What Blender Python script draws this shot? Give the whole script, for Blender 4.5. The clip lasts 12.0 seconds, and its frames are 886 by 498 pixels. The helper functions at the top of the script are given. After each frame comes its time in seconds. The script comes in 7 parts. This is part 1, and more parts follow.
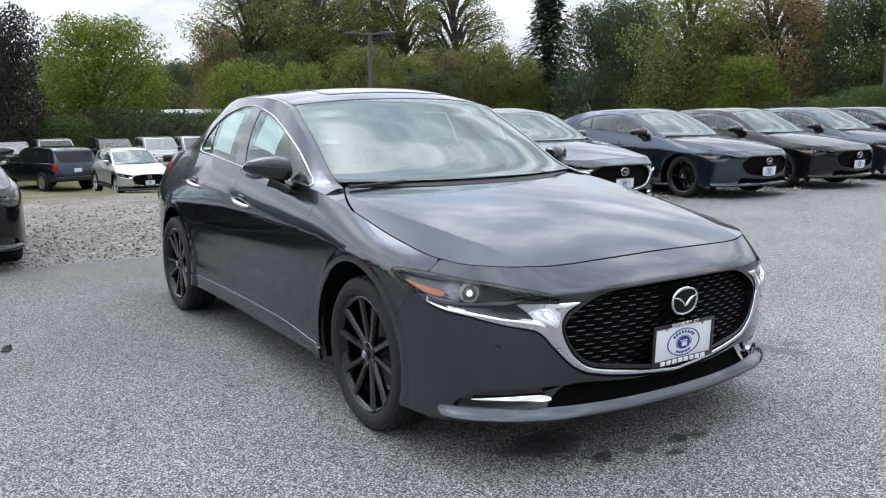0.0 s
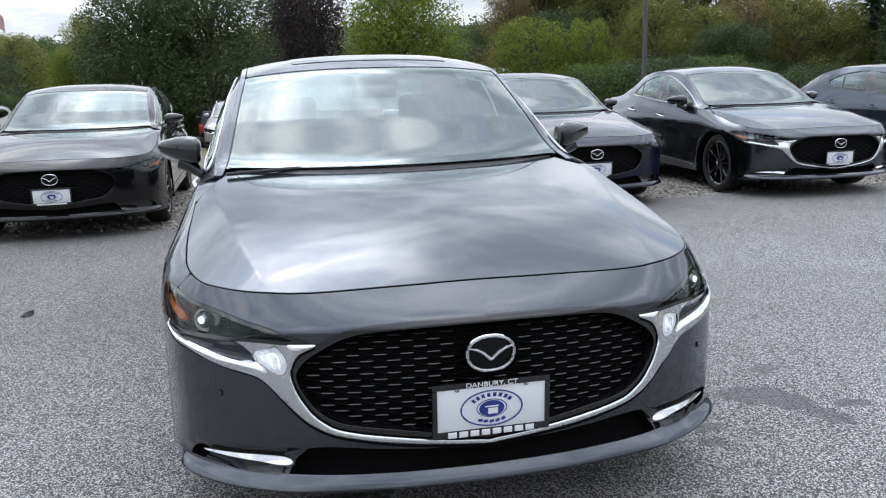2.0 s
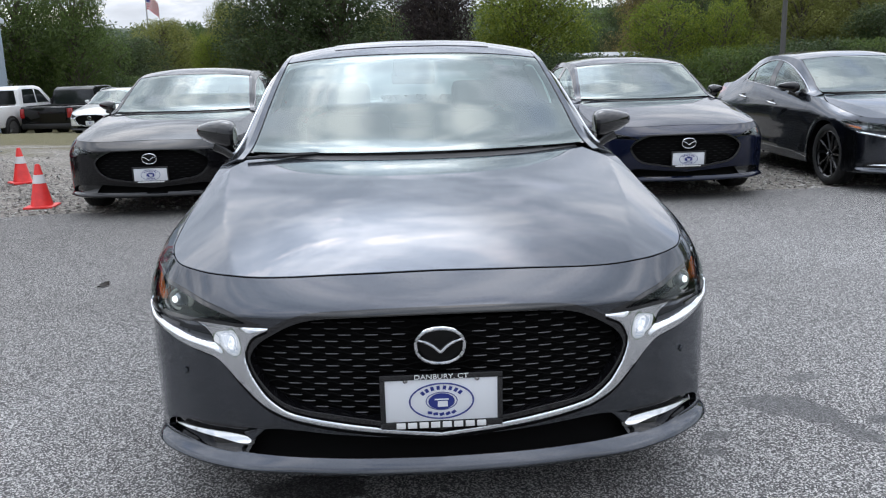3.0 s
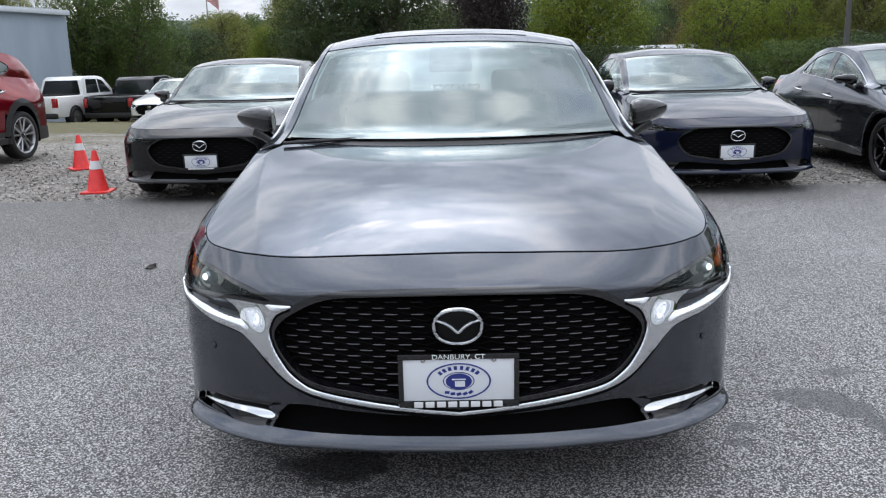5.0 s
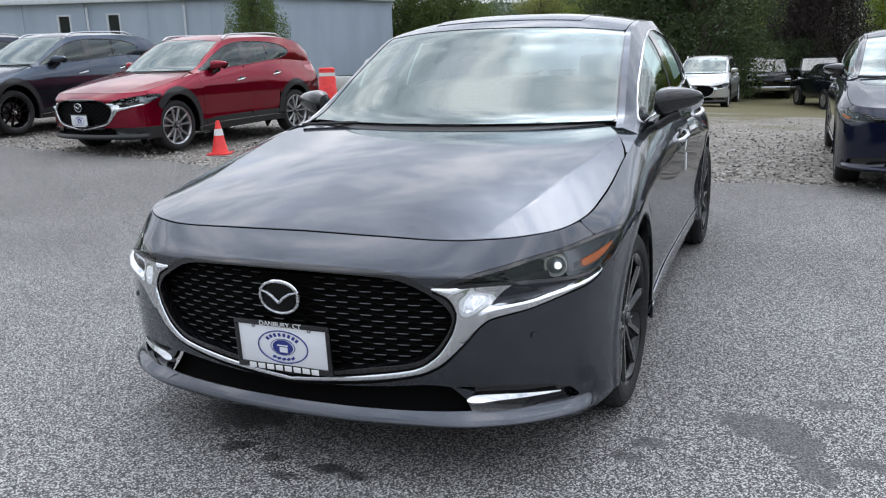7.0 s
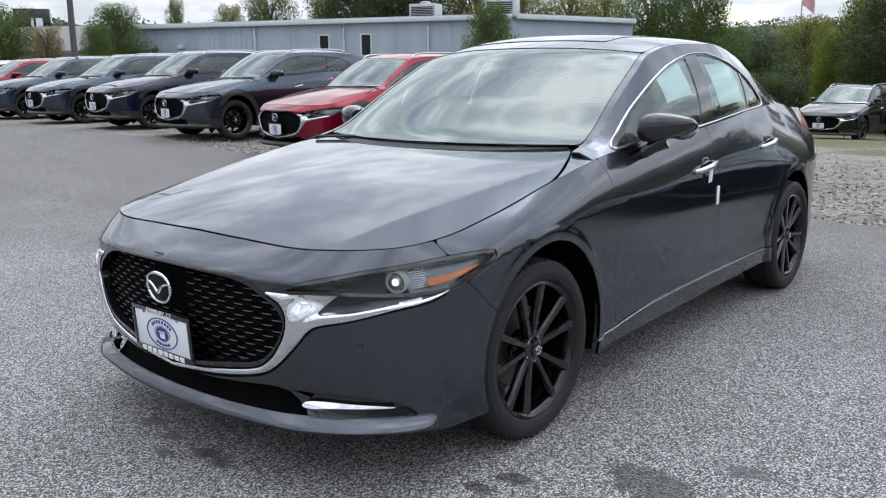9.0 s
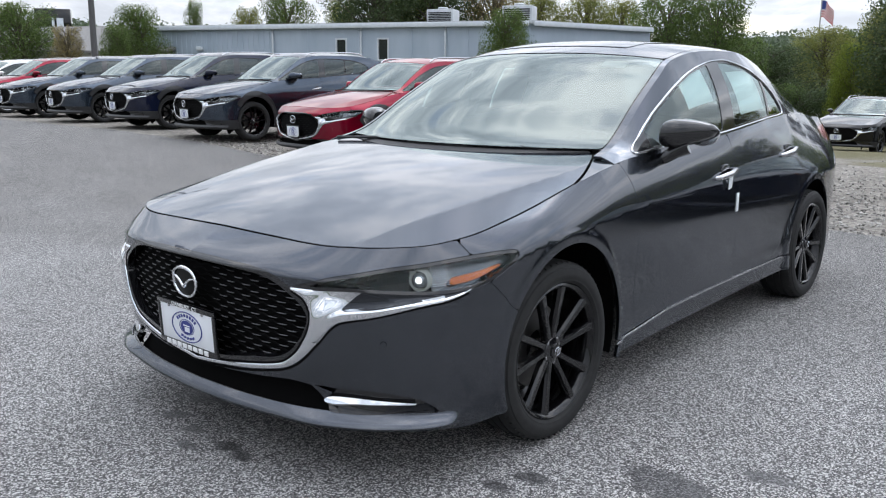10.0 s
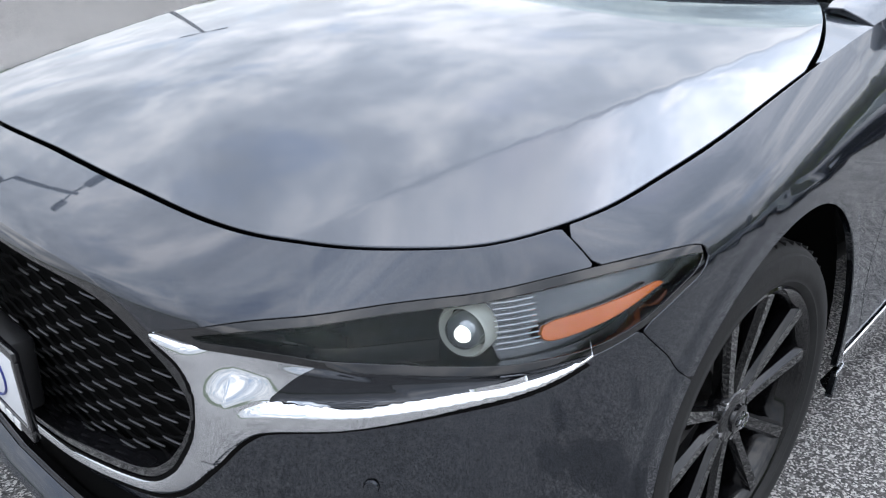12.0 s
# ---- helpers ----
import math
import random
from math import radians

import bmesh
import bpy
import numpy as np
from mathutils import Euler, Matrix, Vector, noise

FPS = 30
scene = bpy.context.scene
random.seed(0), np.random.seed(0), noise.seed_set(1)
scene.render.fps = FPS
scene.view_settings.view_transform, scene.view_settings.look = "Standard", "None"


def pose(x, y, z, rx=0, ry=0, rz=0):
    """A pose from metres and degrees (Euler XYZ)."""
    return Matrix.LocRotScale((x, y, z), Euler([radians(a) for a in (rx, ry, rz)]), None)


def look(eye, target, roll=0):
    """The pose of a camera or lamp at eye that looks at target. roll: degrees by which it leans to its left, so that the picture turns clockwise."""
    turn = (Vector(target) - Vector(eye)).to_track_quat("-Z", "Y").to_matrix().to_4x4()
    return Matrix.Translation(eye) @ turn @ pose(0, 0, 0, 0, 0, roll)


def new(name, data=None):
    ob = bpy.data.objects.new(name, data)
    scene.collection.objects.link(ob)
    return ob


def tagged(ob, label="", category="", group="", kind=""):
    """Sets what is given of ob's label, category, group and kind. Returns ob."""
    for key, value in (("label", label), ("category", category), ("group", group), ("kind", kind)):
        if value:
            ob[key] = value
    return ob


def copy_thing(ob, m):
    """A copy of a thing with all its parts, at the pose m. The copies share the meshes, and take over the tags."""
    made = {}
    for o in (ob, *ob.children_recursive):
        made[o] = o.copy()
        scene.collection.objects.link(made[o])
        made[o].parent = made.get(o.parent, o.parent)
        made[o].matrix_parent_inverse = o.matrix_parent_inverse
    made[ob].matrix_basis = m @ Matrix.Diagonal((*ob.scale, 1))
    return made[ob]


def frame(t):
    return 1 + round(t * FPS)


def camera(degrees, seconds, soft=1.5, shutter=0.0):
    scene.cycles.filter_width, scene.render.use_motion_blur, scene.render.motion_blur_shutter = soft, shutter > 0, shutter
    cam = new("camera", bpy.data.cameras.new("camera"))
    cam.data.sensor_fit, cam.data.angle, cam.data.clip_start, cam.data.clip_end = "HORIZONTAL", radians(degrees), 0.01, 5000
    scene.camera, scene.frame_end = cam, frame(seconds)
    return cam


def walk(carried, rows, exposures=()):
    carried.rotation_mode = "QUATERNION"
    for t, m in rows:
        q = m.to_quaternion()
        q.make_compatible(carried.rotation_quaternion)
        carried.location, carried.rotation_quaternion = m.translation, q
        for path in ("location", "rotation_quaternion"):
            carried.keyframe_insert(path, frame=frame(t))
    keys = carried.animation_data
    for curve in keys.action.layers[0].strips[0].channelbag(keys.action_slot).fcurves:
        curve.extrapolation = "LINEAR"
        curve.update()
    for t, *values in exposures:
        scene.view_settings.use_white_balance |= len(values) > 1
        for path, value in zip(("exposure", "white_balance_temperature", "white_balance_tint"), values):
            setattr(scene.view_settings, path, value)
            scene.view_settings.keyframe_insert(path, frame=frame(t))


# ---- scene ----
cam = camera(56.0, 12.0, soft=1.15)
PATH = [
    (0, (-2.466, -2.997, 1.302), (-1.382, -1.346, 0.987), -0.8),
    (0.5, (-2.029, -3.053, 1.264), (-1.066, -1.334, 0.922), -1.3),
    (1, (-1.537, -3.047, 1.292), (-0.734, -1.251, 0.929), -1.7),
    (1.5, (-1.026, -3.09, 1.315), (-0.416, -1.223, 0.934), -1.7),
    (2, (-0.581, -3.026, 1.337), (-0.169, -1.11, 0.938), -1.6),
    (2.5, (-0.203, -3.047, 1.335), (0.03, -1.105, 0.92), -1.5),
    (3, (-0.099, -3.068, 1.338), (0.004, -1.118, 0.910), -1.5),
    (3.2, (-0.081, -3.093, 1.334), (-0.011, -1.143, 0.900), -1.5),
    (4.8, (-0.013, -3.126, 1.311), (-0.016, -1.175, 0.869), -1.2),
    (5, (-0.011, -3.109, 1.314), (-0.033, -1.158, 0.872), -1.3),
    (5.5, (0.123, -3.125, 1.308), (0.002, -1.176, 0.872), -1.3),
    (6, (0.536, -3.21, 1.33), (0.247, -1.281, 0.89), -1.4),
    (6.5, (0.97, -3.08, 1.315), (0.454, -1.202, 0.861), -1.6),
    (7, (1.397, -2.948, 1.311), (0.644, -1.155, 0.844), -1.7),
    (7.2, (1.584, -2.877, 1.332), (0.743, -1.126, 0.857), -1.7),
    (8.8, (2.426, -2.355, 1.276), (1.19, -0.84, 0.855), -0.5),
    (9, (2.438, -2.364, 1.278), (1.184, -0.86, 0.869), -0.4),
    (9.5, (2.441, -2.392, 1.269), (1.171, -0.898, 0.876), 0.1),
    (10, (2.433, -2.411, 1.265), (1.155, -0.924, 0.869), 0.5),
    (10.5, (2.275, -2.368, 1.256), (0.99, -0.899, 0.819), 0.8),
    (11, (1.969, -1.994, 1.212), (0.675, -0.558, 0.698), 0.9),
    (11.5, (1.632, -1.604, 1.19), (0.33, -0.218, 0.572), 0.6),
    (12, (1.375, -1.253, 1.142), (0.089, 0.08, 0.385), 1.2),
]
walk(cam, [(t, look(eye, target, roll)) for t, eye, target, roll in PATH],
     [(0, 0.2), (2, 0.1), (3, 0.0), (6.5, 0.0), (9, 0.08), (10.5, 0.15), (11.2, 0.28), (12, 0.52)])


# ---------------------------------------------------------------- light
SUN_EL, SUN_AZ = 46.0, -6.0          # the veiled sun stands behind the car
world = bpy.data.worlds.new("sky")
scene.world = world
world.use_nodes = True
wn, wl = world.node_tree.nodes, world.node_tree.links
wn.clear()


def wnode(kind, **inputs):
    n = wn.new(kind)
    for k, v in inputs.items():
        n.inputs[k.replace("_", " ")].default_value = v
    return n


w_sky = wn.new("ShaderNodeTexSky")
w_sky.sky_type, w_sky.sun_disc = "NISHITA", False
w_sky.sun_elevation, w_sky.sun_rotation = radians(SUN_EL), radians(SUN_AZ)
w_sky.air_density, w_sky.dust_density = 1.0, 1.6
w_co = wn.new("ShaderNodeTexCoord")
w_sep = wn.new("ShaderNodeSeparateXYZ")
wl.new(w_co.outputs["Generated"], w_sep.inputs[0])
w_up = wn.new("ShaderNodeMath"); w_up.operation = "ADD"; w_up.inputs[1].default_value = 0.22
w_cl = wn.new("ShaderNodeMath"); w_cl.operation = "MAXIMUM"; w_cl.inputs[1].default_value = 0.0
wl.new(w_sep.outputs["Z"], w_cl.inputs[0]); wl.new(w_cl.outputs[0], w_up.inputs[0])
w_dx = wn.new("ShaderNodeMath"); w_dx.operation = "DIVIDE"
w_dy = wn.new("ShaderNodeMath"); w_dy.operation = "DIVIDE"
wl.new(w_sep.outputs["X"], w_dx.inputs[0]); wl.new(w_up.outputs[0], w_dx.inputs[1])
wl.new(w_sep.outputs["Y"], w_dy.inputs[0]); wl.new(w_up.outputs[0], w_dy.inputs[1])
w_vec = wn.new("ShaderNodeCombineXYZ")
wl.new(w_dx.outputs[0], w_vec.inputs["X"]); wl.new(w_dy.outputs[0], w_vec.inputs["Y"])
w_noise = wnode("ShaderNodeTexNoise", Scale=2.8, Detail=7.0, Roughness=0.56, Distortion=0.35)
wl.new(w_vec.outputs[0], w_noise.inputs["Vector"])
w_cover = wn.new("ShaderNodeValToRGB")           # how much cloud
w_cover.color_ramp.elements[0].position, w_cover.color_ramp.elements[1].position = 0.28, 0.46
wl.new(w_noise.outputs[0], w_cover.inputs[0])
w_big = wnode("ShaderNodeTexNoise", Scale=3.3, Detail=7.0, Roughness=0.58, Distortion=0.3)
w_off = wn.new("ShaderNodeVectorMath"); w_off.operation = "ADD"; w_off.inputs[1].default_value = (3.7, 1.9, 0.4)
wl.new(w_vec.outputs[0], w_off.inputs[0]); wl.new(w_off.outputs[0], w_big.inputs["Vector"])
w_shade = wn.new("ShaderNodeValToRGB")           # grey undersides and thin bright places
e = w_shade.color_ramp.elements
e[0].position, e[0].color = 0.37, (2.70, 3.08, 3.72, 1)
e[1].position, e[1].color = 0.64, (8.05, 8.2, 8.7, 1)
m_ = e.new(0.50); m_.color = (4.44, 4.88, 5.65, 1)
wl.new(w_big.outputs[0], w_shade.inputs[0])
w_low = wn.new("ShaderNodeMapRange")             # a calmer, paler band above the horizon
for k, v in ((1, 0.02), (2, 0.36), (3, 0.72), (4, 0.0)):
    w_low.inputs[k].default_value = v
wl.new(w_cl.outputs[0], w_low.inputs[0])
w_calm = wn.new("ShaderNodeMix"); w_calm.data_type = "RGBA"
w_calm.inputs[7].default_value = (6.62, 6.95, 7.55, 1)
wl.new(w_low.outputs[0], w_calm.inputs["Factor"]); wl.new(w_shade.outputs["Color"], w_calm.inputs[6])
w_mix = wn.new("ShaderNodeMix"); w_mix.data_type = "RGBA"
wl.new(w_cover.outputs["Color"], w_mix.inputs["Factor"])
wl.new(w_sky.outputs[0], w_mix.inputs[6]); wl.new(w_calm.outputs[2], w_mix.inputs[7])
# the cloud deck is brightest round the veiled sun
w_dot = wn.new("ShaderNodeVectorMath"); w_dot.operation = "DOT_PRODUCT"
w_dot.inputs[1].default_value = (math.sin(radians(SUN_AZ)) * math.cos(radians(SUN_EL)), math.cos(radians(SUN_AZ)) * math.cos(radians(SUN_EL)), math.sin(radians(SUN_EL)))
wl.new(w_co.outputs["Generated"], w_dot.inputs[0])
w_glow = wn.new("ShaderNodeMapRange"); w_glow.interpolation_type = "SMOOTHERSTEP"
for k, v in ((1, 0.952), (2, 1.0), (3, 1.0), (4, 2.2)):
    w_glow.inputs[k].default_value = v
wl.new(w_dot.outputs["Value"], w_glow.inputs[0])
w_wide = wn.new("ShaderNodeMapRange")            # the half of the sky away from the sun is dimmer
for k, v in ((1, -0.75), (2, 0.85), (3, 0.68), (4, 1.12)):
    w_wide.inputs[k].default_value = v
wl.new(w_dot.outputs["Value"], w_wide.inputs[0])
w_both = wn.new("ShaderNodeMath"); w_both.operation = "MULTIPLY"
wl.new(w_glow.outputs[0], w_both.inputs[0]); wl.new(w_wide.outputs[0], w_both.inputs[1])
w_lit = wn.new("ShaderNodeVectorMath"); w_lit.operation = "SCALE"
wl.new(w_mix.outputs[2], w_lit.inputs[0]); wl.new(w_both.outputs[0], w_lit.inputs["Scale"])
# an overcast sky brightens from the horizon to the zenith
w_rise = wn.new("ShaderNodeMath"); w_rise.operation = "MULTIPLY_ADD"; w_rise.inputs[1].default_value = 1.9; w_rise.inputs[2].default_value = 0.86
wl.new(w_cl.outputs[0], w_rise.inputs[0])
w_all = wn.new("ShaderNodeVectorMath"); w_all.operation = "SCALE"
wl.new(w_lit.outputs[0], w_all.inputs[0]); wl.new(w_rise.outputs[0], w_all.inputs["Scale"])
w_bg = wnode("ShaderNodeBackground", Strength=0.131)
wl.new(w_all.outputs[0], w_bg.inputs["Color"])
w_out = wn.new("ShaderNodeOutputWorld")
wl.new(w_bg.outputs[0], w_out.inputs["Surface"])

sun_lamp = bpy.data.lights.new("sun", "SUN")
sun_lamp.energy, sun_lamp.angle, sun_lamp.color = 0.5, radians(165), (1.0, 0.96, 0.9)
sun_ob = new("sun", sun_lamp)
sa, se = radians(SUN_AZ), radians(SUN_EL)
sun_ob.matrix_world = look((math.sin(sa) * math.cos(se) * 50, math.cos(sa) * math.cos(se) * 50, math.sin(se) * 50), (0, 0, 0))


# ---------------------------------------------------------------- materials
class Mat:
    """A small wrapper to write node materials briefly."""

    def __init__(self, name, color=(0.5, 0.5, 0.5), rough=0.5, metal=0.0, **more):
        self.m = bpy.data.materials.new(name)
        self.m.use_nodes = True
        self.n, self.l = self.m.node_tree.nodes, self.m.node_tree.links
        self.b = self.n["Principled BSDF"]
        self.b.inputs["Base Color"].default_value = (*color, 1)
        self.b.inputs["Roughness"].default_value = rough
        self.b.inputs["Metallic"].default_value = metal
        for k, v in more.items():
            self.b.inputs[k.replace("_", " ")].default_value = v

    def node(self, kind, **inputs):
        n = self.n.new(kind)
        for k, v in inputs.items():
            n.inputs[k.replace("_", " ")].default_value = v
        return n

    def coords(self, scale=(1, 1, 1), kind="Object"):
        c, mp = self.n.new("ShaderNodeTexCoord"), self.n.new("ShaderNodeMapping")
        mp.inputs["Scale"].default_value = scale
        self.l.new(c.outputs[kind], mp.inputs[0])
        return mp.outputs[0]

    def noise(self, scale, detail=4, rough=0.55, vec=None, distortion=0.0):
        n = self.node("ShaderNodeTexNoise", Scale=scale, Detail=detail, Roughness=rough, Distortion=distortion)
        self.l.new(vec if vec is not None else self.coords(), n.inputs["Vector"])
        return n.outputs[0]

    def ramp(self, fac, *stops):
        r = self.n.new("ShaderNodeValToRGB")
        el = r.color_ramp.elements
        while len(el) < len(stops):
            el.new(0.5)
        for e_, (p, c) in zip(el, stops):
            e_.position, e_.color = p, ((*c, 1) if isinstance(c, tuple) else (c, c, c, 1))
        self.l.new(fac, r.inputs[0])
        return r.outputs["Color"]

    def mix(self, fac, a, b, blend="MIX"):
        n = self.n.new("ShaderNodeMix")
        n.data_type, n.blend_type = "RGBA", blend
        for k, v in ((0, fac), (6, a), (7, b)):
            sock = n.inputs[k]
            if isinstance(v, (int, float)):
                sock.default_value = v if k == 0 else (v, v, v, 1)
            elif isinstance(v, tuple):
                sock.default_value = (*v, 1)
            else:
                self.l.new(v, sock)
        return n.outputs[2]

    def math(self, op, a, b=0.0):
        n = self.n.new("ShaderNodeMath")
        n.operation = op
        for i, v in enumerate((a, b)):
            if isinstance(v, (int, float)):
                n.inputs[i].default_value = v
            else:
                self.l.new(v, n.inputs[i])
        return n.outputs[0]

    def set(self, **socks):
        for k, v in socks.items():
            self.l.new(v, self.b.inputs[k.replace("_", " ")])
        return self

    def bump(self, height, strength=0.3, distance=0.01):
        n = self.node("ShaderNodeBump", Strength=strength, Distance=distance)
        self.l.new(height, n.inputs["Height"])
        self.l.new(n.outputs[0], self.b.inputs["Normal"])
        return self


def paint(name, color, metal=0.85, rough=0.34, ior=1.74, edge=None):
    m = Mat(name, color, rough, metal, Coat_Weight=1.0, Coat_Roughness=0.025, Coat_IOR=ior)
    m.b.inputs["Specular Tint"].default_value = (*(edge or tuple(min(1.0, 0.12 + 1.6 * c) for c in color)), 1)
    m.b.inputs["Specular IOR Level"].default_value = 0.5 if metal > 0.5 or color[1] > 0.3 else 0.05
    flake = m.noise(900, 1)
    dust = m.noise(2.2, 6, 0.65)
    col = m.mix(1.0, m.ramp(flake, (0.3, tuple(c * 0.82 for c in color)), (0.7, tuple(min(1, c * 1.2) for c in color))), m.ramp(dust, (0.3, 0.93), (0.7, 1.06)), "MULTIPLY")
    m.set(Base_Color=col)
    m.set(Coat_Roughness=m.ramp(m.noise(1.3, 3, 0.5), (0.3, 0.022), (0.8, 0.036)))
    return m.m


def glass(name, tint, rough=0.0, ior=2.0):
    """Thin pane: tinted straight-through light, with gloss by Fresnel."""
    m = bpy.data.materials.new(name)
    m.use_nodes = True
    n, l = m.node_tree.nodes, m.node_tree.links
    n.clear()
    tr, gl = n.new("ShaderNodeBsdfTransparent"), n.new("ShaderNodeBsdfGlossy")
    tr.inputs[0].default_value = (*tint, 1)
    gl.inputs["Roughness"].default_value = rough
    gl.inputs["Color"].default_value = (0.90, 1.0, 0.975, 1)
    fr, mx, out = n.new("ShaderNodeFresnel"), n.new("ShaderNodeMixShader"), n.new("ShaderNodeOutputMaterial")
    fr.inputs[0].default_value = ior
    l.new(fr.outputs[0], mx.inputs[0]); l.new(tr.outputs[0], mx.inputs[1]); l.new(gl.outputs[0], mx.inputs[2])
    l.new(mx.outputs[0], out.inputs[0])
    return m


PAINT_GREY = paint("machine_grey_paint", (0.056, 0.062, 0.074), 1.0, 0.25, 1.5, (0.62, 0.65, 0.70))
PAINT_BLACK = paint("jet_black_paint", (0.005, 0.005, 0.006), 0.2, 0.34, 1.46)
PAINT_NAVY = paint("navy_blue_paint", (0.006, 0.009, 0.026), 0.3, 0.34, 1.48)
PAINT_STEEL = paint("slate_blue_grey_paint", (0.042, 0.058, 0.082), 0.9, 0.26, 1.5)
PAINT_RED = paint("crimson_paint", (0.22, 0.002, 0.020), 0.8, 0.28, 1.46)
PAINT_WHITE = paint("pearl_white_paint", (0.72, 0.72, 0.71), 0.0)
PAINT_SILVER = paint("silver_paint", (0.50, 0.50, 0.49), 0.4)
CHROME = Mat("chrome", (0.70, 0.715, 0.735), 0.06, 1.0).m
SCREEN_GLASS = Mat("opaque_screen_glass", (0.02, 0.023, 0.024), 0.03, 0.0, Coat_Weight=1.0, Coat_IOR=2.4).m
SMOKED = Mat("smoked_gloss", (0.028, 0.031, 0.037), 0.10, 0.7, Coat_Weight=0.5).m
SATIN = Mat("satin_metal", (0.55, 0.55, 0.56), 0.22, 1.0).m
GLOSS_BLACK = Mat("gloss_black_plastic", (0.006, 0.006, 0.007), 0.08, 0.0, Coat_Weight=0.6).m
_m = Mat("grained_black_plastic", (0.012, 0.012, 0.013), 0.45)
PLASTIC = _m.bump(_m.noise(600, 2), 0.15, 0.002).m
_m = Mat("wheel_black", (0.003, 0.003, 0.0035), 0.2, 0.0, Specular_IOR_Level=0.1, Coat_Weight=1.0, Coat_IOR=1.42, Coat_Roughness=0.02)
RIM = _m.m
RIM_SILVER = Mat("wheel_silver", (0.42, 0.42, 0.43), 0.3, 0.9).m
_m = Mat("tyre_rubber", (0.018, 0.018, 0.018), 0.75)
RUBBER = _m.set(Base_Color=_m.ramp(_m.noise(25, 5), (0.3, 0.006), (0.75, 0.015))).bump(_m.noise(180, 3), 0.2, 0.002).m
STEEL = Mat("brake_steel", (0.16, 0.155, 0.15), 0.42, 1.0).m
DARK = Mat("underbody_black", (0.004, 0.004, 0.004), 0.9, 0.0, Specular_IOR_Level=0.08).m
INTERIOR = Mat("charcoal_upholstery", (0.022, 0.022, 0.023), 0.85).m
GLASS = glass("windscreen_glass", (0.28, 0.34, 0.33), 0.0, 2.35)
GLASS_TINT = glass("tinted_glass", (0.10, 0.12, 0.12), 0.0, 1.7)
GLASS_SIDE = glass("side_glass", (0.70, 0.82, 0.80), 0.0, 1.8)
LENS = glass("lamp_lens", (0.88, 0.90, 0.91), 0.0, 1.33)
AMBER = Mat("amber_reflector", (0.62, 0.125, 0.002), 0.25, 0.0, Coat_Weight=1.0).m
RED_LENS = Mat("red_lamp_lens", (0.35, 0.01, 0.012), 0.12, 0.0, Coat_Weight=1.0).m
PAPER = Mat("paper_sticker", (0.80, 0.84, 0.85), 0.6).m
_m = Mat("lit_lamp", (0.9, 0.9, 0.9), 0.2)
_m.b.inputs["Emission Color"].default_value = (0.93, 1.0, 0.93, 1)
_m.b.inputs["Emission Strength"].default_value = 1.3
LIT = _m.m
_m = Mat("dim_light_ring", (0.42, 0.44, 0.42), 0.15)
_m.b.inputs["Emission Color"].default_value = (0.93, 1.0, 0.93, 1)
_m.b.inputs["Emission Strength"].default_value = 0.06
LIT_RING = _m.m
_m = Mat("running_lamp_white", (0.8, 0.82, 0.85), 0.08, 0.9)
_m.b.inputs["Emission Color"].default_value = (0.9, 0.96, 1.0, 1)
_m.b.inputs["Emission Strength"].default_value = 0.05
BAR = _m.m
PLATE_WHITE = Mat("plate_white", (0.78, 0.80, 0.83), 0.4).m
PLATE_BLUE = Mat("plate_blue", (0.02, 0.035, 0.22), 0.4).m
LETTER_WHITE = Mat("letter_white", (0.8, 0.8, 0.8), 0.5).m


# ---------------------------------------------------------------- building helpers
def mesh_object(name, verts, faces, mats, parent=None, label="", smooth=True, normals=None, face_mats=None):
    me = bpy.data.meshes.new(name)
    me.from_pydata([tuple(v) for v in verts], [], [tuple(f) for f in faces])
    for m in mats if isinstance(mats, (list, tuple)) else [mats]:
        me.materials.append(m)
    if smooth:
        me.shade_smooth()
    if face_mats is not None:
        me.polygons.foreach_set("material_index", np.asarray(face_mats, dtype=np.int32))
    if normals is not None:
        me.normals_split_custom_set_from_vertices([tuple(n) for n in normals])
    ob = new(name, me)
    ob.parent = parent
    if label:
        ob["label"] = label
    return ob


def part(name, bm, material, parent=None, label="", smooth=True, at=None):
    """Links a bmesh as one mesh object under a thing or under a part."""
    me = bpy.data.meshes.new(name)
    bmesh.ops.recalc_face_normals(bm, faces=bm.faces)
    bm.to_mesh(me)
    bm.free()
    me.materials.append(material)
    if smooth:
        me.shade_smooth()
        me.set_sharp_from_angle(angle=radians(38))
    ob = new(name, me)
    ob.parent = parent
    if at is not None:
        ob.matrix_basis = at
    if label:
        ob["label"] = label
    return ob


def add_box(bm, lo, hi, bevel=0.0, m=None):
    made = bmesh.ops.create_cube(bm, size=1.0)["verts"]
    size = [b - a for a, b in zip(lo, hi)]
    mid = [(a + b) / 2 for a, b in zip(lo, hi)]
    bmesh.ops.transform(bm, matrix=Matrix.Translation(mid) @ Matrix.Diagonal((*size, 1)), verts=made)
    if bevel:
        edges = list({e_ for v in made for e_ in v.link_edges})
        res = bmesh.ops.bevel(bm, geom=edges, offset=bevel, segments=2, affect="EDGES", profile=0.5)
        made = list({v for f in res["faces"] for v in f.verts} | {v for v in made if v.is_valid})
    if m is not None:
        bmesh.ops.transform(bm, matrix=m, verts=made)
    return made


def box(lo, hi, bevel=0.0, m=None):
    bm = bmesh.new()
    add_box(bm, lo, hi, bevel, m)
    return bm


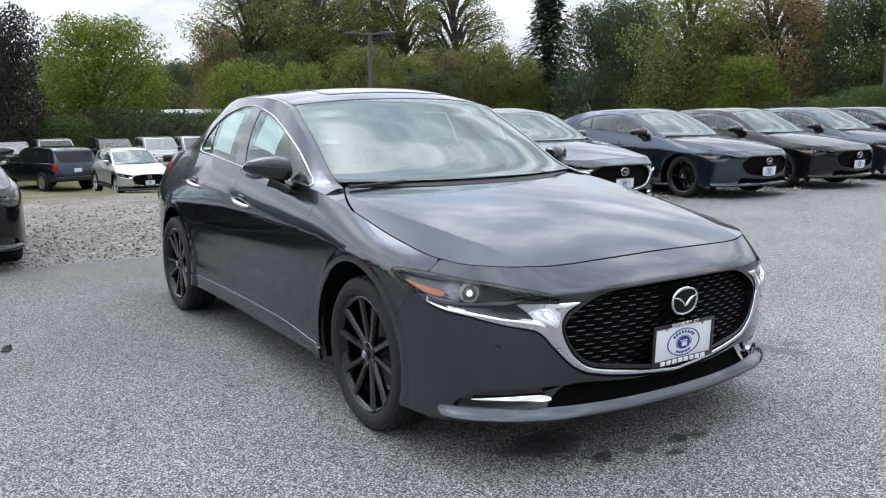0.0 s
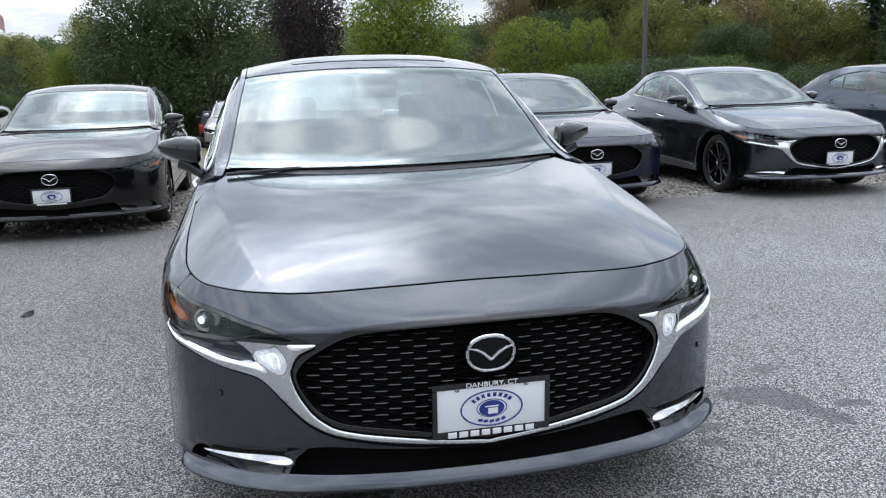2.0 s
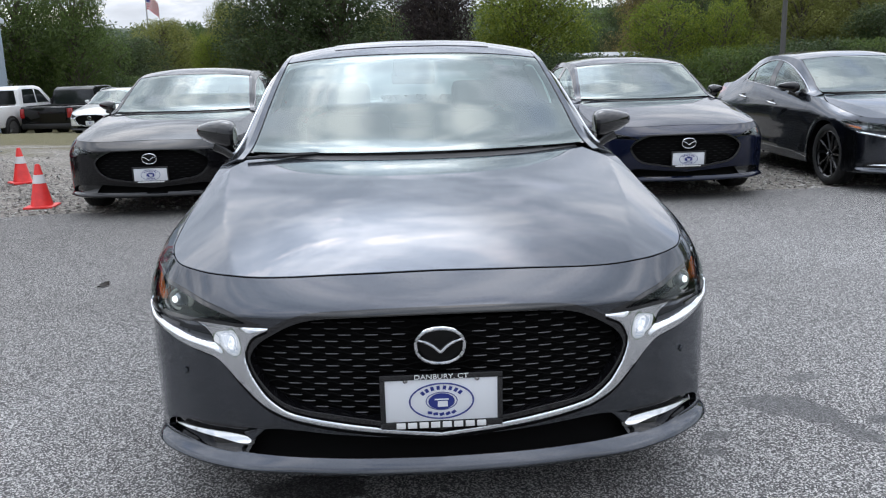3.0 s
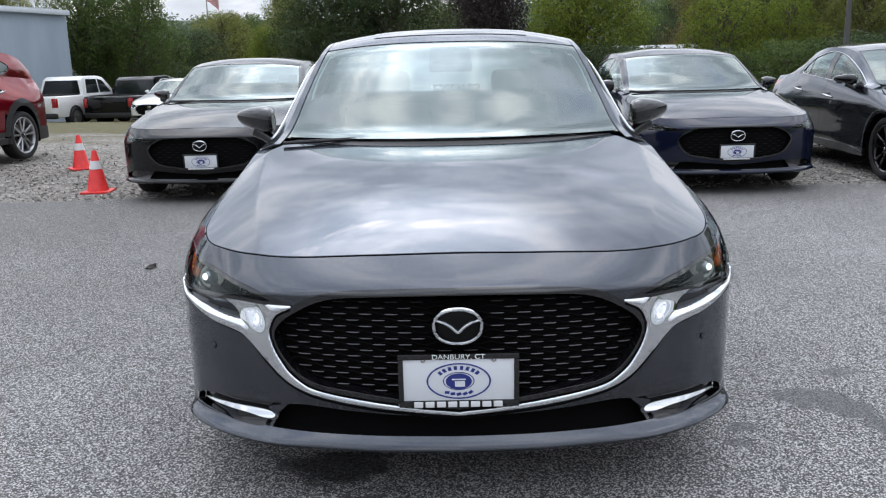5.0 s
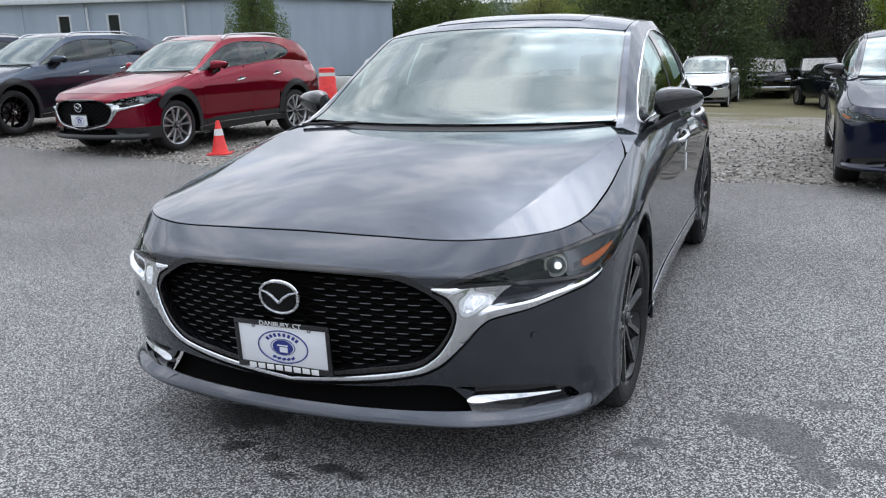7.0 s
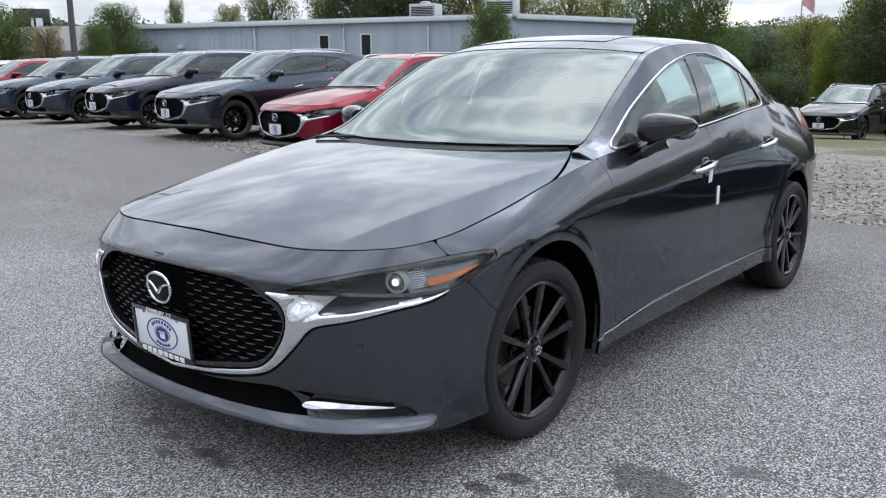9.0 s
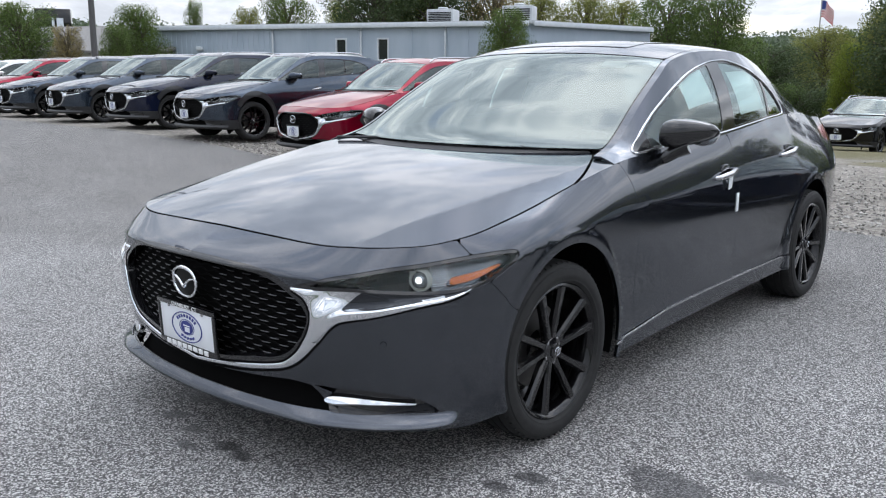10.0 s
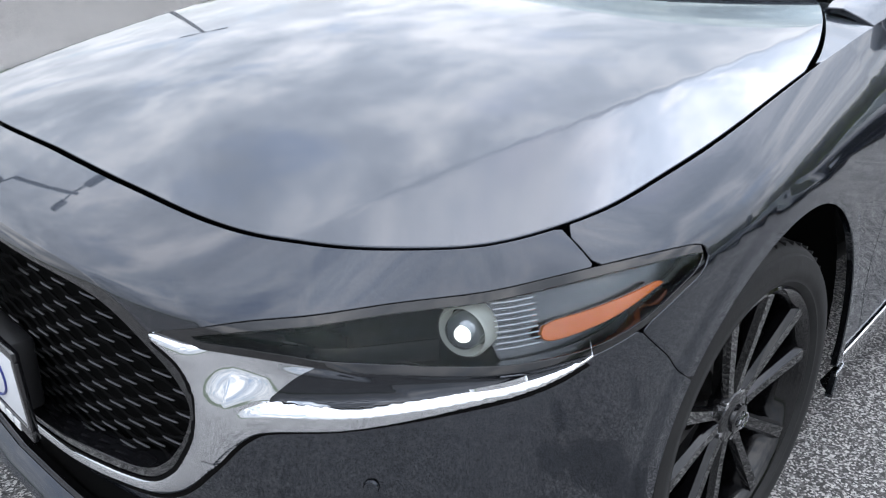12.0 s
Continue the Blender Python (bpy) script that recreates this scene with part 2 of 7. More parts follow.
def add_lathe(bm, profile, segments=48, m=None, closed=False):
    """Turns (radius, height) pairs round the x axis: height runs along x."""
    rings = []
    for r, h in profile:
        ring = []
        for i in range(segments):
            a = 2 * math.pi * i / segments
            v = Vector((h, r * math.cos(a), r * math.sin(a)))
            ring.append(bm.verts.new(m @ v if m is not None else v))
        rings.append(ring)
    pairs = list(zip(rings, rings[1:])) + ([(rings[-1], rings[0])] if closed else [])
    for a, b in pairs:
        for i in range(segments):
            j = (i + 1) % segments
            bm.faces.new((a[i], a[j], b[j], b[i]))
    return rings


def lathe(profile, segments=48, m=None, closed=False, caps=False):
    bm = bmesh.new()
    rings = add_lathe(bm, profile, segments, m, closed)
    if caps:
        bm.faces.new(rings[0])
        bm.faces.new(rings[-1])
    return bm


def add_tube(bm, pts, radius, sides=8, closed=False):
    pts = [Vector(p) for p in pts]
    rings, n = [], len(pts)
    for i, p in enumerate(pts):
        a = pts[(i - 1) % n] if (closed or i) else p
        b = pts[(i + 1) % n] if (closed or i < n - 1) else p
        d = (b - a).normalized()
        side = d.cross(Vector((0, 0, 1)) if abs(d.z) < 0.95 else Vector((0, 1, 0))).normalized()
        up = side.cross(d)
        r = radius[i] if isinstance(radius, (list, tuple)) else radius
        rings.append([bm.verts.new(p + r * (math.cos(2 * math.pi * k / sides) * side + math.sin(2 * math.pi * k / sides) * up)) for k in range(sides)])
    for a, b in list(zip(rings, rings[1:])) + ([(rings[-1], rings[0])] if closed else []):
        for k in range(sides):
            j = (k + 1) % sides
            bm.faces.new((a[k], a[j], b[j], b[k]))
    if not closed:
        bm.faces.new(rings[0]); bm.faces.new(rings[-1])


def tube(pts, radius, sides=8, closed=False):
    bm = bmesh.new()
    add_tube(bm, pts, radius, sides, closed)
    return bm


def curve(*pairs):
    """A smooth monotone curve through (x, y) pairs."""
    xs, ys = np.array([p[0] for p in pairs], float), np.array([p[1] for p in pairs], float)
    h, d = np.diff(xs), np.diff(ys) / np.diff(xs)
    g = np.zeros(len(xs))
    g[0], g[-1] = d[0], d[-1]
    for i in range(1, len(xs) - 1):
        if d[i - 1] * d[i] > 0:
            w1, w2 = 2 * h[i] + h[i - 1], h[i] + 2 * h[i - 1]
            g[i] = (w1 + w2) / (w1 / d[i - 1] + w2 / d[i])

    def f(x):
        x = np.clip(np.asarray(x, float), xs[0], xs[-1])
        i = np.clip(np.searchsorted(xs, x) - 1, 0, len(h) - 1)
        t = (x - xs[i]) / h[i]
        return ((1 + 2 * t) * (1 - t) ** 2 * ys[i] + t * (1 - t) ** 2 * h[i] * g[i] + t * t * (3 - 2 * t) * ys[i + 1] + t * t * (t - 1) * h[i] * g[i + 1])

    return f


def rounded(points, steps=6, closed=True):
    """Catmull-Rom through the given points."""
    p = np.array(points, float)
    n, out = len(p), []
    for i in range(n if closed else n - 1):
        a, b, c, d = (p[(i + k) % n] if closed else p[min(max(i + k, 0), n - 1)] for k in (-1, 0, 1, 2))
        for t in np.linspace(0, 1, steps, endpoint=False):
            out.append(0.5 * (2 * b + (c - a) * t + (2 * a - 5 * b + 4 * c - d) * t * t + (3 * b - a - 3 * c + d) * t ** 3))
    if not closed:
        out.append(p[-1])
    return np.array(out)


def outline_distance(poly, x, y):
    """Signed distance to a closed outline, negative inside."""
    x, y = np.asarray(x, float), np.asarray(y, float)
    best, inside = np.full(x.shape, 1e9), np.zeros(x.shape, bool)
    for (ax, ay), (bx, by) in zip(poly, np.roll(poly, -1, 0)):
        dx, dy = bx - ax, by - ay
        t = np.clip(((x - ax) * dx + (y - ay) * dy) / (dx * dx + dy * dy + 1e-12), 0, 1)
        best = np.minimum(best, np.hypot(x - ax - t * dx, y - ay - t * dy))
        cross = ((ay > y) != (by > y)) & (x < (bx - ax) * (y - ay) / (by - ay + 1e-15) + ax)
        inside ^= cross
    return np.where(inside, -best, best)


def skin(name, surf, us, vs, keep, mat, parent, label="", mirror="both", depth=0.014, lift=0.0):
    """A sheet-metal panel: the part of the surface surf(u, v) where keep(u, v) < 0, its rim folded inwards by depth.
    mirror: both halves in one mesh, or only 'left' (x > 0) or 'right'."""
    nu, nv = len(us), len(vs)
    U, V = np.meshgrid(us, vs, indexing="ij")
    K = keep(U.ravel(), V.ravel()).reshape(nu, nv)
    index, uv, faces = {}, [], []

    def corner(i, j):
        key = (i, j)
        if key not in index:
            index[key] = len(uv)
            uv.append((us[i], vs[j]))
        return index[key]

    def cross(a, b):
        key = (a, b) if a < b else (b, a)
        if key not in index:
            (i, j), (k, l_) = key
            t = K[i, j] / (K[i, j] - K[k, l_])
            t = min(max(t, 0.02), 0.98)
            index[key] = len(uv)
            uv.append((us[i] + t * (us[k] - us[i]), vs[j] + t * (vs[l_] - vs[j])))
        return index[key]

    neg = K < 0
    count = neg[:-1, :-1].astype(int) + neg[1:, :-1] + neg[1:, 1:] + neg[:-1, 1:]
    for i, j in zip(*np.nonzero(count)):
        ring = [(i, j), (i + 1, j), (i + 1, j + 1), (i, j + 1)]
        if count[i, j] == 4:
            faces.append([corner(*c) for c in ring])
            continue
        f = []
        for a, b in zip(ring, ring[1:] + ring[:1]):
            if neg[a]:
                f.append(corner(*a))
            if neg[a] != neg[b]:
                f.append(cross(a, b))
        if len(f) > 2:
            faces.append(f)
    if not faces:
        return None
    uv = np.array(uv)
    P = surf(uv[:, 0], uv[:, 1])
    du, dv = 1e-4 * (us[-1] - us[0]), 1e-4 * (vs[-1] - vs[0])
    N = np.cross(surf(uv[:, 0] + du, uv[:, 1]) - surf(uv[:, 0] - du, uv[:, 1]), surf(uv[:, 0], uv[:, 1] + dv) - surf(uv[:, 0], uv[:, 1] - dv))
    N /= np.linalg.norm(N, axis=1)[:, None] + 1e-12
    P = P + N * lift
    edges = {}
    for f in faces:
        for a, b in zip(f, f[1:] + f[:1]):
            edges[(a, b)] = edges.get((a, b), 0) + 1
    rim = [(a, b) for a, b in edges if (b, a) not in edges]
    if mirror == "both":
        rim = [(a, b) for a, b in rim if abs(P[a][0]) > 1e-4 or abs(P[b][0]) > 1e-4]
    verts, norms = [P], [N]
    flaps = []
    if depth and rim:
        ids = sorted({a for e_ in rim for a in e_})
        at = {a: k for k, a in enumerate(ids)}
        out = np.zeros((len(ids), 3))
        for a, b in rim:
            side = np.cross(P[b] - P[a], (N[a] + N[b]) / 2)
            for c in (a, b):
                out[at[c]] += side / (np.linalg.norm(side) + 1e-12)
        out /= np.linalg.norm(out, axis=1)[:, None] + 1e-12
        soft = min(0.0025, depth * 0.3)
        k0 = len(P)
        k1, k2 = k0 + len(ids), k0 + 2 * len(ids)
        rimP, rimN = P[ids], N[ids]
        verts += [rimP + out * soft * 0.6 - rimN * soft, rimP + out * soft * 0.6 - rimN * depth]
        norms += [out, out]
        for a, b in rim:
            flaps.append([b, a, k0 + at[a], k0 + at[b]])
            flaps.append([k0 + at[b], k0 + at[a], k1 + at[a], k1 + at[b]])
    V3, N3 = np.concatenate(verts), np.concatenate(norms)
    allf = faces + flaps
    if mirror in ("both", "right"):
        M3 = V3 * np.array([-1, 1, 1])
        MN = N3 * np.array([-1, 1, 1])
        if mirror == "right":
            V3, N3, allf = M3, MN, [f[::-1] for f in allf]
        else:
            k = len(V3)
            allf = allf + [[k + c for c in f[::-1]] for f in allf]
            V3, N3 = np.concatenate([V3, M3]), np.concatenate([N3, MN])
    return mesh_object(name, V3, allf, mat, parent, label, normals=N3)


# ---------------------------------------------------------------- the saloon's shape
# Front axle at y = 0, nose towards -y, rear axle at y = 2.725.
_plan = rounded([(0, -0.90), (0.25, -0.886), (0.50, -0.838), (0.655, -0.770), (0.762, -0.692), (0.845, -0.595), (0.895, -0.46), (0.920, -0.31), (0.930, -0.05), (0.911, 0.4),
                 (0.900, 1.0), (0.900, 1.8), (0.904, 2.5), (0.897, 2.85), (0.865, 3.2), (0.79, 3.5), (0.67, 3.64), (0.45, 3.72), (0, 3.76)], 14, closed=False)
_plan[0, 0] = _plan[-1, 0] = 0.0
PLAN_S = np.r_[0, np.cumsum(np.hypot(*np.diff(_plan, axis=0).T))]
_tan = np.gradient(_plan, PLAN_S, axis=0)
_tan[0], _tan[-1] = (1, 0), (-1, 0)
_tan /= np.linalg.norm(_tan, axis=1)[:, None]
S_END = PLAN_S[-1]


def s_of_x(x):
    return float(np.interp(x, _plan[:110, 0], PLAN_S[:110]))


def s_of_y(y):
    return np.interp(y, _plan[:, 1], PLAN_S)


def plan(s):
    return np.stack([np.interp(s, PLAN_S, _plan[:, 0]), np.interp(s, PLAN_S, _plan[:, 1])], -1)


def inward(s):
    n = np.stack([-np.interp(s, PLAN_S, _tan[:, 1]), np.interp(s, PLAN_S, _tan[:, 0])], -1)
    return n / np.linalg.norm(n, axis=-1)[..., None]


def keyed(front, side):
    """A curve along the outline from values at x (round the nose) and at y (along the side and tail)."""
    pts = [(s_of_x(x), v) for x, v in front] + [(float(s_of_y(y)), v) for y, v in side]
    return curve(*pts)


Z_TOP = keyed([(0, 0.764), (0.25, 0.766), (0.5, 0.772), (0.65, 0.775), (0.75, 0.776), (0.82, 0.778)],
              [(-0.46, 0.786), (-0.31, 0.832), (-0.1, 0.882), (0.1, 0.922), (0.34, 0.958), (0.6, 0.975), (0.9, 0.996), (1.45, 1.028), (1.83, 1.06), (2.2, 1.09), (2.6, 1.10), (3.0, 1.08), (3.3, 1.06), (3.6, 1.05), (3.76, 1.06)])
ROLL = keyed([(0, 0.15), (0.25, 0.137), (0.5, 0.105), (0.65, 0.088), (0.75, 0.085), (0.82, 0.084)],
             [(-0.46, 0.080), (-0.24, 0.087), (0.0, 0.090), (0.25, 0.084), (0.36, 0.080), (0.6, 0.078), (1.0, 0.068), (1.45, 0.066), (2.0, 0.082), (2.4, 0.115), (2.8, 0.16), (3.2, 0.17), (3.6, 0.12), (3.76, 0.12)])
Z_ROLL = keyed([(0, 0.685), (0.4, 0.68), (0.65, 0.66), (0.82, 0.60)], [(-0.3, 0.700), (-0.1, 0.738), (0.1, 0.752), (0.35, 0.768), (0.7, 0.785), (1.5, 0.800), (2.4, 0.77), (3.0, 0.74), (3.76, 0.80)])
Z_LOW = keyed([(0, 0.204), (0.5, 0.202), (0.75, 0.198)], [(-0.5, 0.198), (-0.3, 0.205), (0.5, 0.205), (2.3, 0.235), (3.2, 0.23), (3.76, 0.26)])
FRONTNESS = keyed([(0, 1.0), (0.55, 1.0), (0.72, 0.45)], [(-0.5, 0.05), (-0.4, 0.0), (3.76, 0.0)])
BEND = keyed([(0, 1.3), (0.7, 1.3)], [(-0.45, 1.30), (-0.2, 1.32), (0.1, 1.32), (0.35, 1.30), (0.7, 1.28), (2.4, 1.3), (3.76, 1.5)])
SIDENESS = keyed([(0, 0.0), (0.7, 0.0)], [(-0.45, 0.05), (-0.2, 0.25), (0.4, 1.0), (2.9, 1.0), (3.4, 0.4), (3.76, 0.0)])
FENDER = keyed([(0, 0.0), (0.8, 0.0)], [(-0.45, 0.25), (-0.3, 0.9), (-0.15, 1.0), (0.3, 1.0), (0.6, 0.7), (1.2, 0.45), (2.2, 0.3), (2.6, 0.0), (3.76, 0.0)])     # how far the shoulder turns over at its top
LIP = curve((0.17, 0.060), (0.200, 0.030), (0.211, 0.006), (0.219, -0.005), (0.240, -0.004), (0.256, 0.003), (0.262, 0.008), (0.30, 0.028), (0.36, 0.016), (0.45, 0.004), (0.56, 0.0), (0.70, 0.006), (0.8, 0.0))
LEDGE = curve((0.17, 0.040), (0.205, 0.006), (0.215, -0.016), (0.221, -0.025), (0.224, -0.0248), (0.256, 0.008), (0.260, 0.009), (0.30, 0.0), (0.4, 0.0))     # splitter: its face looks up
LEDGE_ON = keyed([(0, 0.5), (0.40, 0.55), (0.58, 0.9), (0.75, 1.0)], [(-0.60, 0.95), (-0.56, 0.8), (-0.50, 0.0), (-0.4, 0.0), (3.76, 0.0)])
FLANK = curve((0.18, 0.034), (0.26, 0.016), (0.30, 0.012), (0.34, 0.013), (0.42, 0.017), (0.55, 0.010), (0.68, 0.0), (0.80, 0.001), (1.1, 0.0))


def body(s, z):
    s, z = np.asarray(s, float), np.asarray(z, float)
    ss = np.abs(s)
    p, n = plan(ss), inward(ss)
    zt, z0 = Z_TOP(ss), Z_ROLL(ss)
    r = np.clip((z - z0) / (zt - z0), 0, 1.6)
    k, rc = FENDER(ss), np.minimum(r, 1)
    roll = (1 - k) * r ** BEND(ss) + k * (0.3 * rc + 0.7 * rc ** 2.2 + 1.4 * (r - rc))
    d = ROLL(ss) * roll + LIP(z) * FRONTNESS(ss) + LEDGE(z) * LEDGE_ON(ss) + FLANK(z) * SIDENESS(ss)
    for ay in (0.04, 2.745):
        rr = np.hypot(p[:, 1] - ay, z - 0.335)
        f = np.clip((0.434 - rr) / 0.03, 0, 1)
        f = f * f * (3 - 2 * f) * (ss < S_END)
        d = d * (1 - f) - 0.003 * f          # upright flange round the wheel
    q = p + n * d[:, None]
    q[:, 0] = np.where(s < 0, -q[:, 0], q[:, 0])
    return np.stack([q[:, 0], q[:, 1], z], -1)


def y_of(s):
    return np.interp(np.abs(s), PLAN_S, _plan[:, 1])


SILL = curve((-0.3, 0.262), (0.39, 0.265), (0.95, 0.305), (2.27, 0.318), (3.7, 0.32))
CUT_A = curve((0.2, 0.60), (0.30, 0.578), (0.48, 0.567), (0.71, 0.551), (0.88, 0.527), (0.97, 0.50), (1.2, 0.48))
CUT_B = curve((0.2, 1.618), (0.324, 1.615), (0.578, 1.60), (0.748, 1.586), (0.888, 1.560), (1.05, 1.535), (1.2, 1.52))
CUT_C = curve((0.2, 2.22), (0.33, 2.25), (0.42, 2.285), (0.55, 2.30), (0.68, 2.315), (0.80, 2.335), (0.9, 2.40), (1.0, 2.47), (1.12, 2.56))
CUT_NOSE = curve((0.18, -0.20), (0.525, -0.205), (0.537, -0.272), (0.60, -0.345), (0.655, -0.405), (0.70, -0.44), (0.735, -0.452), (0.79, -0.488))
ARCH_R = 0.380
GAP = 0.0045


def arch(s, z, y0, r=ARCH_R):
    return np.hypot(y_of(s) - y0, z - 0.335) - r


def front_outline(*pts, steps=6):
    """A closed outline on the nose from (x, z) or, behind the corner, ('y', y, z)."""
    return rounded([(s_of_x(p[0]), p[1]) if len(p) == 2 else (float(s_of_y(p[1])), p[2]) for p in pts], steps)


HEADLAMP = rounded([(0.480, 0.640), (0.545, 0.662), (0.610, 0.680), (0.705, 0.696), (0.815, 0.711), (0.945, 0.722), (1.050, 0.731), (1.150, 0.737), (1.225, 0.738), (1.264, 0.734), (1.268, 0.722),
                    (1.248, 0.704), (1.210, 0.689), (1.140, 0.661), (1.060, 0.643), (0.970, 0.638), (0.870, 0.640), (0.780, 0.645), (0.700, 0.648), (0.620, 0.647), (0.550, 0.643)], 6)
_g = [(0.0, 0.694), (0.16, 0.692), (0.32, 0.686), (0.40, 0.671), (0.47, 0.637), (0.52, 0.600), (0.543, 0.552), (0.522, 0.490), (0.475, 0.430), (0.41, 0.394), (0.30, 0.375), (0.16, 0.352), (0.0, 0.334)]
_h = rounded(_g, 6, closed=False)
_h = np.array([(s_of_x(x) if x > 0 else 0.0, z) for x, z in _h])
GRILLE = np.concatenate([_h, _h[-2:0:-1] * np.array([-1, 1])])
WING_TOP = curve((0.47, 0.640), (0.55, 0.642), (0.62, 0.645), (0.70, 0.646), (0.78, 0.643), (0.87, 0.638), (0.97, 0.636), (1.056, 0.6415))
WING_LOW = curve((0.57, 0.480), (0.60, 0.515), (0.645, 0.550), (0.69, 0.561), (0.74, 0.570), (0.81, 0.586), (0.89, 0.604), (0.97, 0.615), (1.02, 0.626), (1.056, 0.6405))
WING = rounded([(0.476, 0.641)] + [(s_, float(WING_TOP(s_))) for s_ in (0.55, 0.62, 0.70, 0.78, 0.87, 0.97, 1.056)]
               + [(s_, float(WING_LOW(s_))) for s_ in (1.02, 0.97, 0.89, 0.81, 0.74, 0.69, 0.645)]
               + [(0.620, 0.534), (0.600, 0.514), (0.575, 0.484), (0.551, 0.458), (0.525, 0.430), (0.488, 0.400), (0.435, 0.374), (0.357, 0.3555), (0.277, 0.341), (0.185, 0.329), (0.07, 0.317), (0.0, 0.313),
                  (0.0, 0.327), (0.10, 0.338), (0.20, 0.351), (0.30, 0.366), (0.38, 0.380), (0.44, 0.398), (0.490, 0.436), (0.518, 0.474), (0.538, 0.512), (0.549, 0.556), (0.542, 0.588), (0.522, 0.616)], 6)
POCKET = rounded([(0.530, 0.331), (0.64, 0.332), (0.75, 0.333), (0.875, 0.312), (0.925, 0.288), (0.962, 0.254), (0.925, 0.260), (0.83, 0.261), (0.72, 0.256), (0.65, 0.255), (0.60, 0.259), (0.575, 0.290)], 4)
DRL = rounded([(0.574, 0.289), (0.598, 0.301), (0.70, 0.304), (0.81, 0.300), (0.888, 0.2935), (0.85, 0.2925), (0.77, 0.292), (0.68, 0.2895), (0.612, 0.2845)], 4)
INTAKE_TOP = curve((0.0, 0.304), (0.32, 0.326), (0.47, 0.338), (0.56, 0.33), (2, 0.33))
INTAKE_LOW = curve((0.0, 0.258), (0.32, 0.258), (0.60, 0.259), (2, 0.259))


def wing_skin(s, z):
    """The chrome wing: a rounded stem beside the grille, and under the lamp a hollow face above a shelf that looks up."""
    p = body(s, z)
    d = np.clip(-outline_distance(WING, s, z) / 0.020, 0, 1)
    stem = 0.008 * np.sqrt(d * (2 - d) + 1e-6)
    lo, hi = WING_LOW(s), WING_TOP(s)
    f = np.clip((z - lo) / np.maximum(hi - lo, 0.004), 0, 1)
    r = np.clip((s - 0.60) / 0.07, 0, 1)
    blade = (WING_BLADE(f) * r + WING_ROOT(f) * (1 - r)) * np.clip((hi - lo) / 0.05, 0.15, 1.3)
    k = np.clip((s - 0.53) / 0.06, 0, 1)
    k = k * k * (3 - 2 * k)
    p[:, :2] -= inward(s) * (stem * (1 - k) + blade * k)[:, None]
    return p


WING_BLADE = curve((0, 0.002), (0.04, 0.009), (0.24, 0.0095), (0.27, 0.0085), (0.36, -0.001), (0.40, -0.006), (0.70, -0.010), (1.0, -0.003))
WING_ROOT = curve((0, 0.002), (0.05, 0.009), (0.42, 0.011), (0.47, 0.0100), (0.85, -0.008), (1.0, -0.010))


def wing_hollow(s, z):
    """Below zero in the dark hollow between the chrome shelf and the lamp."""
    lo, hi = WING_LOW(s), WING_TOP(s)
    f = (z - lo) / np.maximum(hi - lo, 0.004)
    return np.maximum((0.38 - f) * 0.05, 0.645 + 0.11 * np.clip(f - 0.38, 0, 1) - s, s - 0.985)


def drl_skin(s, z):
    """The lower lamp bar leans back, so that its face looks up."""
    p = body(s, z)
    p[:, :2] -= inward(s) * ((0.300 - z) * 0.5)[:, None]
    return p


def intake(s, z):
    a = np.abs(s)
    return np.maximum(np.maximum(z - INTAKE_TOP(a), INTAKE_LOW(a) - z), a - 0.537 - 1.25 * (0.33 - z))


def grille_d(s, z):
    return outline_distance(GRILLE, s, z)


# bonnet: a height field whose edge gives the top of nose and wings
H_MID = np.polynomial.Polynomial([0.9395, 0.1439, -0.0777, 0.0511])
H_EDGE = np.polynomial.Polynomial([0.8660, 0.1951, -0.0024])
H_CREASE = np.polynomial.Polynomial([0.8639, 0.1807, -0.0962])


def bonnet_height(x, y):
    p = np.abs(x) / 0.842
    c = H_CREASE(y)
    q = np.clip((p - c) / (1 - c), -0.08, 1.4)
    q = np.where(q < 0.03, np.maximum(q + 0.03, 0) ** 2 / 0.12, q)
    w = 0.70 * p * p + 0.30 * q ** 1.05
    return H_MID(y) + (H_EDGE(y) - H_MID(y)) * w


def rim_plan(s):
    return plan(s) + inward(s) * (ROLL(s) + 0.004 * FRONTNESS(s))[:, None]


_rs = np.linspace(0, float(s_of_y(0.36)), 60)
_rp = rim_plan(_rs)
_side = [(float(s_of_y(y)), v) for y, v in ((0.6, 0.969), (0.9, 0.986), (1.45, 1.018), (1.83, 1.050), (2.2, 1.080), (2.6, 1.095), (3.0, 1.08), (3.3, 1.06), (3.6, 1.05), (3.76, 1.06))]
Z_TOP = curve(*zip(_rs, bonnet_height(_rp[:, 0], _rp[:, 1])), *_side)
RIM_LINE = np.concatenate([_rp, [[0.0, 0.36]]])


def bonnet_rear(x):
    return 0.294 + 0.50 * x ** 2


def bonnet(x, y):
    return np.stack([x, y, bonnet_height(x, y)], -1)


def bonnet_keep(x, y):
    edge = np.concatenate([RIM_LINE[:-1], [[0.80, 0.62]]])
    full = np.concatenate([edge, edge[::-1] * np.array([-1, 1])])
    return np.maximum.reduce([outline_distance(full, x, y), y - bonnet_rear(x), 0.9 * (np.abs(x) - BONNET_CORNER(y))]) + GAP


BONNET_CORNER = curve((-1.0, 1.2), (0.0, 0.90), (0.12, 0.850), (0.20, 0.8285), (0.254, 0.816), (0.328, 0.792), (0.438, 0.746), (0.542, 0.691), (0.7, 0.60))


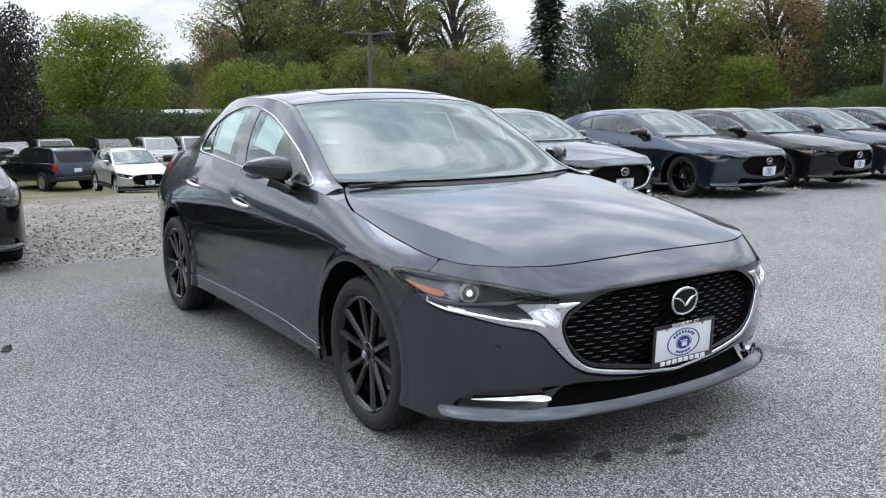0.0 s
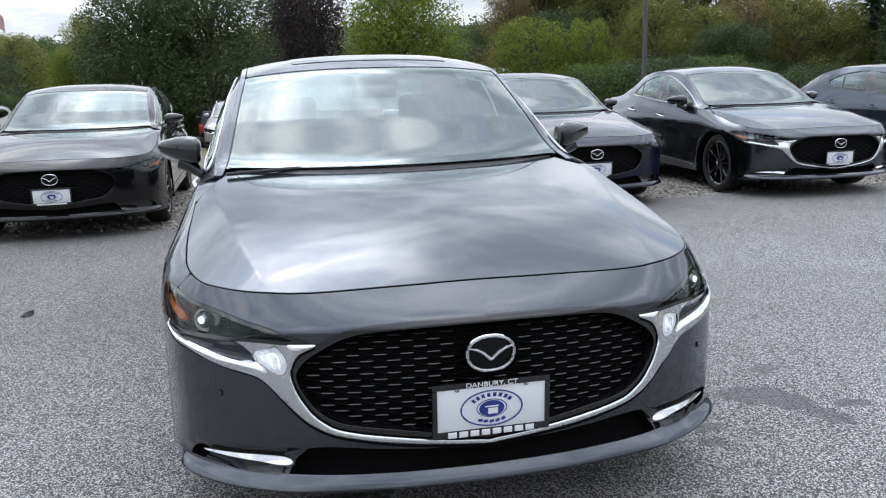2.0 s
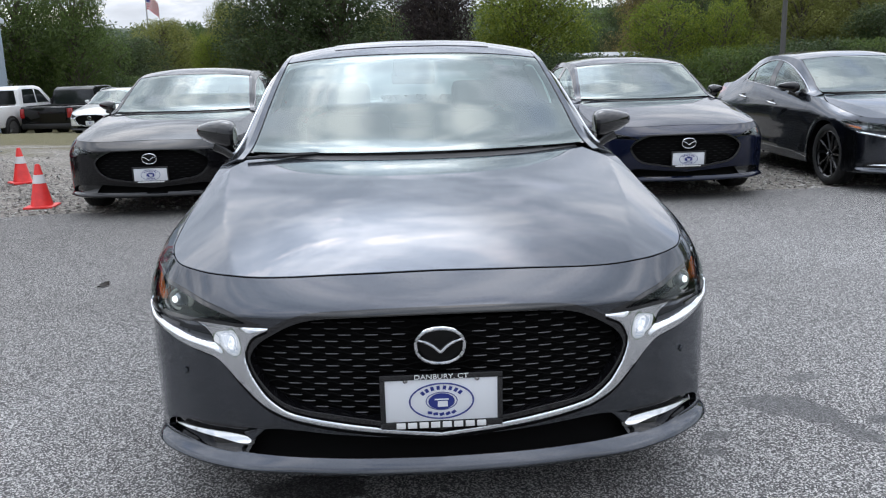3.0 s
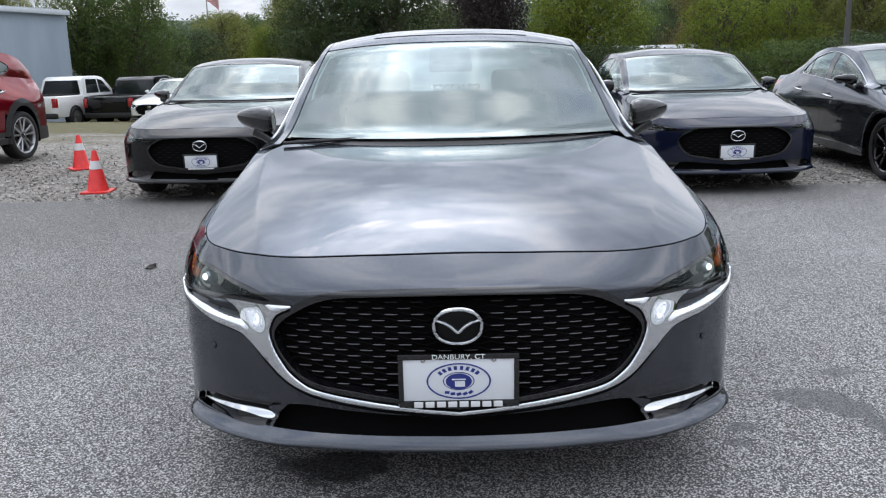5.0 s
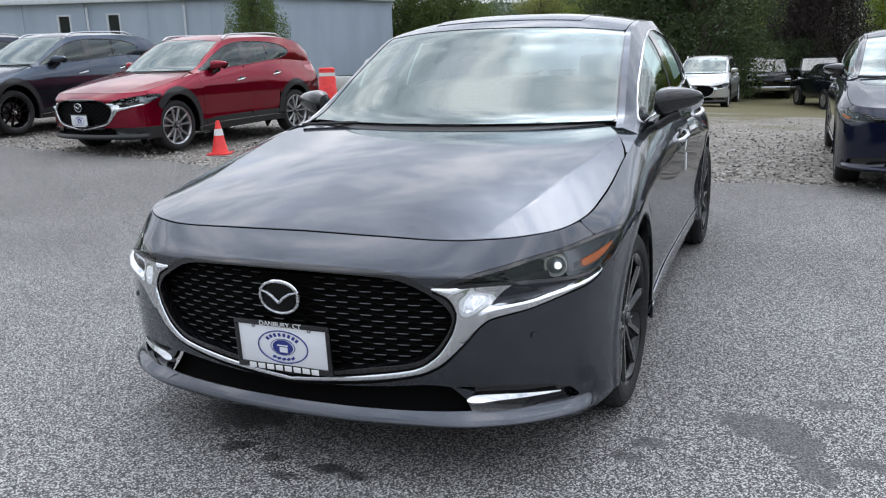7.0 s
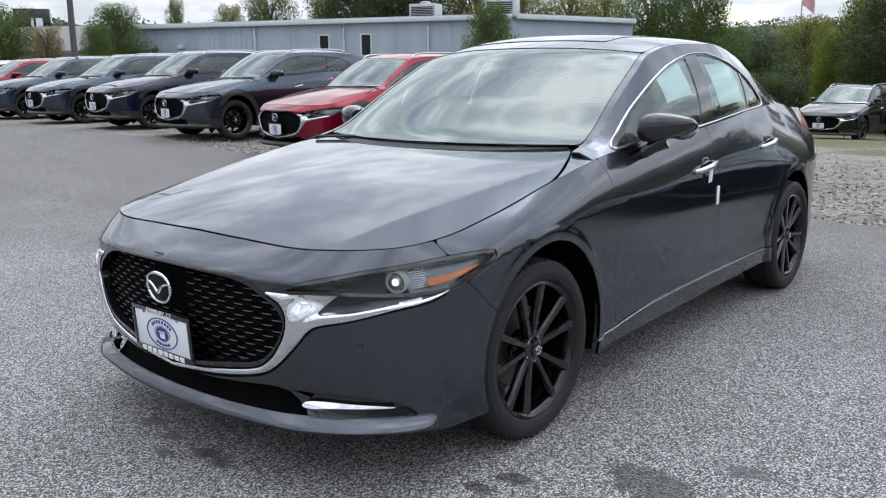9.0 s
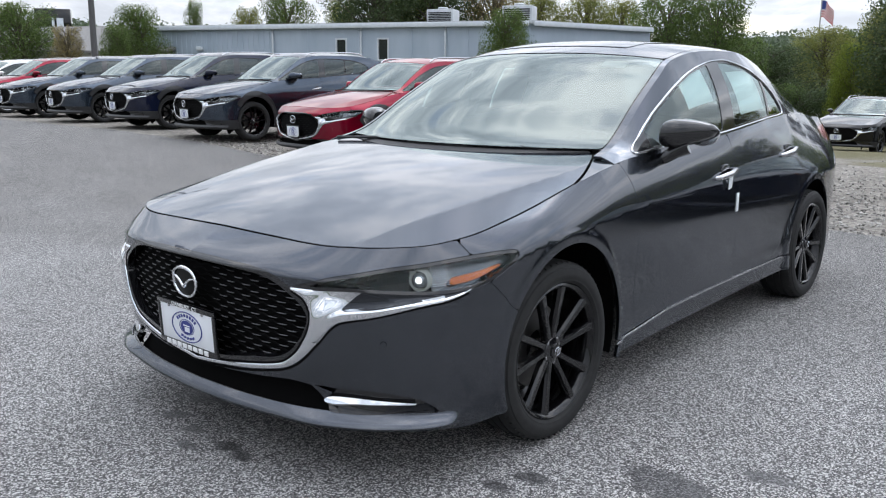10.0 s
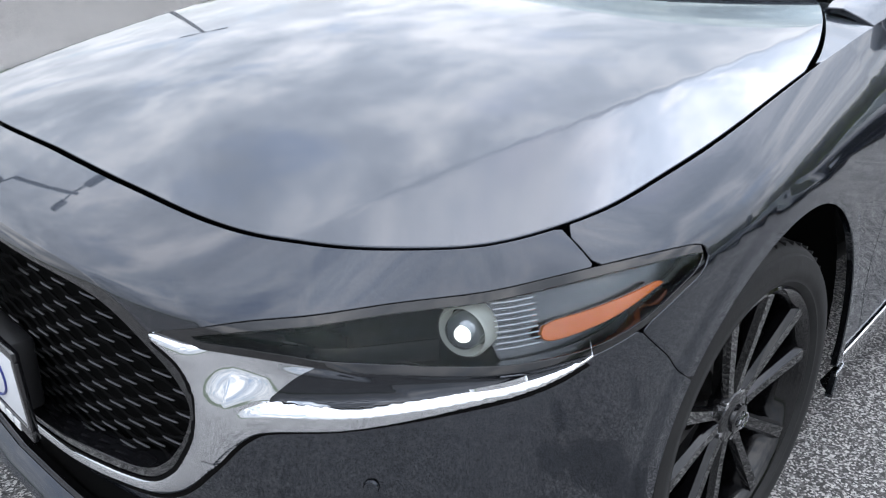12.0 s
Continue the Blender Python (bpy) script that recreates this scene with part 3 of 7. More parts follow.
def fender_top(x, y):
    """The top of the wing behind the bonnet's rounded rear corner, up to the pillar's foot."""
    s = s_of_y(y)
    edge = plan(s) + inward(s) * ROLL(s)[:, None]
    return np.stack([x, y, Z_TOP(s) + 0.16 * (edge[:, 0] - np.abs(x)) - 0.001 - 0.006 * np.clip((y - 0.46) / 0.04, 0, 1)], -1)


def fender_top_keep(x, y):
    s = s_of_y(y)
    edge = plan(s) + inward(s) * ROLL(s)[:, None]
    return np.maximum.reduce([np.abs(x) - edge[:, 0] - 0.001, GAP * 0.9 - 0.9 * (np.abs(x) - BONNET_CORNER(y)), y - 0.56, 0.16 - y])


class Shape:
    """The upper part of a car body: rails, crown, openings."""

    def __init__(self, hatch=False, tall=False):
        self.hatch, self.tall = hatch, tall
        tail = ((2.4, 0.63, 1.415), (2.8, 0.60, 1.355), (3.2, 0.56, 1.23), (3.5, 0.56, 1.08)) if hatch else ((2.4, 0.615, 1.372), (2.8, 0.585, 1.245), (3.17, 0.575, 1.10), (3.5, 0.575, 1.06))
        if tall:
            tail = ((2.4, 0.645, 1.432), (2.8, 0.635, 1.412), (3.2, 0.605, 1.345), (3.5, 0.575, 1.20))
        rail = ((0.36, 0.795, 0.960), (0.45, 0.770, 0.976), (0.6, 0.750, 1.012), (0.9, 0.704, 1.180), (1.1, 0.676, 1.288), (1.27, 0.652, 1.368), (1.6, 0.640, 1.418), (2.0, 0.636, 1.428)) + tail
        self.rx, self.rz = curve(*((y, x) for y, x, z in rail)), curve(*((y, z) for y, x, z in rail))
        self.dy = curve((0.36, 0.07), (0.5, 0.18), (0.6, 0.235), (0.9, 0.205), (1.27, 0.155), (1.6, 0.08), (2.0, 0.0), (2.6, -0.06), (3.17, -0.10))
        self.crown = curve((0.36, 0.004), (0.6, -0.002), (0.9, 0.012), (1.27, 0.036), (1.6, 0.056), (2.0, 0.056), (2.4, 0.054), (2.8, 0.055), (3.17, 0.012))
        self.roof_end = 2.95 if hatch else 2.36
        self.glass_end = 3.42 if hatch else 3.12
        if hatch:
            dlo = ((0.52, 0.985), (0.72, 1.055), (0.86, 1.125), (1.06, 1.225), (1.30, 1.313), (1.50, 1.352), (1.72, 1.372), (1.95, 1.366), (2.20, 1.335), (2.40, 1.285), (2.52, 1.225), (2.46, 1.165),
                   (2.20, 1.118), (1.83, 1.085), (1.45, 1.05), (0.90, 1.018), (0.62, 0.996))
        else:
            dlo = ((0.655, 0.986), (0.744, 1.042), (0.85, 1.102), (0.941, 1.149), (1.137, 1.238), (1.28, 1.291), (1.415, 1.329), (1.60, 1.365), (1.76, 1.378), (1.88, 1.374), (2.08, 1.336), (2.257, 1.266),
                   (2.364, 1.180), (2.41, 1.122), (2.36, 1.100), (2.13, 1.088), (1.83, 1.064), (1.45, 1.033), (0.90, 1.000))
        if tall:
            dlo = ((0.60, 0.985), (0.72, 1.045), (0.86, 1.120), (1.06, 1.220), (1.30, 1.308), (1.50, 1.348), (1.75, 1.368), (2.05, 1.368), (2.35, 1.352), (2.62, 1.310), (2.80, 1.235), (2.72, 1.165),
                   (2.45, 1.118), (2.15, 1.095), (1.83, 1.068), (1.45, 1.040), (0.90, 1.010))
        self.dlo = rounded(dlo, 5)

    def canopy(self, a, y):
        """Across from rail to rail (a = -1 to 1) at the rail's y."""
        x, z = self.rx(y), self.rz(y)
        m = 1 - a * a
        return np.stack([a * x, y - self.dy(y) * m, z + self.crown(y) * (1 - np.abs(a) ** 2.6)], -1)

    def side(self, y, v):
        """From the belt (v = 0) to the roof rail (v = 1)."""
        s = s_of_y(y)
        b = body(s, Z_TOP(s))
        zt, xt = self.rz(y), self.rx(y)
        bulge = 0.028 * np.sin(np.pi * np.clip(v, 0, 1)) * np.clip((zt - b[:, 2]) / 0.3, 0, 1)
        yy = b[:, 1] + (y - b[:, 1]) * v
        return np.stack([b[:, 0] + (xt - b[:, 0]) * v + bulge, yy, b[:, 2] + (zt - b[:, 2]) * v], -1)

    def window(self, y, v):
        p = self.side(y, v)
        return outline_distance(self.dlo, p[:, 1], p[:, 2])


def grid(a, b, step):
    return np.linspace(a, b, max(3, int(round(abs(b - a) / step)) + 1))


SALOON, HATCH, TALL = Shape(), Shape(True), Shape(True, True)


def road_wheel(parent, x, y, r=0.325, silver=False, fine=True):
    """Car > wheel (rim) > tyre, ten spokes, brake disc, centre cap, five nuts. Built once for each kind, then shared."""
    side = 1 if x > 0 else -1
    key = (r, silver, fine)
    if key not in WHEELS:
        k = r / 0.325
        rim = lathe([(0.205 * k, -0.19), (0.225 * k, -0.17), (0.222 * k, -0.03), (0.232 * k, -0.016), (0.243 * k, -0.010), (0.2475 * k, -0.013), (0.2475 * k, -0.022), (0.236 * k, -0.028), (0.232 * k, -0.19), (0.205 * k, -0.19)], 64 if fine else 40)
        w = 0.108
        tyre = [(0.243 * k, -0.205), (0.262 * k, -0.216), (0.295 * k, -0.214), (0.314 * k, -0.200), (0.3225 * k, -0.186)]
        for g in (-0.150, -0.108, -0.066):
            tyre += [(0.325 * k, g - 0.012), (0.3245 * k, g - 0.005), (0.318 * k, g - 0.0045), (0.318 * k, g + 0.0045), (0.3245 * k, g + 0.005), (0.325 * k, g + 0.012)]
        tyre += [(0.3225 * k, -0.032), (0.317 * k, -0.018), (0.310 * k, -0.010), (0.306 * k, -0.009), (0.303 * k, -0.004), (0.284 * k, 0.001), (0.268 * k, 0.000), (0.264 * k, -0.003), (0.258 * k, -0.003), (0.250 * k, -0.010), (0.243 * k, -0.022)]
        tb = lathe(tyre, 96 if fine else 40)
        for i in range(60 if fine else 0):      # shoulder sipes of the tread
            a = 2 * math.pi * i / 60
            add_box(tb, (-0.034, -0.0022, 0.3185 * k), (-0.006, 0.0022, 0.3262 * k), 0, Matrix.Rotation(a, 4, "X") @ Matrix.Translation((-0.012, 0, -0.003)))
        sp = bmesh.new()
        rows = []
        for rr, wd, x0, x1 in ((0.040, 0.016, -0.062, -0.034), (0.085, 0.0135, -0.060, -0.031), (0.15, 0.0150, -0.050, -0.024), (0.215, 0.0175, -0.045, -0.017), (0.238, 0.0190, -0.045, -0.015)):
            rr, off = rr * k, 0.0
            rows.append([sp.verts.new(c) for c in ((x0, -wd, rr), (x0, wd, rr), (x1 - 0.011, wd, rr), (x1, wd * 0.62, rr), (x1, -wd * 0.62, rr), (x1 - 0.011, -wd, rr))])
        for a, b in zip(rows, rows[1:]):
            for i in range(6):
                sp.faces.new((a[i], a[(i + 1) % 6], b[(i + 1) % 6], b[i]))
        sp.faces.new(rows[0]); sp.faces.new(rows[-1])
        cap = lathe([(0.0005, -0.016), (0.020, -0.017), (0.0265, -0.020), (0.028, -0.026), (0.046, -0.031), (0.052, -0.040), (0.052, -0.065)], 40 if fine else 20)
        badge = tube([(-0.0135, 0.017 * math.cos(t), 0.014 * math.sin(t)) for t in np.linspace(0, 2 * math.pi, 20, endpoint=False)], 0.0017, 6, True)
        add_tube(badge, [(-0.0145, -0.015, 0.006), (-0.0145, -0.005, 0.004), (-0.0145, 0.0, -0.006), (-0.0145, 0.005, 0.004), (-0.0145, 0.015, 0.006)], 0.0016, 6)
        disc = lathe([(0.06, -0.105), (0.148, -0.105), (0.150, -0.110), (0.150, -0.125), (0.148, -0.130), (0.06, -0.130)], 48, None, True)
        nut = lathe([(0.0005, -0.030), (0.0085, -0.031), (0.0095, -0.036), (0.0095, -0.055)], 10)
        caliper = box((-0.145, -0.045, 0.075), (-0.09, 0.045, 0.160), 0.012)
        metal = RIM_SILVER if silver else RIM
        objs = [part("wheel", rim, metal), part("tyre", tb, RUBBER, None, "black rubber tyre with grooved tread"), part("spoke", sp, metal, smooth=False), part("centre_cap", cap, GLOSS_BLACK), part("brake_disc", disc, STEEL), part("wheel_nut", nut, SATIN), part("brake_caliper", caliper, STEEL), part("cap_badge", badge, CHROME)]
        WHEELS[key] = [o.data for o in objs]
        for o in objs:
            bpy.data.objects.remove(o)
    rim_m, tyre_m, spoke_m, cap_m, disc_m, nut_m, cal_m, badge_m = WHEELS[key]
    wheel = new("wheel", rim_m)
    wheel.parent = parent
    wheel["label"] = "silver alloy road wheel" if silver else "gloss black alloy road wheel"
    turn = random.uniform(0, 72)
    wheel.matrix_basis = pose(x, y, r, turn * side, 0, 0 if side > 0 else 180)

    def put(name, me, m=Matrix()):
        o = new(name, me)
        o.parent, o.matrix_basis = wheel, m
        return o

    put("tyre", tyre_m); put("centre_cap", cap_m); put("brake_disc", disc_m); put("brake_caliper", cal_m, pose(0, 0, 0, 70)); put("cap_badge", badge_m)
    for i in range(5):
        for da in (-15, 15):
            put("spoke", spoke_m, pose(0, 0, 0, 72 * i + da))
        put("wheel_nut", nut_m, pose(0, 0, 0, 72 * i + 36) @ Matrix.Translation((0, 0, 0.043)))
    return wheel


WHEELS = {}


def letters(text, size, mat, parent, name, m, extrude=0.0008):
    c = bpy.data.curves.new(name, "FONT")
    c.body, c.size, c.extrude, c.align_x, c.align_y = text, size, extrude, "CENTER", "CENTER"
    o = new(name, c)
    deps = bpy.context.evaluated_depsgraph_get()
    me = bpy.data.meshes.new_from_object(o.evaluated_get(deps))
    bpy.data.objects.remove(o)
    me.materials.clear()
    me.materials.append(mat)
    ob = new(name, me)
    ob.parent, ob.matrix_basis = parent, m
    return ob


def dealer_plate(parent, m, fine=True):
    """White dealer plate in a black frame; the marks are plain shapes, the place name is lettered. It faces local -y."""
    frame_b = bmesh.new()
    for lo, hi in (((-0.158, -0.004, 0.069), (0.158, 0.008, 0.088)), ((-0.158, -0.004, -0.088), (0.158, 0.008, -0.066)), ((-0.158, -0.004, -0.066), (-0.144, 0.008, 0.069)), ((0.144, -0.004, -0.066), (0.158, 0.008, 0.069))):
        add_box(frame_b, lo, hi, 0.003)
    plate = part("dealer_plate", box((-0.150, 0.0, -0.075), (0.150, 0.006, 0.075), 0.0015), PLATE_WHITE, parent, "white dealer plate in black frame", at=m)
    part("plate_frame", frame_b, GLOSS_BLACK, plate, "black plastic plate frame")
    ring = bmesh.new()
    for rx, rz, w in ((0.082, 0.057, 0.0022), (0.040, 0.0285, 0.0012)):
        add_tube(ring, [(rx * math.cos(t), -0.001, -0.002 + rz * math.sin(t)) for t in np.linspace(0, 2 * math.pi, 48, endpoint=False)], w, 6, True)
    part("plate_ring", ring, PLATE_BLUE, plate, "dark blue oval ring")
    mark = bmesh.new()
    bmesh.ops.create_circle(mark, cap_ends=True, segments=32, radius=1.0, matrix=Matrix.Translation((0, -0.0012, -0.003)) @ Matrix.Diagonal((0.034, 1, 0.026, 1)) @ Matrix.Rotation(radians(90), 4, "X"))
    part("plate_mark", mark, PLATE_BLUE, plate, "dark blue oval mark")
    pale = bmesh.new()
    add_box(pale, (-0.010, -0.0030, -0.020), (0.016, -0.0014, -0.002), 0.0)
    add_box(pale, (-0.018, -0.0030, 0.002), (0.018, -0.0014, 0.006), 0.0)
    part("mark_field", pale, PLATE_WHITE, plate)
    bars = bmesh.new()
    for n, a0, a1, sgn in ((8, 150, 30, 1), (5, 232, 308, 1)):       # the name round the ring, as plain bars
        for i in range(n):
            t = radians(a0 + (a1 - a0) * (i + 0.5) / n)
            px, pz = 0.061 * math.cos(t), -0.002 + 0.0435 * math.sin(t)
            tilt = math.degrees(t) - 90 if n == 8 else math.degrees(t) + 90
            add_box(bars, (-0.0042, -0.0016, -0.006), (0.0042, 0.0004, 0.006), 0, Matrix.Translation((px, 0, pz)) @ Matrix.Rotation(-radians(tilt) * 0.8, 4, "Y"))
    tagged(part("ring_bar", bars, PLATE_BLUE, plate, "small dark blue bars"), kind="stuff")
    if fine:
        for i in range(8):
            part("name_bar", box((-0.118 + i * 0.0298, -0.0062, -0.087), (-0.118 + i * 0.0298 + 0.0235, -0.0035, -0.068), 0.0015), LETTER_WHITE, plate, "white raised bar")
    else:
        part("name_bar", box((-0.118, -0.0062, -0.085), (0.114, -0.0035, -0.070), 0.0015), LETTER_WHITE, plate, "white raised bar")
    if fine:
        letters("DANBURY, CT", 0.0215, LETTER_WHITE, plate, "place_name", Matrix.Translation((0, -0.0048, 0.0785)) @ Matrix.Rotation(radians(90), 4, "X"))
        for sx in (-0.092, 0.092):
            part("screw", lathe([(0.0005, -0.003), (0.006, -0.002), (0.007, 0.001)], 12, pose(sx, -0.001, 0.066, 0, 0, 90)), SATIN, plate)
    return plate


def emblem(parent, m, k=1.0):
    """Chrome oval with a plain wing shape."""
    bm = bmesh.new()
    n = 40
    pts = []
    for t in np.linspace(0, 2 * math.pi, n, endpoint=False):
        wide = 0.073 + 0.002 * math.sin(t)
        pts.append((wide * k * math.copysign(abs(math.cos(t)) ** 0.9, math.cos(t)), -0.004, 0.055 * k * math.copysign(abs(math.sin(t)) ** 0.9, math.sin(t))))
    add_tube(bm, pts, 0.0062 * k, 8, True)
    for sg in (-1, 1):
        add_tube(bm, [(sg * 0.066 * k, -0.006, 0.020 * k), (sg * 0.045 * k, -0.008, 0.016 * k), (sg * 0.024 * k, -0.009, 0.004 * k), (0, -0.010, -0.018 * k)], [0.003 * k, 0.0055 * k, 0.0058 * k, 0.006 * k], 8)
    ob = part("emblem", bm, CHROME, parent, "chrome oval emblem with wings", at=m)
    back = bmesh.new()
    bmesh.ops.create_uvsphere(back, u_segments=24, v_segments=12, radius=1.0, matrix=Matrix.Diagonal((0.069 * k, 0.008, 0.051 * k, 1)))
    part("emblem_field", back, GRILLE_BLACK, ob)
    return ob


def mirror_pod(parent, side, mat):
    """Door mirror on its foot, outside the front corner of the side glass."""
    bm = bmesh.new()
    prof = curve((0.0, 0.70), (0.07, 0.92), (0.24, 1.0), (0.55, 0.84), (0.85, 0.52), (0.96, 0.34), (1.0, 0.12))
    nu, nv = 14, 20
    rings = []
    for i in range(nu + 1):
        f = i / nu
        x = 0.840 + 0.192 * f
        k = float(prof(f))
        cz, cy = 1.052 + 0.020 * f, 0.868 + 0.075 * f
        rings.append([bm.verts.new((side * x, cy + 0.088 * k * math.copysign(abs(math.cos(t)) ** 0.7, math.cos(t)) * (0.62 if math.cos(t) > 0 else 1.0), cz + 0.063 * k * math.copysign(abs(math.sin(t)) ** 0.75, math.sin(t)) * (1.0 if math.sin(t) > 0 else 0.92))) for t in np.linspace(0, 2 * math.pi, nv, endpoint=False)])
    for a, b in zip(rings, rings[1:]):
        for j in range(nv):
            bm.faces.new((a[j], a[(j + 1) % nv], b[(j + 1) % nv], b[j]))
    bm.faces.new(rings[0]); bm.faces.new(rings[-1])
    pod = part("door_mirror", bm, mat, parent, "gloss black door mirror")
    foot = bmesh.new()
    add_tube(foot, [(side * 0.822, 0.86, 0.945), (side * 0.850, 0.865, 0.958), (side * 0.885, 0.88, 0.985), (side * 0.930, 0.895, 1.008)], [0.030, 0.026, 0.030, 0.036], 12)
    part("mirror_foot", foot, GLOSS_BLACK, pod)
    m = Matrix.Translation((side * 0.953, 0.982, 1.054)) @ Matrix.Diagonal((0.078, 0.004, 0.05, 1))
    face = bmesh.new()
    bmesh.ops.create_uvsphere(face, u_segments=20, v_segments=10, radius=1.0, matrix=m)
    part("mirror_glass", face, CHROME, pod)
    return pod


def seat(parent, x, y, mat):
    s = part("seat", box((x - 0.25, y - 0.25, 0.32), (x + 0.25, y + 0.27, 0.53), 0.06), mat, parent, "charcoal upholstered seat")
    part("backrest", box((-0.25, -0.07, 0.0), (0.25, 0.07, 0.62), 0.055), mat, s, at=pose(x, y + 0.28, 0.48, -18))
    part("headrest", box((-0.13, -0.05, 0.0), (0.13, 0.05, 0.17), 0.04), mat, s, at=pose(x, y + 0.49, 1.09, -14))
    return s


def build_car(label, mat=PAINT_GREY, shape=SALOON, step=0.012, wings=True, crossover=False, silver_wheels=False, fine=False):
    car = new("car")
    tagged(car, label, "car")
    G = shape
    s_front, s_all = grid(0, float(s_of_y(-0.15)), step), grid(float(s_of_y(-0.62)), float(s_of_y(0.62)), step)
    z_body = grid(0.18, 1.12, step)
    low_z = lambda s: Z_LOW(np.abs(s))  # noqa: E731

    def top(s, z):
        return z - Z_TOP(np.abs(s))

    def clad(s, z):
        """Where a crossover wears unpainted cladding."""
        return np.minimum(np.minimum(arch(s, z, 0.04, 0.475), arch(s, z, 2.745, 0.475)), z - SILL(y_of(s)) - 0.075)

    def split(name, us, vs, keep, note, side):
        if crossover:
            skin(name, body, us, vs, lambda s, z: np.maximum(keep(s, z), 0.002 - clad(s, z)), mat, car, note, side)
            skin("cladding", body, us, vs, lambda s, z: np.maximum(keep(s, z), clad(s, z) + 0.001), PLASTIC, car, "black plastic cladding", side, lift=0.008)
        else:
            skin(name, body, us, vs, keep, mat, car, note, side)

    # nose
    lamp = lambda s, z: outline_distance(HEADLAMP, np.abs(s), z)  # noqa: E731
    pocket = lambda s, z: outline_distance(POCKET, np.abs(s), z)  # noqa: E731

    def nose_keep(s, z):
        cut = (y_of(s) - CUT_NOSE(z)) + GAP / 2
        k = np.maximum.reduce([top(s, z) + GAP / 2, low_z(s) - z, cut, -(grille_d(s, z)) + 0.001, -lamp(s, z) + GAP, -intake(s, z), -pocket(s, z), -arch(s, z, 0.04)])
        if wings:
            k = np.maximum(k, -outline_distance(WING, np.abs(s), z) - 0.003)
        return k

    if crossover:
        skin("front_bumper", body, s_front, grid(0.18, 0.80, step), lambda s, z: np.maximum(nose_keep(s, z), 0.345 - z), mat, car, "painted front bumper")
        skin("lower_bumper", body, s_front, grid(0.18, 0.80, step), lambda s, z: np.maximum(nose_keep(s, z), z - 0.343), PLASTIC, car, "black plastic lower bumper", lift=0.006)
    else:
        skin("front_bumper", body, s_front, grid(0.18, 0.80, step), nose_keep, mat, car, "painted front bumper with wide intake", depth=0.022)
    # bonnet
    skin("bonnet", bonnet, grid(0, 0.87, step), grid(-0.80, 0.60, step), bonnet_keep, mat, car, "long creased bonnet", depth=0.018)
    for side in ("left", "right"):
        skin("fender_top", fender_top, grid(0.66, 0.87, step * 0.7), grid(0.12, 0.58, step * 0.7), fender_top_keep, mat, car, "", side, depth=0.012)
    # grille
    skin("grille_back", body, grid(0, 0.62, step), grid(0.31, 0.72, step), lambda s, z: grille_d(s, z) - 0.012, DARK, car, "", lift=-0.050, depth=0.0)
    dash = bmesh.new()
    row_n = 20 if fine else 14
    for i in range(row_n):
        z = 0.350 + (0.690 - 0.350) * i / (row_n - 1)
        pitch = 0.076 if fine else 0.095
        for j in range(-11, 12):
            sx = (j + 0.5 * (i % 2)) * pitch
            half = 0.019 if fine else 0.022
            ok = grille_d(np.array([sx - half, sx + half]), np.array([z, z]))
            if ok.max() > -0.010 or (abs(sx) < 0.085 and 0.52 < z < 0.66):
                continue
            ends = []
            for f in (-1, -0.6, 0.6, 1):
                ss = sx + f * half
                sag = 0.0012 * (1 - f * f)
                q, nn = plan(np.array([abs(ss)]))[0], inward(np.array([abs(ss)]))[0]
                sg = 1 if ss >= 0 else -1
                ends.append((sg * (q[0] + nn[0] * 0.030), q[1] + nn[1] * 0.030 + LIP(z), z - sag))
            add_tube(dash, ends, [0.0010, 0.0019, 0.0019, 0.0010], 5)
    tagged(part("grille_dash", dash, SATIN_DARK if fine else GRILLE_BLACK, car, "short satin dashes in the grille"), kind="stuff")
    if fine:
        mesh_b = bmesh.new()
        for i in range(row_n):
            z = 0.350 + 0.340 * i / (row_n - 1)
            run = []
            for sx in np.arange(-0.55, 0.5501, 0.02):
                q, nn = plan(np.array([abs(sx)]))[0], inward(np.array([abs(sx)]))[0]
                inside = grille_d(np.array([sx]), np.array([z]))[0] < -0.004
                if inside:
                    run.append(((1 if sx >= 0 else -1) * (q[0] + nn[0] * 0.038), q[1] + nn[1] * 0.038 + LIP(z), z + 0.005 * math.sin(sx * 82.7 + (i % 2) * math.pi)))
                if (not inside or sx > 0.545) and len(run) > 1:
                    add_tube(mesh_b, run, 0.0030, 5)
                if not inside:
                    run = []
            if len(run) > 1:
                add_tube(mesh_b, run, 0.0030, 5)
        part("grille_mesh", mesh_b, DARK, car, "gloss black honeycomb mesh")
    skin("grille_frame", body, grid(0, 0.66, step * 0.75), grid(0.30, 0.73, step * 0.75), lambda s, z: np.maximum(grille_d(s, z) - 0.004, -grille_d(s, z) - 0.014), GLOSS_BLACK, car, "", depth=0.04, lift=0.001)
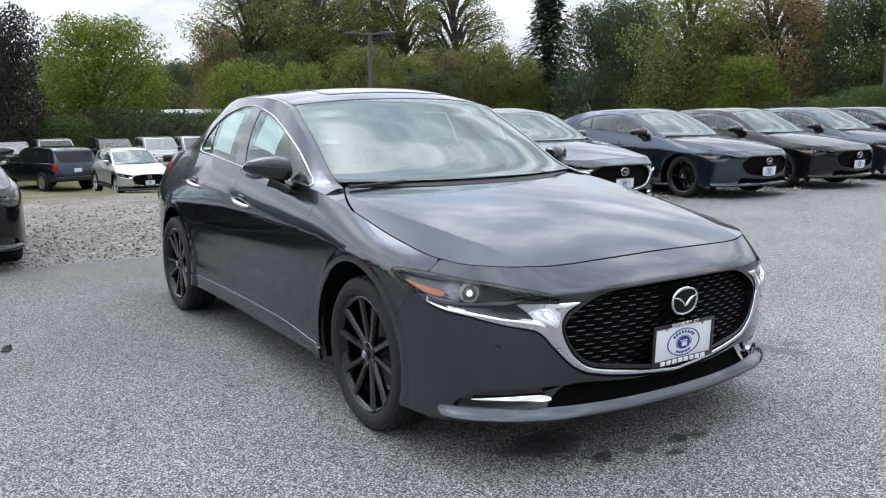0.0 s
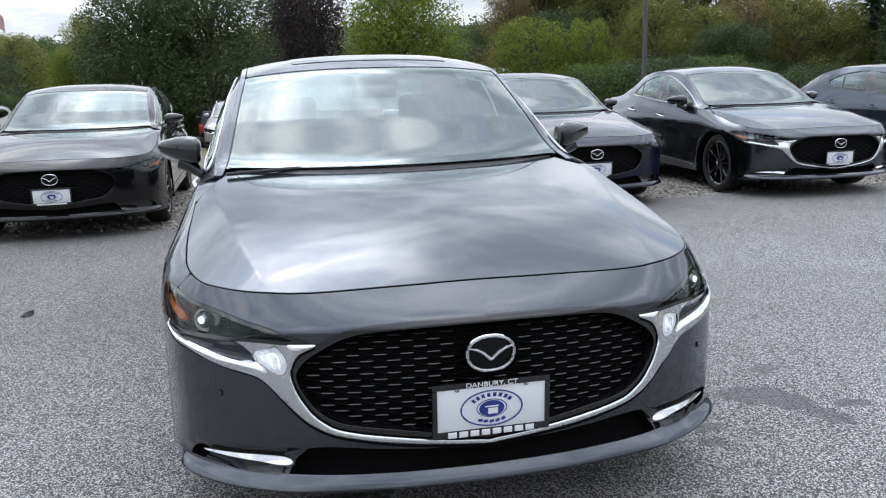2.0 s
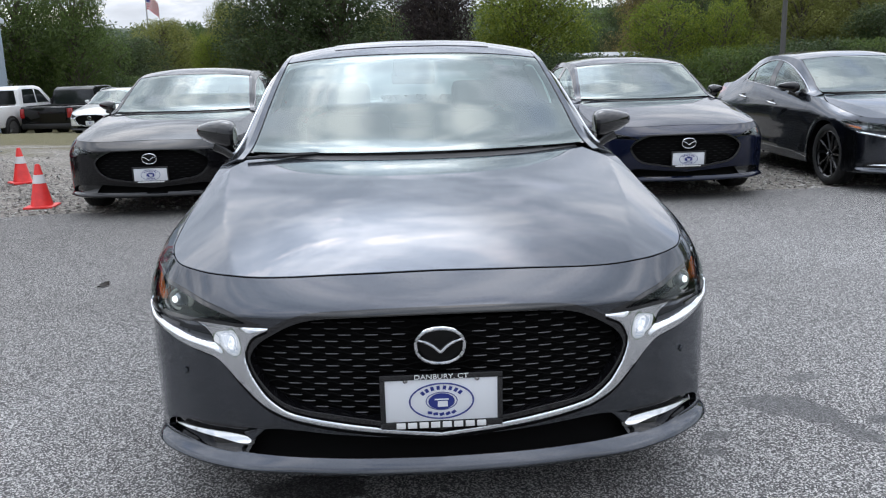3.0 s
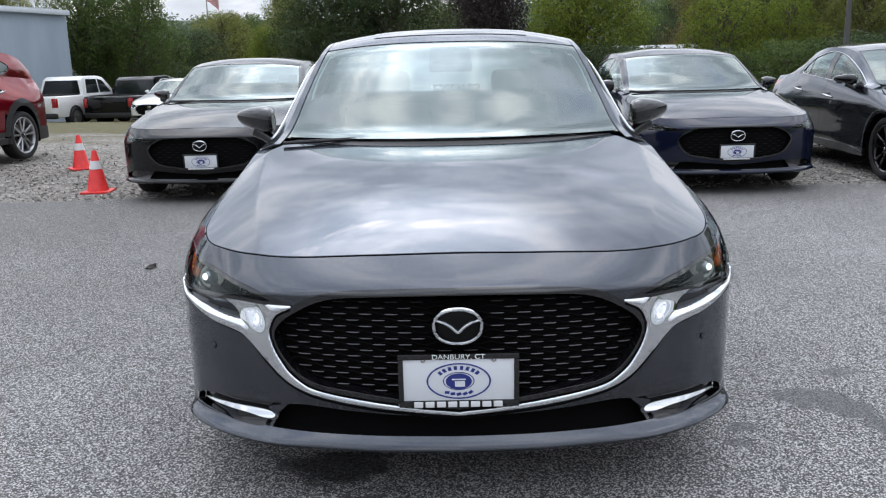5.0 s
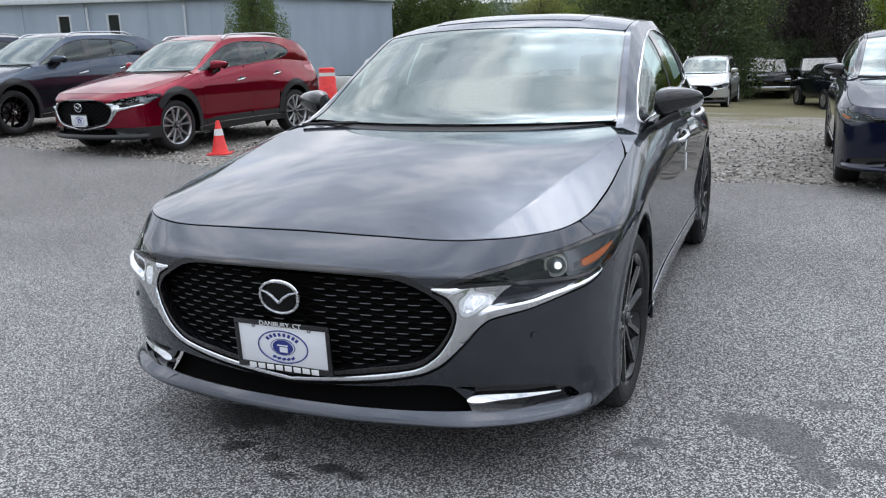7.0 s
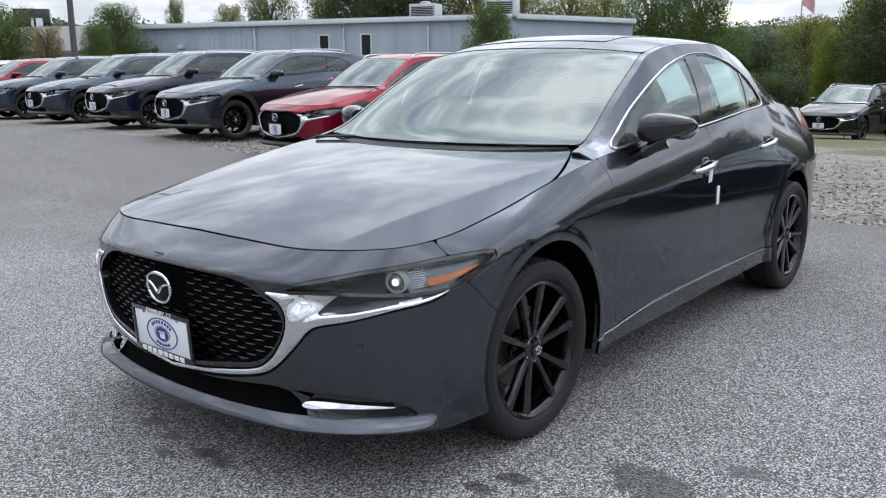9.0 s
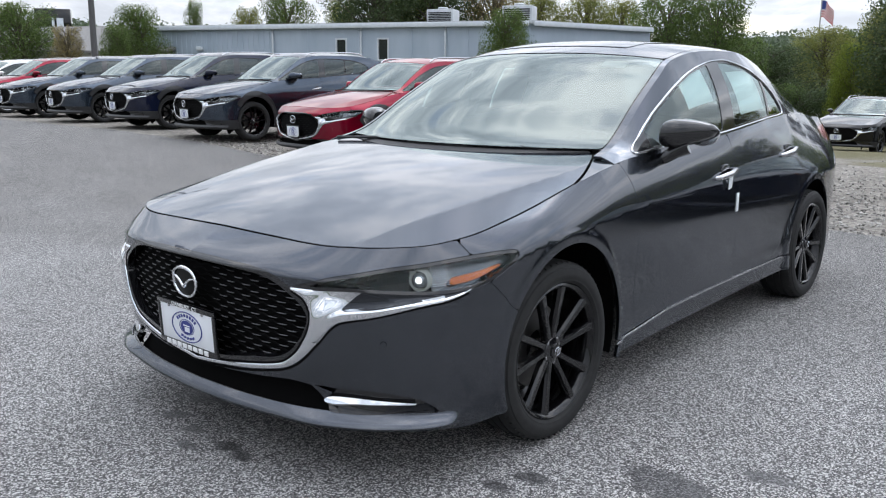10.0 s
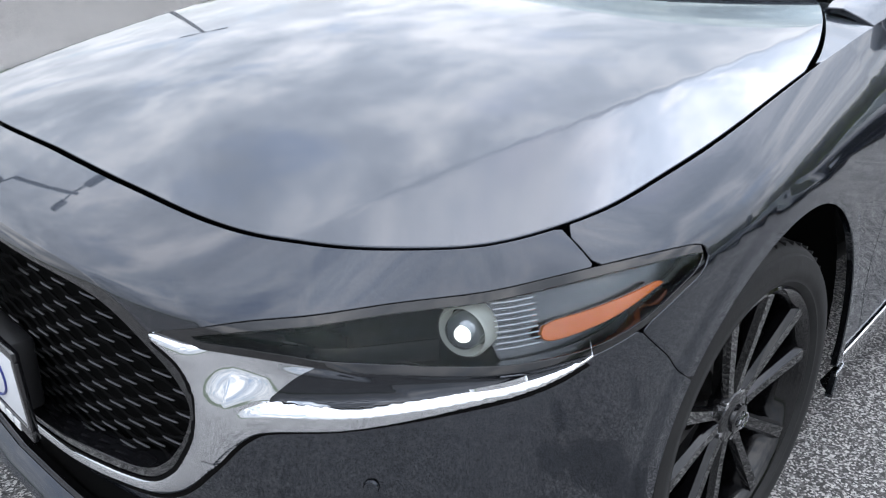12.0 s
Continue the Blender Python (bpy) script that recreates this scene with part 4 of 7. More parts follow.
    for side in ("left", "right"):
        if wings:
            if crossover:
                skin("lamp_base", body, grid(0.5, 1.08, step), grid(0.54, 0.66, step * 0.5), lambda s, z: outline_distance(WING, s, z) - 0.002, GLOSS_BLACK, car, "", side, depth=0.0, lift=-0.008)
            else:
                skin("lamp_hollow", wing_skin, grid(0.6, float(s_of_y(-0.3)), step * 0.5), grid(0.56, 0.66, step * (0.2 if fine else 0.35)), lambda s, z: np.maximum(outline_distance(WING, s, z), wing_hollow(s, z)), SMOKED, car, "dark glossy hollow under the headlamp", side, depth=0.0, lift=0.001)
            skin("chrome_wing", wing_skin, grid(0, float(s_of_y(-0.3)), step * 0.5), grid(0.30, 0.72, step * (0.2 if fine else 0.35)), lambda s, z: np.maximum(outline_distance(WING, s, z), -wing_hollow(s, z)), CHROME, car, "bright chrome wing from grille to headlamp", side, depth=0.02, lift=0.002)
            skin("wing_gap", body, grid(0, float(s_of_y(-0.3)), step * 0.6), grid(0.28, 0.70, step * 0.45), lambda s, z: np.maximum(np.abs(outline_distance(WING, s, z) - 0.0035) - 0.0035, z - 0.634), DARK, car, "", side, depth=0.0, lift=0.0025)
        # headlamp: clear lens over a dark housing with a lit ring
        lens = skin("headlamp", body, grid(0.4, float(s_of_y(-0.28)), step * 0.7), grid(0.60, 0.80, step * 0.5), lambda s, z: outline_distance(HEADLAMP, s, z) + 0.0015, LENS, car, "clear headlamp with black housing", side, depth=0.0, lift=-0.002)
        lens.visible_shadow = False
        skin("housing", body, grid(0.4, float(s_of_y(-0.28)), step * 0.7), grid(0.60, 0.80, step * 0.5), lambda s, z: outline_distance(HEADLAMP, s, z) - 0.002, DARK, lens, "", side, depth=0.0, lift=-0.085)
        skin("lamp_rim", body, grid(0.4, float(s_of_y(-0.28)), step * 0.7), grid(0.60, 0.80, step * 0.5), lambda s, z: np.abs(outline_distance(HEADLAMP, s, z) + 0.002) - 0.0045, GLOSS_BLACK, lens, "", side, depth=0.035, lift=-0.001)
        sg = 1 if side == "left" else -1
        amber = front_outline(("y", -0.525, 0.682), ("y", -0.46, 0.691), ("y", -0.33, 0.709), ("y", -0.37, 0.695), ("y", -0.45, 0.673), ("y", -0.525, 0.664))
        skin("side_marker", body, grid(0.6, float(s_of_y(-0.28)), step * 0.5), grid(0.62, 0.78, step * 0.5), lambda s, z: outline_distance(amber, s, z), BEZEL if crossover else AMBER, lens, "amber side marker", side, depth=0.01, lift=-0.022)
        skin("reflector", body, grid(0.6, float(s_of_y(-0.28)), step * 0.6), grid(0.60, 0.78, step * 0.5), lambda s, z: np.maximum(outline_distance(HEADLAMP, s, z) + 0.006, s_of_y(-0.60) - s - 0.6 * (z - 0.68)), BEZEL, lens, "dim silver reflector", side, depth=0.01, lift=-0.045)
        ribs = bmesh.new()
        rib_s = np.array([s_of_y(-0.592), s_of_y(-0.565), s_of_y(-0.535)])
        for i in range(9):
            z = 0.653 + 0.0062 * i
            q, n_ = body(rib_s, np.array([z, z + 0.001, z + 0.003])), inward(rib_s)
            add_tube(ribs, [(sg * (a[0] + b[0] * 0.022), a[1] + b[1] * 0.022, a[2]) for a, b in zip(q, n_)], 0.0012, 6)
        part("reflector_rib", ribs, SATIN, lens)
        aim = Matrix.Translation((sg * 0.770, -0.585, 0.668)) @ Matrix.Rotation(radians(-90 + sg * 16), 4, "Z")
        part("projector", lathe([(0.0005, 0.022), (0.012, 0.020), (0.021, 0.013), (0.0245, 0.004), (0.025, -0.02)], 28, aim), PROJECTOR, lens, "round projector lens")
        part("light_ring", lathe([(0.0285, 0.002), (0.0315, 0.008), (0.035, 0.003), (0.0355, -0.02), (0.0285, -0.02)], 36, aim, True), LIT_RING if fine else SATIN, lens, "dim light ring")
        part("bulb", lathe([(0.0005, 0.025), (0.005, 0.0245), (0.009, 0.0225), (0.0115, 0.018)], 24, aim @ Matrix.Translation((0, 0.006 * sg, 0.004))), LIT if fine else SATIN, lens, "lit bulb")
        hood = lambda s, z: np.maximum(outline_distance(HEADLAMP, s, z) + 0.007, np.abs(z - 0.652 - 0.05 * (s - 0.6)) - 0.005 - 0.02 * (s - 0.55))  # noqa: E731
        skin("lamp_hood", body, grid(0.56, 0.86, step * 0.7), grid(0.63, 0.72, step * 0.4), hood, GRILLE_BLACK, lens, "black inner hood", side, depth=0.01, lift=-0.030)
        # lower lamp pocket with bright bar
        skin("lamp_pocket", body, grid(0.4, 1.2, step), grid(0.22, 0.36, step * 0.7), lambda s, z: outline_distance(POCKET, s, z) - 0.004, GLOSS_BLACK, car, "", side, depth=0.0, lift=-0.026)
        if wings and not crossover:
            skin("running_lamp", drl_skin, grid(0.4, 1.2, step * 0.6), grid(0.27, 0.31, step * 0.25), lambda s, z: outline_distance(DRL, s, z), BAR, car, "bright running lamp bar", side, depth=0.02, lift=-0.010)
        if wings and not crossover:
            fin = np.array([(0.520, 0.328), (0.602, 0.3075), (0.574, 0.288)])
            skin("pocket_fin", body, grid(0.5, 0.62, step * 0.5), grid(0.28, 0.335, step * 0.3), lambda s, z: outline_distance(fin, s, z), mat, car, "small painted fin beside the lamp bar", side, depth=0.012, lift=-0.010)
        # wing, doors, quarter
        fender_keep = lambda s, z: np.maximum.reduce([top(s, z) + GAP / 2, low_z(s) - z, CUT_NOSE(z) - y_of(s) + GAP / 2, y_of(s) - CUT_A(z) + GAP / 2, -arch(s, z, 0.04), -lamp(s, z) + GAP, np.where(y_of(s) > 0.1, SILL(y_of(s)) - z + GAP / 2, -1.0)])  # noqa: E731
        split("fender", s_all, z_body, fender_keep, "painted front fender", side)
        door_f = lambda s, z: np.maximum.reduce([top(s, z), CUT_A(z) - y_of(s) + GAP / 2, y_of(s) - CUT_B(z) + GAP / 2, SILL(y_of(s)) - z + GAP])  # noqa: E731
        split("front_door", grid(float(s_of_y(0.42)), float(s_of_y(1.7)), step * 1.5), z_body, door_f, "painted front door", side)
        door_r = lambda s, z: np.maximum.reduce([top(s, z), CUT_B(z) - y_of(s) + GAP / 2, y_of(s) - CUT_C(z) + GAP / 2, SILL(y_of(s)) - z + GAP, -arch(s, z, 2.745, ARCH_R + 0.03)])  # noqa: E731
        split("rear_door", grid(float(s_of_y(1.4)), float(s_of_y(2.65)), step * 1.5), z_body, door_r, "painted rear door", side)
        sill_k = lambda s, z: np.maximum.reduce([z - SILL(y_of(s)) + GAP, low_z(s) - z, -arch(s, z, 0.04), -arch(s, z, 2.745), 0.1 - y_of(s), y_of(s) - 2.6])  # noqa: E731
        skin("sill", body, grid(float(s_of_y(0.1)), float(s_of_y(2.6)), step * 1.5), grid(0.18, 0.36, step * 0.8), sill_k, PLASTIC if crossover else mat, car, "side sill below the doors", side, lift=0.006)
        strip = lambda s, z: np.maximum.reduce([np.abs(z - SILL(y_of(s)) + 0.001) - 0.0035, 0.39 - y_of(s), y_of(s) - 2.29])  # noqa: E731
        skin("sill_strip", body, grid(float(s_of_y(0.3)), float(s_of_y(2.35)), step * 2), grid(0.25, 0.33, 0.003), strip, SATIN, car, "bright strip above the sill", side, depth=0.004, lift=0.008)
        quarter = lambda s, z: np.maximum.reduce([top(s, z), low_z(s) - z, np.where(z > SILL(y_of(s)), CUT_C(z) - y_of(s) + GAP / 2, 2.5 - y_of(s)), -arch(s, z, 2.745), -outline_distance(TAIL, s, z)])  # noqa: E731
        split("rear_quarter", grid(float(s_of_y(2.2)), S_END, step * 2), z_body, quarter, "painted rear quarter and bumper", side)
        skin("tail_lamp", body, grid(float(s_of_y(3.0)), S_END, step * 2), grid(0.8, 1.05, step), lambda s, z: outline_distance(TAIL, s, z) + 0.001, RED_LENS, car, "red tail lamp", side, depth=0.02)
        # roof side with its glass
        ys, vv = grid(0.37, G.glass_end + 0.05, step * 1.3), grid(0, 1, 0.035)
        vv_f = grid(0, 1, 0.012 if fine else 0.03)
        skin("roof_side", G.side, ys, vv_f, lambda y, v: np.maximum(-G.window(y, v), 0.47 - y), mat, car, "roof pillar and rail", side, depth=0.01)
        front_k = lambda y, v: np.maximum.reduce([G.window(y, v) + 0.010, y - 1.60 + 0.10 * (1 - v), (0.80 - y) if not G.hatch else y - 9])  # noqa: E731
        rear_k = lambda y, v: np.maximum.reduce([G.window(y, v) + 0.010, 1.735 - 0.09 * (1 - v) - y, y - 2.215 + 0.08 * (1 - v)])  # noqa: E731
        small_k = lambda y, v: np.maximum(G.window(y, v) + 0.010, 2.245 - 0.08 * (1 - v) - y)  # noqa: E731
        for nm, kk in (("front_window", front_k), ("rear_window", rear_k), ("quarter_window", small_k)):
            pane = skin(nm, G.side, ys, vv_f, kk, GLASS_TINT if crossover else GLASS_SIDE, car, "tinted side window", side, depth=0.0, lift=-0.004)
            if pane:
                pane.visible_shadow = False
        black_k = lambda y, v: np.maximum(G.window(y, v), -np.minimum.reduce([front_k(y, v), rear_k(y, v), small_k(y, v)]))  # noqa: E731
        skin("window_frame", G.side, ys, vv_f, black_k, GLOSS_BLACK, car, "gloss black window frame", side, depth=0.012, lift=-0.001)
        loop = G.dlo[::2] if not fine else G.dlo
        lz, ls = loop[:, 1], s_of_y(loop[:, 0])
        zb, zt_ = body(ls, Z_TOP(ls))[:, 2], G.rz(loop[:, 0])
        line = G.side(loop[:, 0], np.clip((lz - zb) / (zt_ - zb), 0.004, 1))
        part("window_trim", tube([(sg * (p_[0] + 0.002), p_[1], p_[2]) for p_ in line], 0.0044, 6, True), CHROME if wings and not crossover else GLOSS_BLACK, car, "slim window surround")
        if crossover:
            ry = np.linspace(1.35, 2.75, 15)
            part("roof_rail", tube([(sg * (float(G.rx(y)) - 0.03), y, float(G.rz(y)) + 0.018 + (0.034 if 0 < i < 14 else 0)) for i, y in enumerate(ry)], 0.013, 6), SATIN, car, "silver roof rail")
        mirror_pod(car, sg, mat if crossover else GLOSS_BLACK)
        for hy, hz in ((1.40, 0.846), (2.285, 0.898)):
            s0 = float(s_of_y(hy))
            base = body(np.array([s0]), np.array([hz]))[0]
            cup = bmesh.new()
            bmesh.ops.create_uvsphere(cup, u_segments=20, v_segments=10, radius=1.0, matrix=Matrix.Translation((sg * (base[0] - 0.004), hy + 0.02, hz + 0.012)) @ Matrix.Diagonal((0.006, 0.055, 0.036, 1)))
            part("handle_cup", cup, GLOSS_BLACK, car)
            hb = bmesh.new()
            add_tube(hb, [(sg * (base[0] - 0.006), hy - 0.095, hz - 0.012), (sg * (base[0] + 0.018), hy - 0.075, hz - 0.008), (sg * (base[0] + 0.032), hy, hz + 0.004), (sg * (base[0] + 0.020), hy + 0.085, hz + 0.016), (sg * (base[0] - 0.006), hy + 0.105, hz + 0.019)], [0.008, 0.013, 0.0145, 0.013, 0.008], 10)
            part("door_handle", hb, SATIN if wings else mat, car, "door handle")
        part("parking_sensor", lathe([(0.0005, 0.0015), (0.009, 0.001), (0.0105, -0.003)], 16, Matrix.Translation((sg * 0.742, -0.7145, 0.487)) @ Matrix.Rotation(radians(-90 + sg * 40), 4, "Z")), mat, car)
    # lower intake
    skin("intake_back", body, grid(0, 0.75, step), grid(0.24, 0.36, step * 0.7), lambda s, z: intake(s, z) - 0.006, DARK, car, "", lift=-0.06, depth=0.0)
    skin("grille_sill", body, grid(0, 0.75, step), grid(0.24, 0.40, step * 0.7), lambda s, z: np.maximum(np.abs(intake(s, z)) - 0.004, -1), GLOSS_BLACK, car, "", lift=-0.012, depth=0.03)
    # roof and glass across
    def band(y0, y1, a1=0.955):
        return lambda a, y: np.maximum.reduce([y0 - y, y - y1, np.abs(a) - a1])
    skin("roof", G.canopy, grid(0, 1, 0.02), grid(1.2, G.roof_end + 0.05, step * 2), band(1.275, G.roof_end, 0.957), mat, car, "painted roof", depth=0.02)
    for side in ("left", "right"):
        skin("roof_ditch", G.canopy, grid(0.9, 1, 0.01), grid(1.2, G.roof_end + 0.05, step * 2), lambda a, y: np.maximum.reduce([0.945 - np.abs(a), np.abs(a) - 0.98, 1.28 - y, y - G.roof_end]), DARK, car, "", side, depth=0.0, lift=-0.010)
    if fine:
        skin("sunroof", G.canopy, grid(0, 0.7, 0.02), grid(1.38, 1.95, step), lambda a, y: np.maximum.reduce([np.abs(a) - 0.62 + 0.3 * np.clip(1.45 - y, 0, 1), 1.40 - y, y - 1.86]), PAINT_GREY, car, "flush sunroof panel", depth=0.006, lift=0.003)
    screen = skin("windscreen", G.canopy, grid(0, 1, 0.02), grid(0.5, 1.3, step * 1.5), band(0.575, 1.268), GLASS, car, "raked windscreen", depth=0.0, lift=-0.003)
    screen.visible_shadow = False
    skin("screen_border", G.canopy, grid(0, 1, 0.01), grid(0.5, 1.3, step), lambda a, y: np.maximum(band(0.57, 1.268, 0.965)(a, y), -band(0.668, 1.240, 0.935)(a, y)), GLOSS_BLACK, screen, "black screen border", depth=0.0, lift=-0.006)
    for side in ("left", "right"):
        skin("pillar", G.canopy, grid(0.9, 1.0, 0.01), grid(0.4, G.roof_end + 0.05, step * 1.5), lambda a, y: np.maximum.reduce([0.966 - np.abs(a), 0.47 - y, y - G.roof_end - 0.004]), mat, car, "windscreen pillar and roof rail", side, depth=0.01)
    skin("cowl", G.canopy, grid(0, 1, 0.02), grid(0.36, 0.6, step), lambda a, y: np.maximum.reduce([0.38 - y, y - 0.575, np.abs(a) - 0.97, bonnet_rear(a * G.rx(y)) - 0.004 - y + G.dy(y) * (1 - a * a)]), PLASTIC, car, "black wiper cowl", lift=-0.012, depth=0.01)
    back = skin("rear_screen", G.canopy, grid(0, 1, 0.02), grid(2.2, 3.5, step * 2), band(G.roof_end + 0.012, G.glass_end - 0.03), GLASS_SIDE, car, "sloping rear screen", depth=0.0, lift=-0.003)
    back.visible_shadow = False
    for side in ("left", "right"):
        skin("rear_pillar", G.canopy, grid(0.9, 1.0, 0.02), grid(2.2, 3.5, step * 2), lambda a, y: np.maximum.reduce([0.956 - np.abs(a), G.roof_end + 0.01 - y, y - G.glass_end]), mat, car, "", side, depth=0.01)

    def deck(a, y):
        s = s_of_y(y)
        b = body(s, Z_TOP(s))
        return np.stack([a * b[:, 0], b[:, 1], b[:, 2] + 0.02 * (1 - a * a)], -1)

    skin("boot_lid", deck, grid(0, 1, 0.05), grid(G.glass_end - 0.35, 3.755, step * 2), lambda a, y: np.maximum(G.glass_end - 0.3 - y, y - 3.75), mat, car, "painted boot lid", depth=0.01)
    # dark underside and wheel housings
    part("underbody", box((-0.60, -0.68, 0.22), (0.60, 3.55, 0.36), 0.04), DARK, car)
    part("engine_bay", box((-0.60, -0.60, 0.36), (0.60, 0.34, 0.72), 0.03), DARK, car)
    for ay in (0.04, 2.745):
        for sg in (-1, 1):
            wl_ = bmesh.new()
            add_lathe(wl_, [(0.42, 0.50), (0.42, 0.865)], 40, Matrix.Translation((0, ay, 0.335)) @ Matrix.Diagonal((sg, 1, 1, 1)))
            add_lathe(wl_, [(0.42, 0.50), (0.02, 0.50)], 40, Matrix.Translation((0, ay, 0.335)) @ Matrix.Diagonal((sg, 1, 1, 1)))
            bmesh.ops.delete(wl_, geom=[f for f in wl_.faces if f.calc_center_median().z < 0.2], context="FACES")
            part("wheel_housing", wl_, DARK, car)
    # cabin
    part("dashboard", box((-0.70, 0.55, 0.62), (0.70, 0.98, 0.945), 0.07), INTERIOR, car, "dark dashboard")
    part("cabin_floor", box((-0.72, 0.4, 0.30), (0.72, 3.0, 0.36), 0.02), INTERIOR, car)
    part("parcel_shelf", box((-0.62, 2.70, 0.93), (0.62, 3.2, 0.97), 0.01), INTERIOR, car)
    for sx in (-0.37, 0.37):
        seat(car, sx, 1.42, INTERIOR)
    part("rear_bench", box((-0.62, 2.15, 0.32), (0.62, 2.65, 0.56), 0.06), INTERIOR, car)
    part("bench_back", box((-0.62, -0.08, 0), (0.62, 0.08, 0.60), 0.06), INTERIOR, car, at=pose(0, 2.66, 0.48, -22))
    part("steering_wheel", tube([(0.37 + 0.18 * math.cos(t), 1.03 + 0.06 * math.sin(t), 0.88 + 0.17 * math.sin(t)) for t in np.linspace(0, 2 * math.pi, 28, endpoint=False)], 0.016, 8, True), PLASTIC, car)
    pod = part("sensor_pod", box((-0.10, -0.05, -0.03), (0.10, 0.09, 0.012), 0.02), PLASTIC, car, at=pose(0, 1.10, 1.335, 27))
    part("inner_mirror", box((-0.11, -0.015, -0.03), (0.11, 0.015, 0.03), 0.012), PLASTIC, car, at=pose(0, 1.22, 1.285))
    for sg in (-1, 1):
        part("wiper", tube([(sg * 0.42 - 0.3, 0.44, 0.985), (sg * 0.42, 0.43, 0.998), (sg * 0.30 + 0.22, 0.46, 0.99)], 0.008, 6), PLASTIC, car)
    # marks
    emblem(car, pose(0, -0.907, 0.596, 4), 0.91)
    dealer_plate(car, pose(0, -0.912, 0.438, 3) @ Matrix.Diagonal((1.075, 1, 0.92, 1)), fine)
    part("plate_bracket", box((-0.10, -0.90, 0.37), (0.10, -0.86, 0.50), 0.01), PLASTIC, car)
    if fine:
        for y0, y1, v0, v1, sd in ((1.22, 1.50, 0.42, 0.86, "left"), (1.78, 2.12, 0.18, 0.74, "left"), (1.16, 1.46, 0.36, 0.84, "right"), (1.80, 2.10, 0.14, 0.78, "right")):
            skin("window_sticker", G.side, grid(y0, y1, 0.03), grid(v0, v1, 0.05), lambda y, v: np.full(np.shape(y), -1.0), PAPER, car, "pale paper sticker inside the window", sd, depth=0.0, lift=-0.010)
        skin("screen_sticker", lambda a, y: G.canopy(a, y), grid(0.60, 0.76, 0.02), grid(1.17, 1.225, 0.01), lambda a, y: np.full(np.shape(y), -1.0), PAPER, car, "small paper label on the windscreen", "left", depth=0.0, lift=-0.012)
        part("handle_tag", box((0.0, -0.020, -0.07), (0.0025, 0.020, 0.0), 0.0008), PAPER, car, "white paper tag on the door handle", at=pose(0.915, 1.425, 0.845, 8, 6, 0))
        part("door_tag", box((0.8955, 1.548, 0.655), (0.9035, 1.572, 0.745), 0.001, None), PAPER, car, "white paper tag at the door edge")
    r = 0.325
    for wx in (-0.895, 0.895):
        for wy in (0.0, 2.725):
            w_ = road_wheel(car, wx * (1.018 if fine else 1.008), wy + (0.005 if fine else 0.0), r, silver_wheels, fine)
            if fine and wy == 0.0:      # steered slightly towards the car's right
                w_.matrix_basis = Matrix.Translation((wx * 1.018, 0.005, r)) @ Matrix.Rotation(radians(-1), 4, "Z") @ pose(0, 0, 0, 8 if wx > 0 else -8, 0, 0 if wx > 0 else 180)
    return car


BEZEL = Mat("lamp_bezel", (0.13, 0.135, 0.145), 0.22, 0.9).m
GRILLE_BLACK = Mat("grille_black", (0.003, 0.003, 0.003), 0.5, 0.0, Specular_IOR_Level=0.2).m
SATIN_DARK = Mat("grille_dash_metal", (0.10, 0.10, 0.105), 0.3, 0.9).m
PROJECTOR = Mat("projector_glass", (0.30, 0.32, 0.34), 0.05, 0.6, Coat_Weight=1.0).m
TAIL = rounded([(float(s_of_y(3.20)), 0.985), (float(s_of_y(3.45)), 1.005), (float(s_of_y(3.70)), 1.0), (float(s_of_y(3.715)), 0.93), (float(s_of_y(3.5)), 0.90), (float(s_of_y(3.28)), 0.93)], 5)


# ---------------------------------------------------------------- ground
def ground_z(x, y):
    """Level round the car; a gentle rise towards the row of crossovers, a fall towards the trees."""
    t = np.clip((-np.asarray(x, float) - 5.0) / 8.5, 0, 1)
    d = np.clip((np.asarray(y, float) - 8.0) / (36.0 - 9.0 * np.clip((np.asarray(x, float) + 1.0) / 4.0, 0, 1)), 0, 1)
    return 0.25 * t * t * (3 - 2 * t) - 1.5 * d * d * (3 - 2 * d)


def asphalt_edge(x):
    x = np.asarray(x, float)
    return 5.30 + 0.05 * np.sin(x * 1.7) + 0.03 * np.sin(x * 5.3 + 1) + 0.25 * np.clip((-x - 4) / 8, 0, 3) + 0.40 * np.clip((-x - 4.8) / 3, 0, 1) + 0.12 * np.clip((x - 4) / 4, 0, 1)


m = Mat("asphalt", (0.2, 0.2, 0.2), 0.85)
pos = m.coords(kind="Object")
grit = m.n.new("ShaderNodeTexVoronoi")
grit.inputs["Scale"].default_value = 215
m.l.new(pos, grit.inputs["Vector"])
stone = m.ramp(grit.outputs["Color"], (0.22, (0.022, 0.022, 0.023)), (0.42, (0.075, 0.075, 0.078)), (0.55, (0.17, 0.17, 0.174)), (0.65, (0.42, 0.42, 0.425)), (0.76, (0.85, 0.85, 0.85)))
fine_n = m.noise(95, 6, 0.75, pos)
col = m.mix(0.22, stone, m.ramp(fine_n, (0.3, (0.06, 0.06, 0.063)), (0.7, (0.33, 0.33, 0.335))))
wear = m.noise(0.7, 6, 0.6, pos)
col = m.mix(1.0, col, m.ramp(wear, (0.25, (0.64, 0.62, 0.60)), (0.5, (0.77, 0.75, 0.725)), (0.75, (0.89, 0.87, 0.845))), "MULTIPLY")
blot = m.noise(3.1, 5, 0.6, pos)
col = m.mix(1.0, col, m.ramp(blot, (0.27, 0.85), (0.37, 1.0), (0.8, 1.03)), "MULTIPLY")
sep = m.n.new("ShaderNodeSeparateXYZ")
m.l.new(pos, sep.inputs[0])
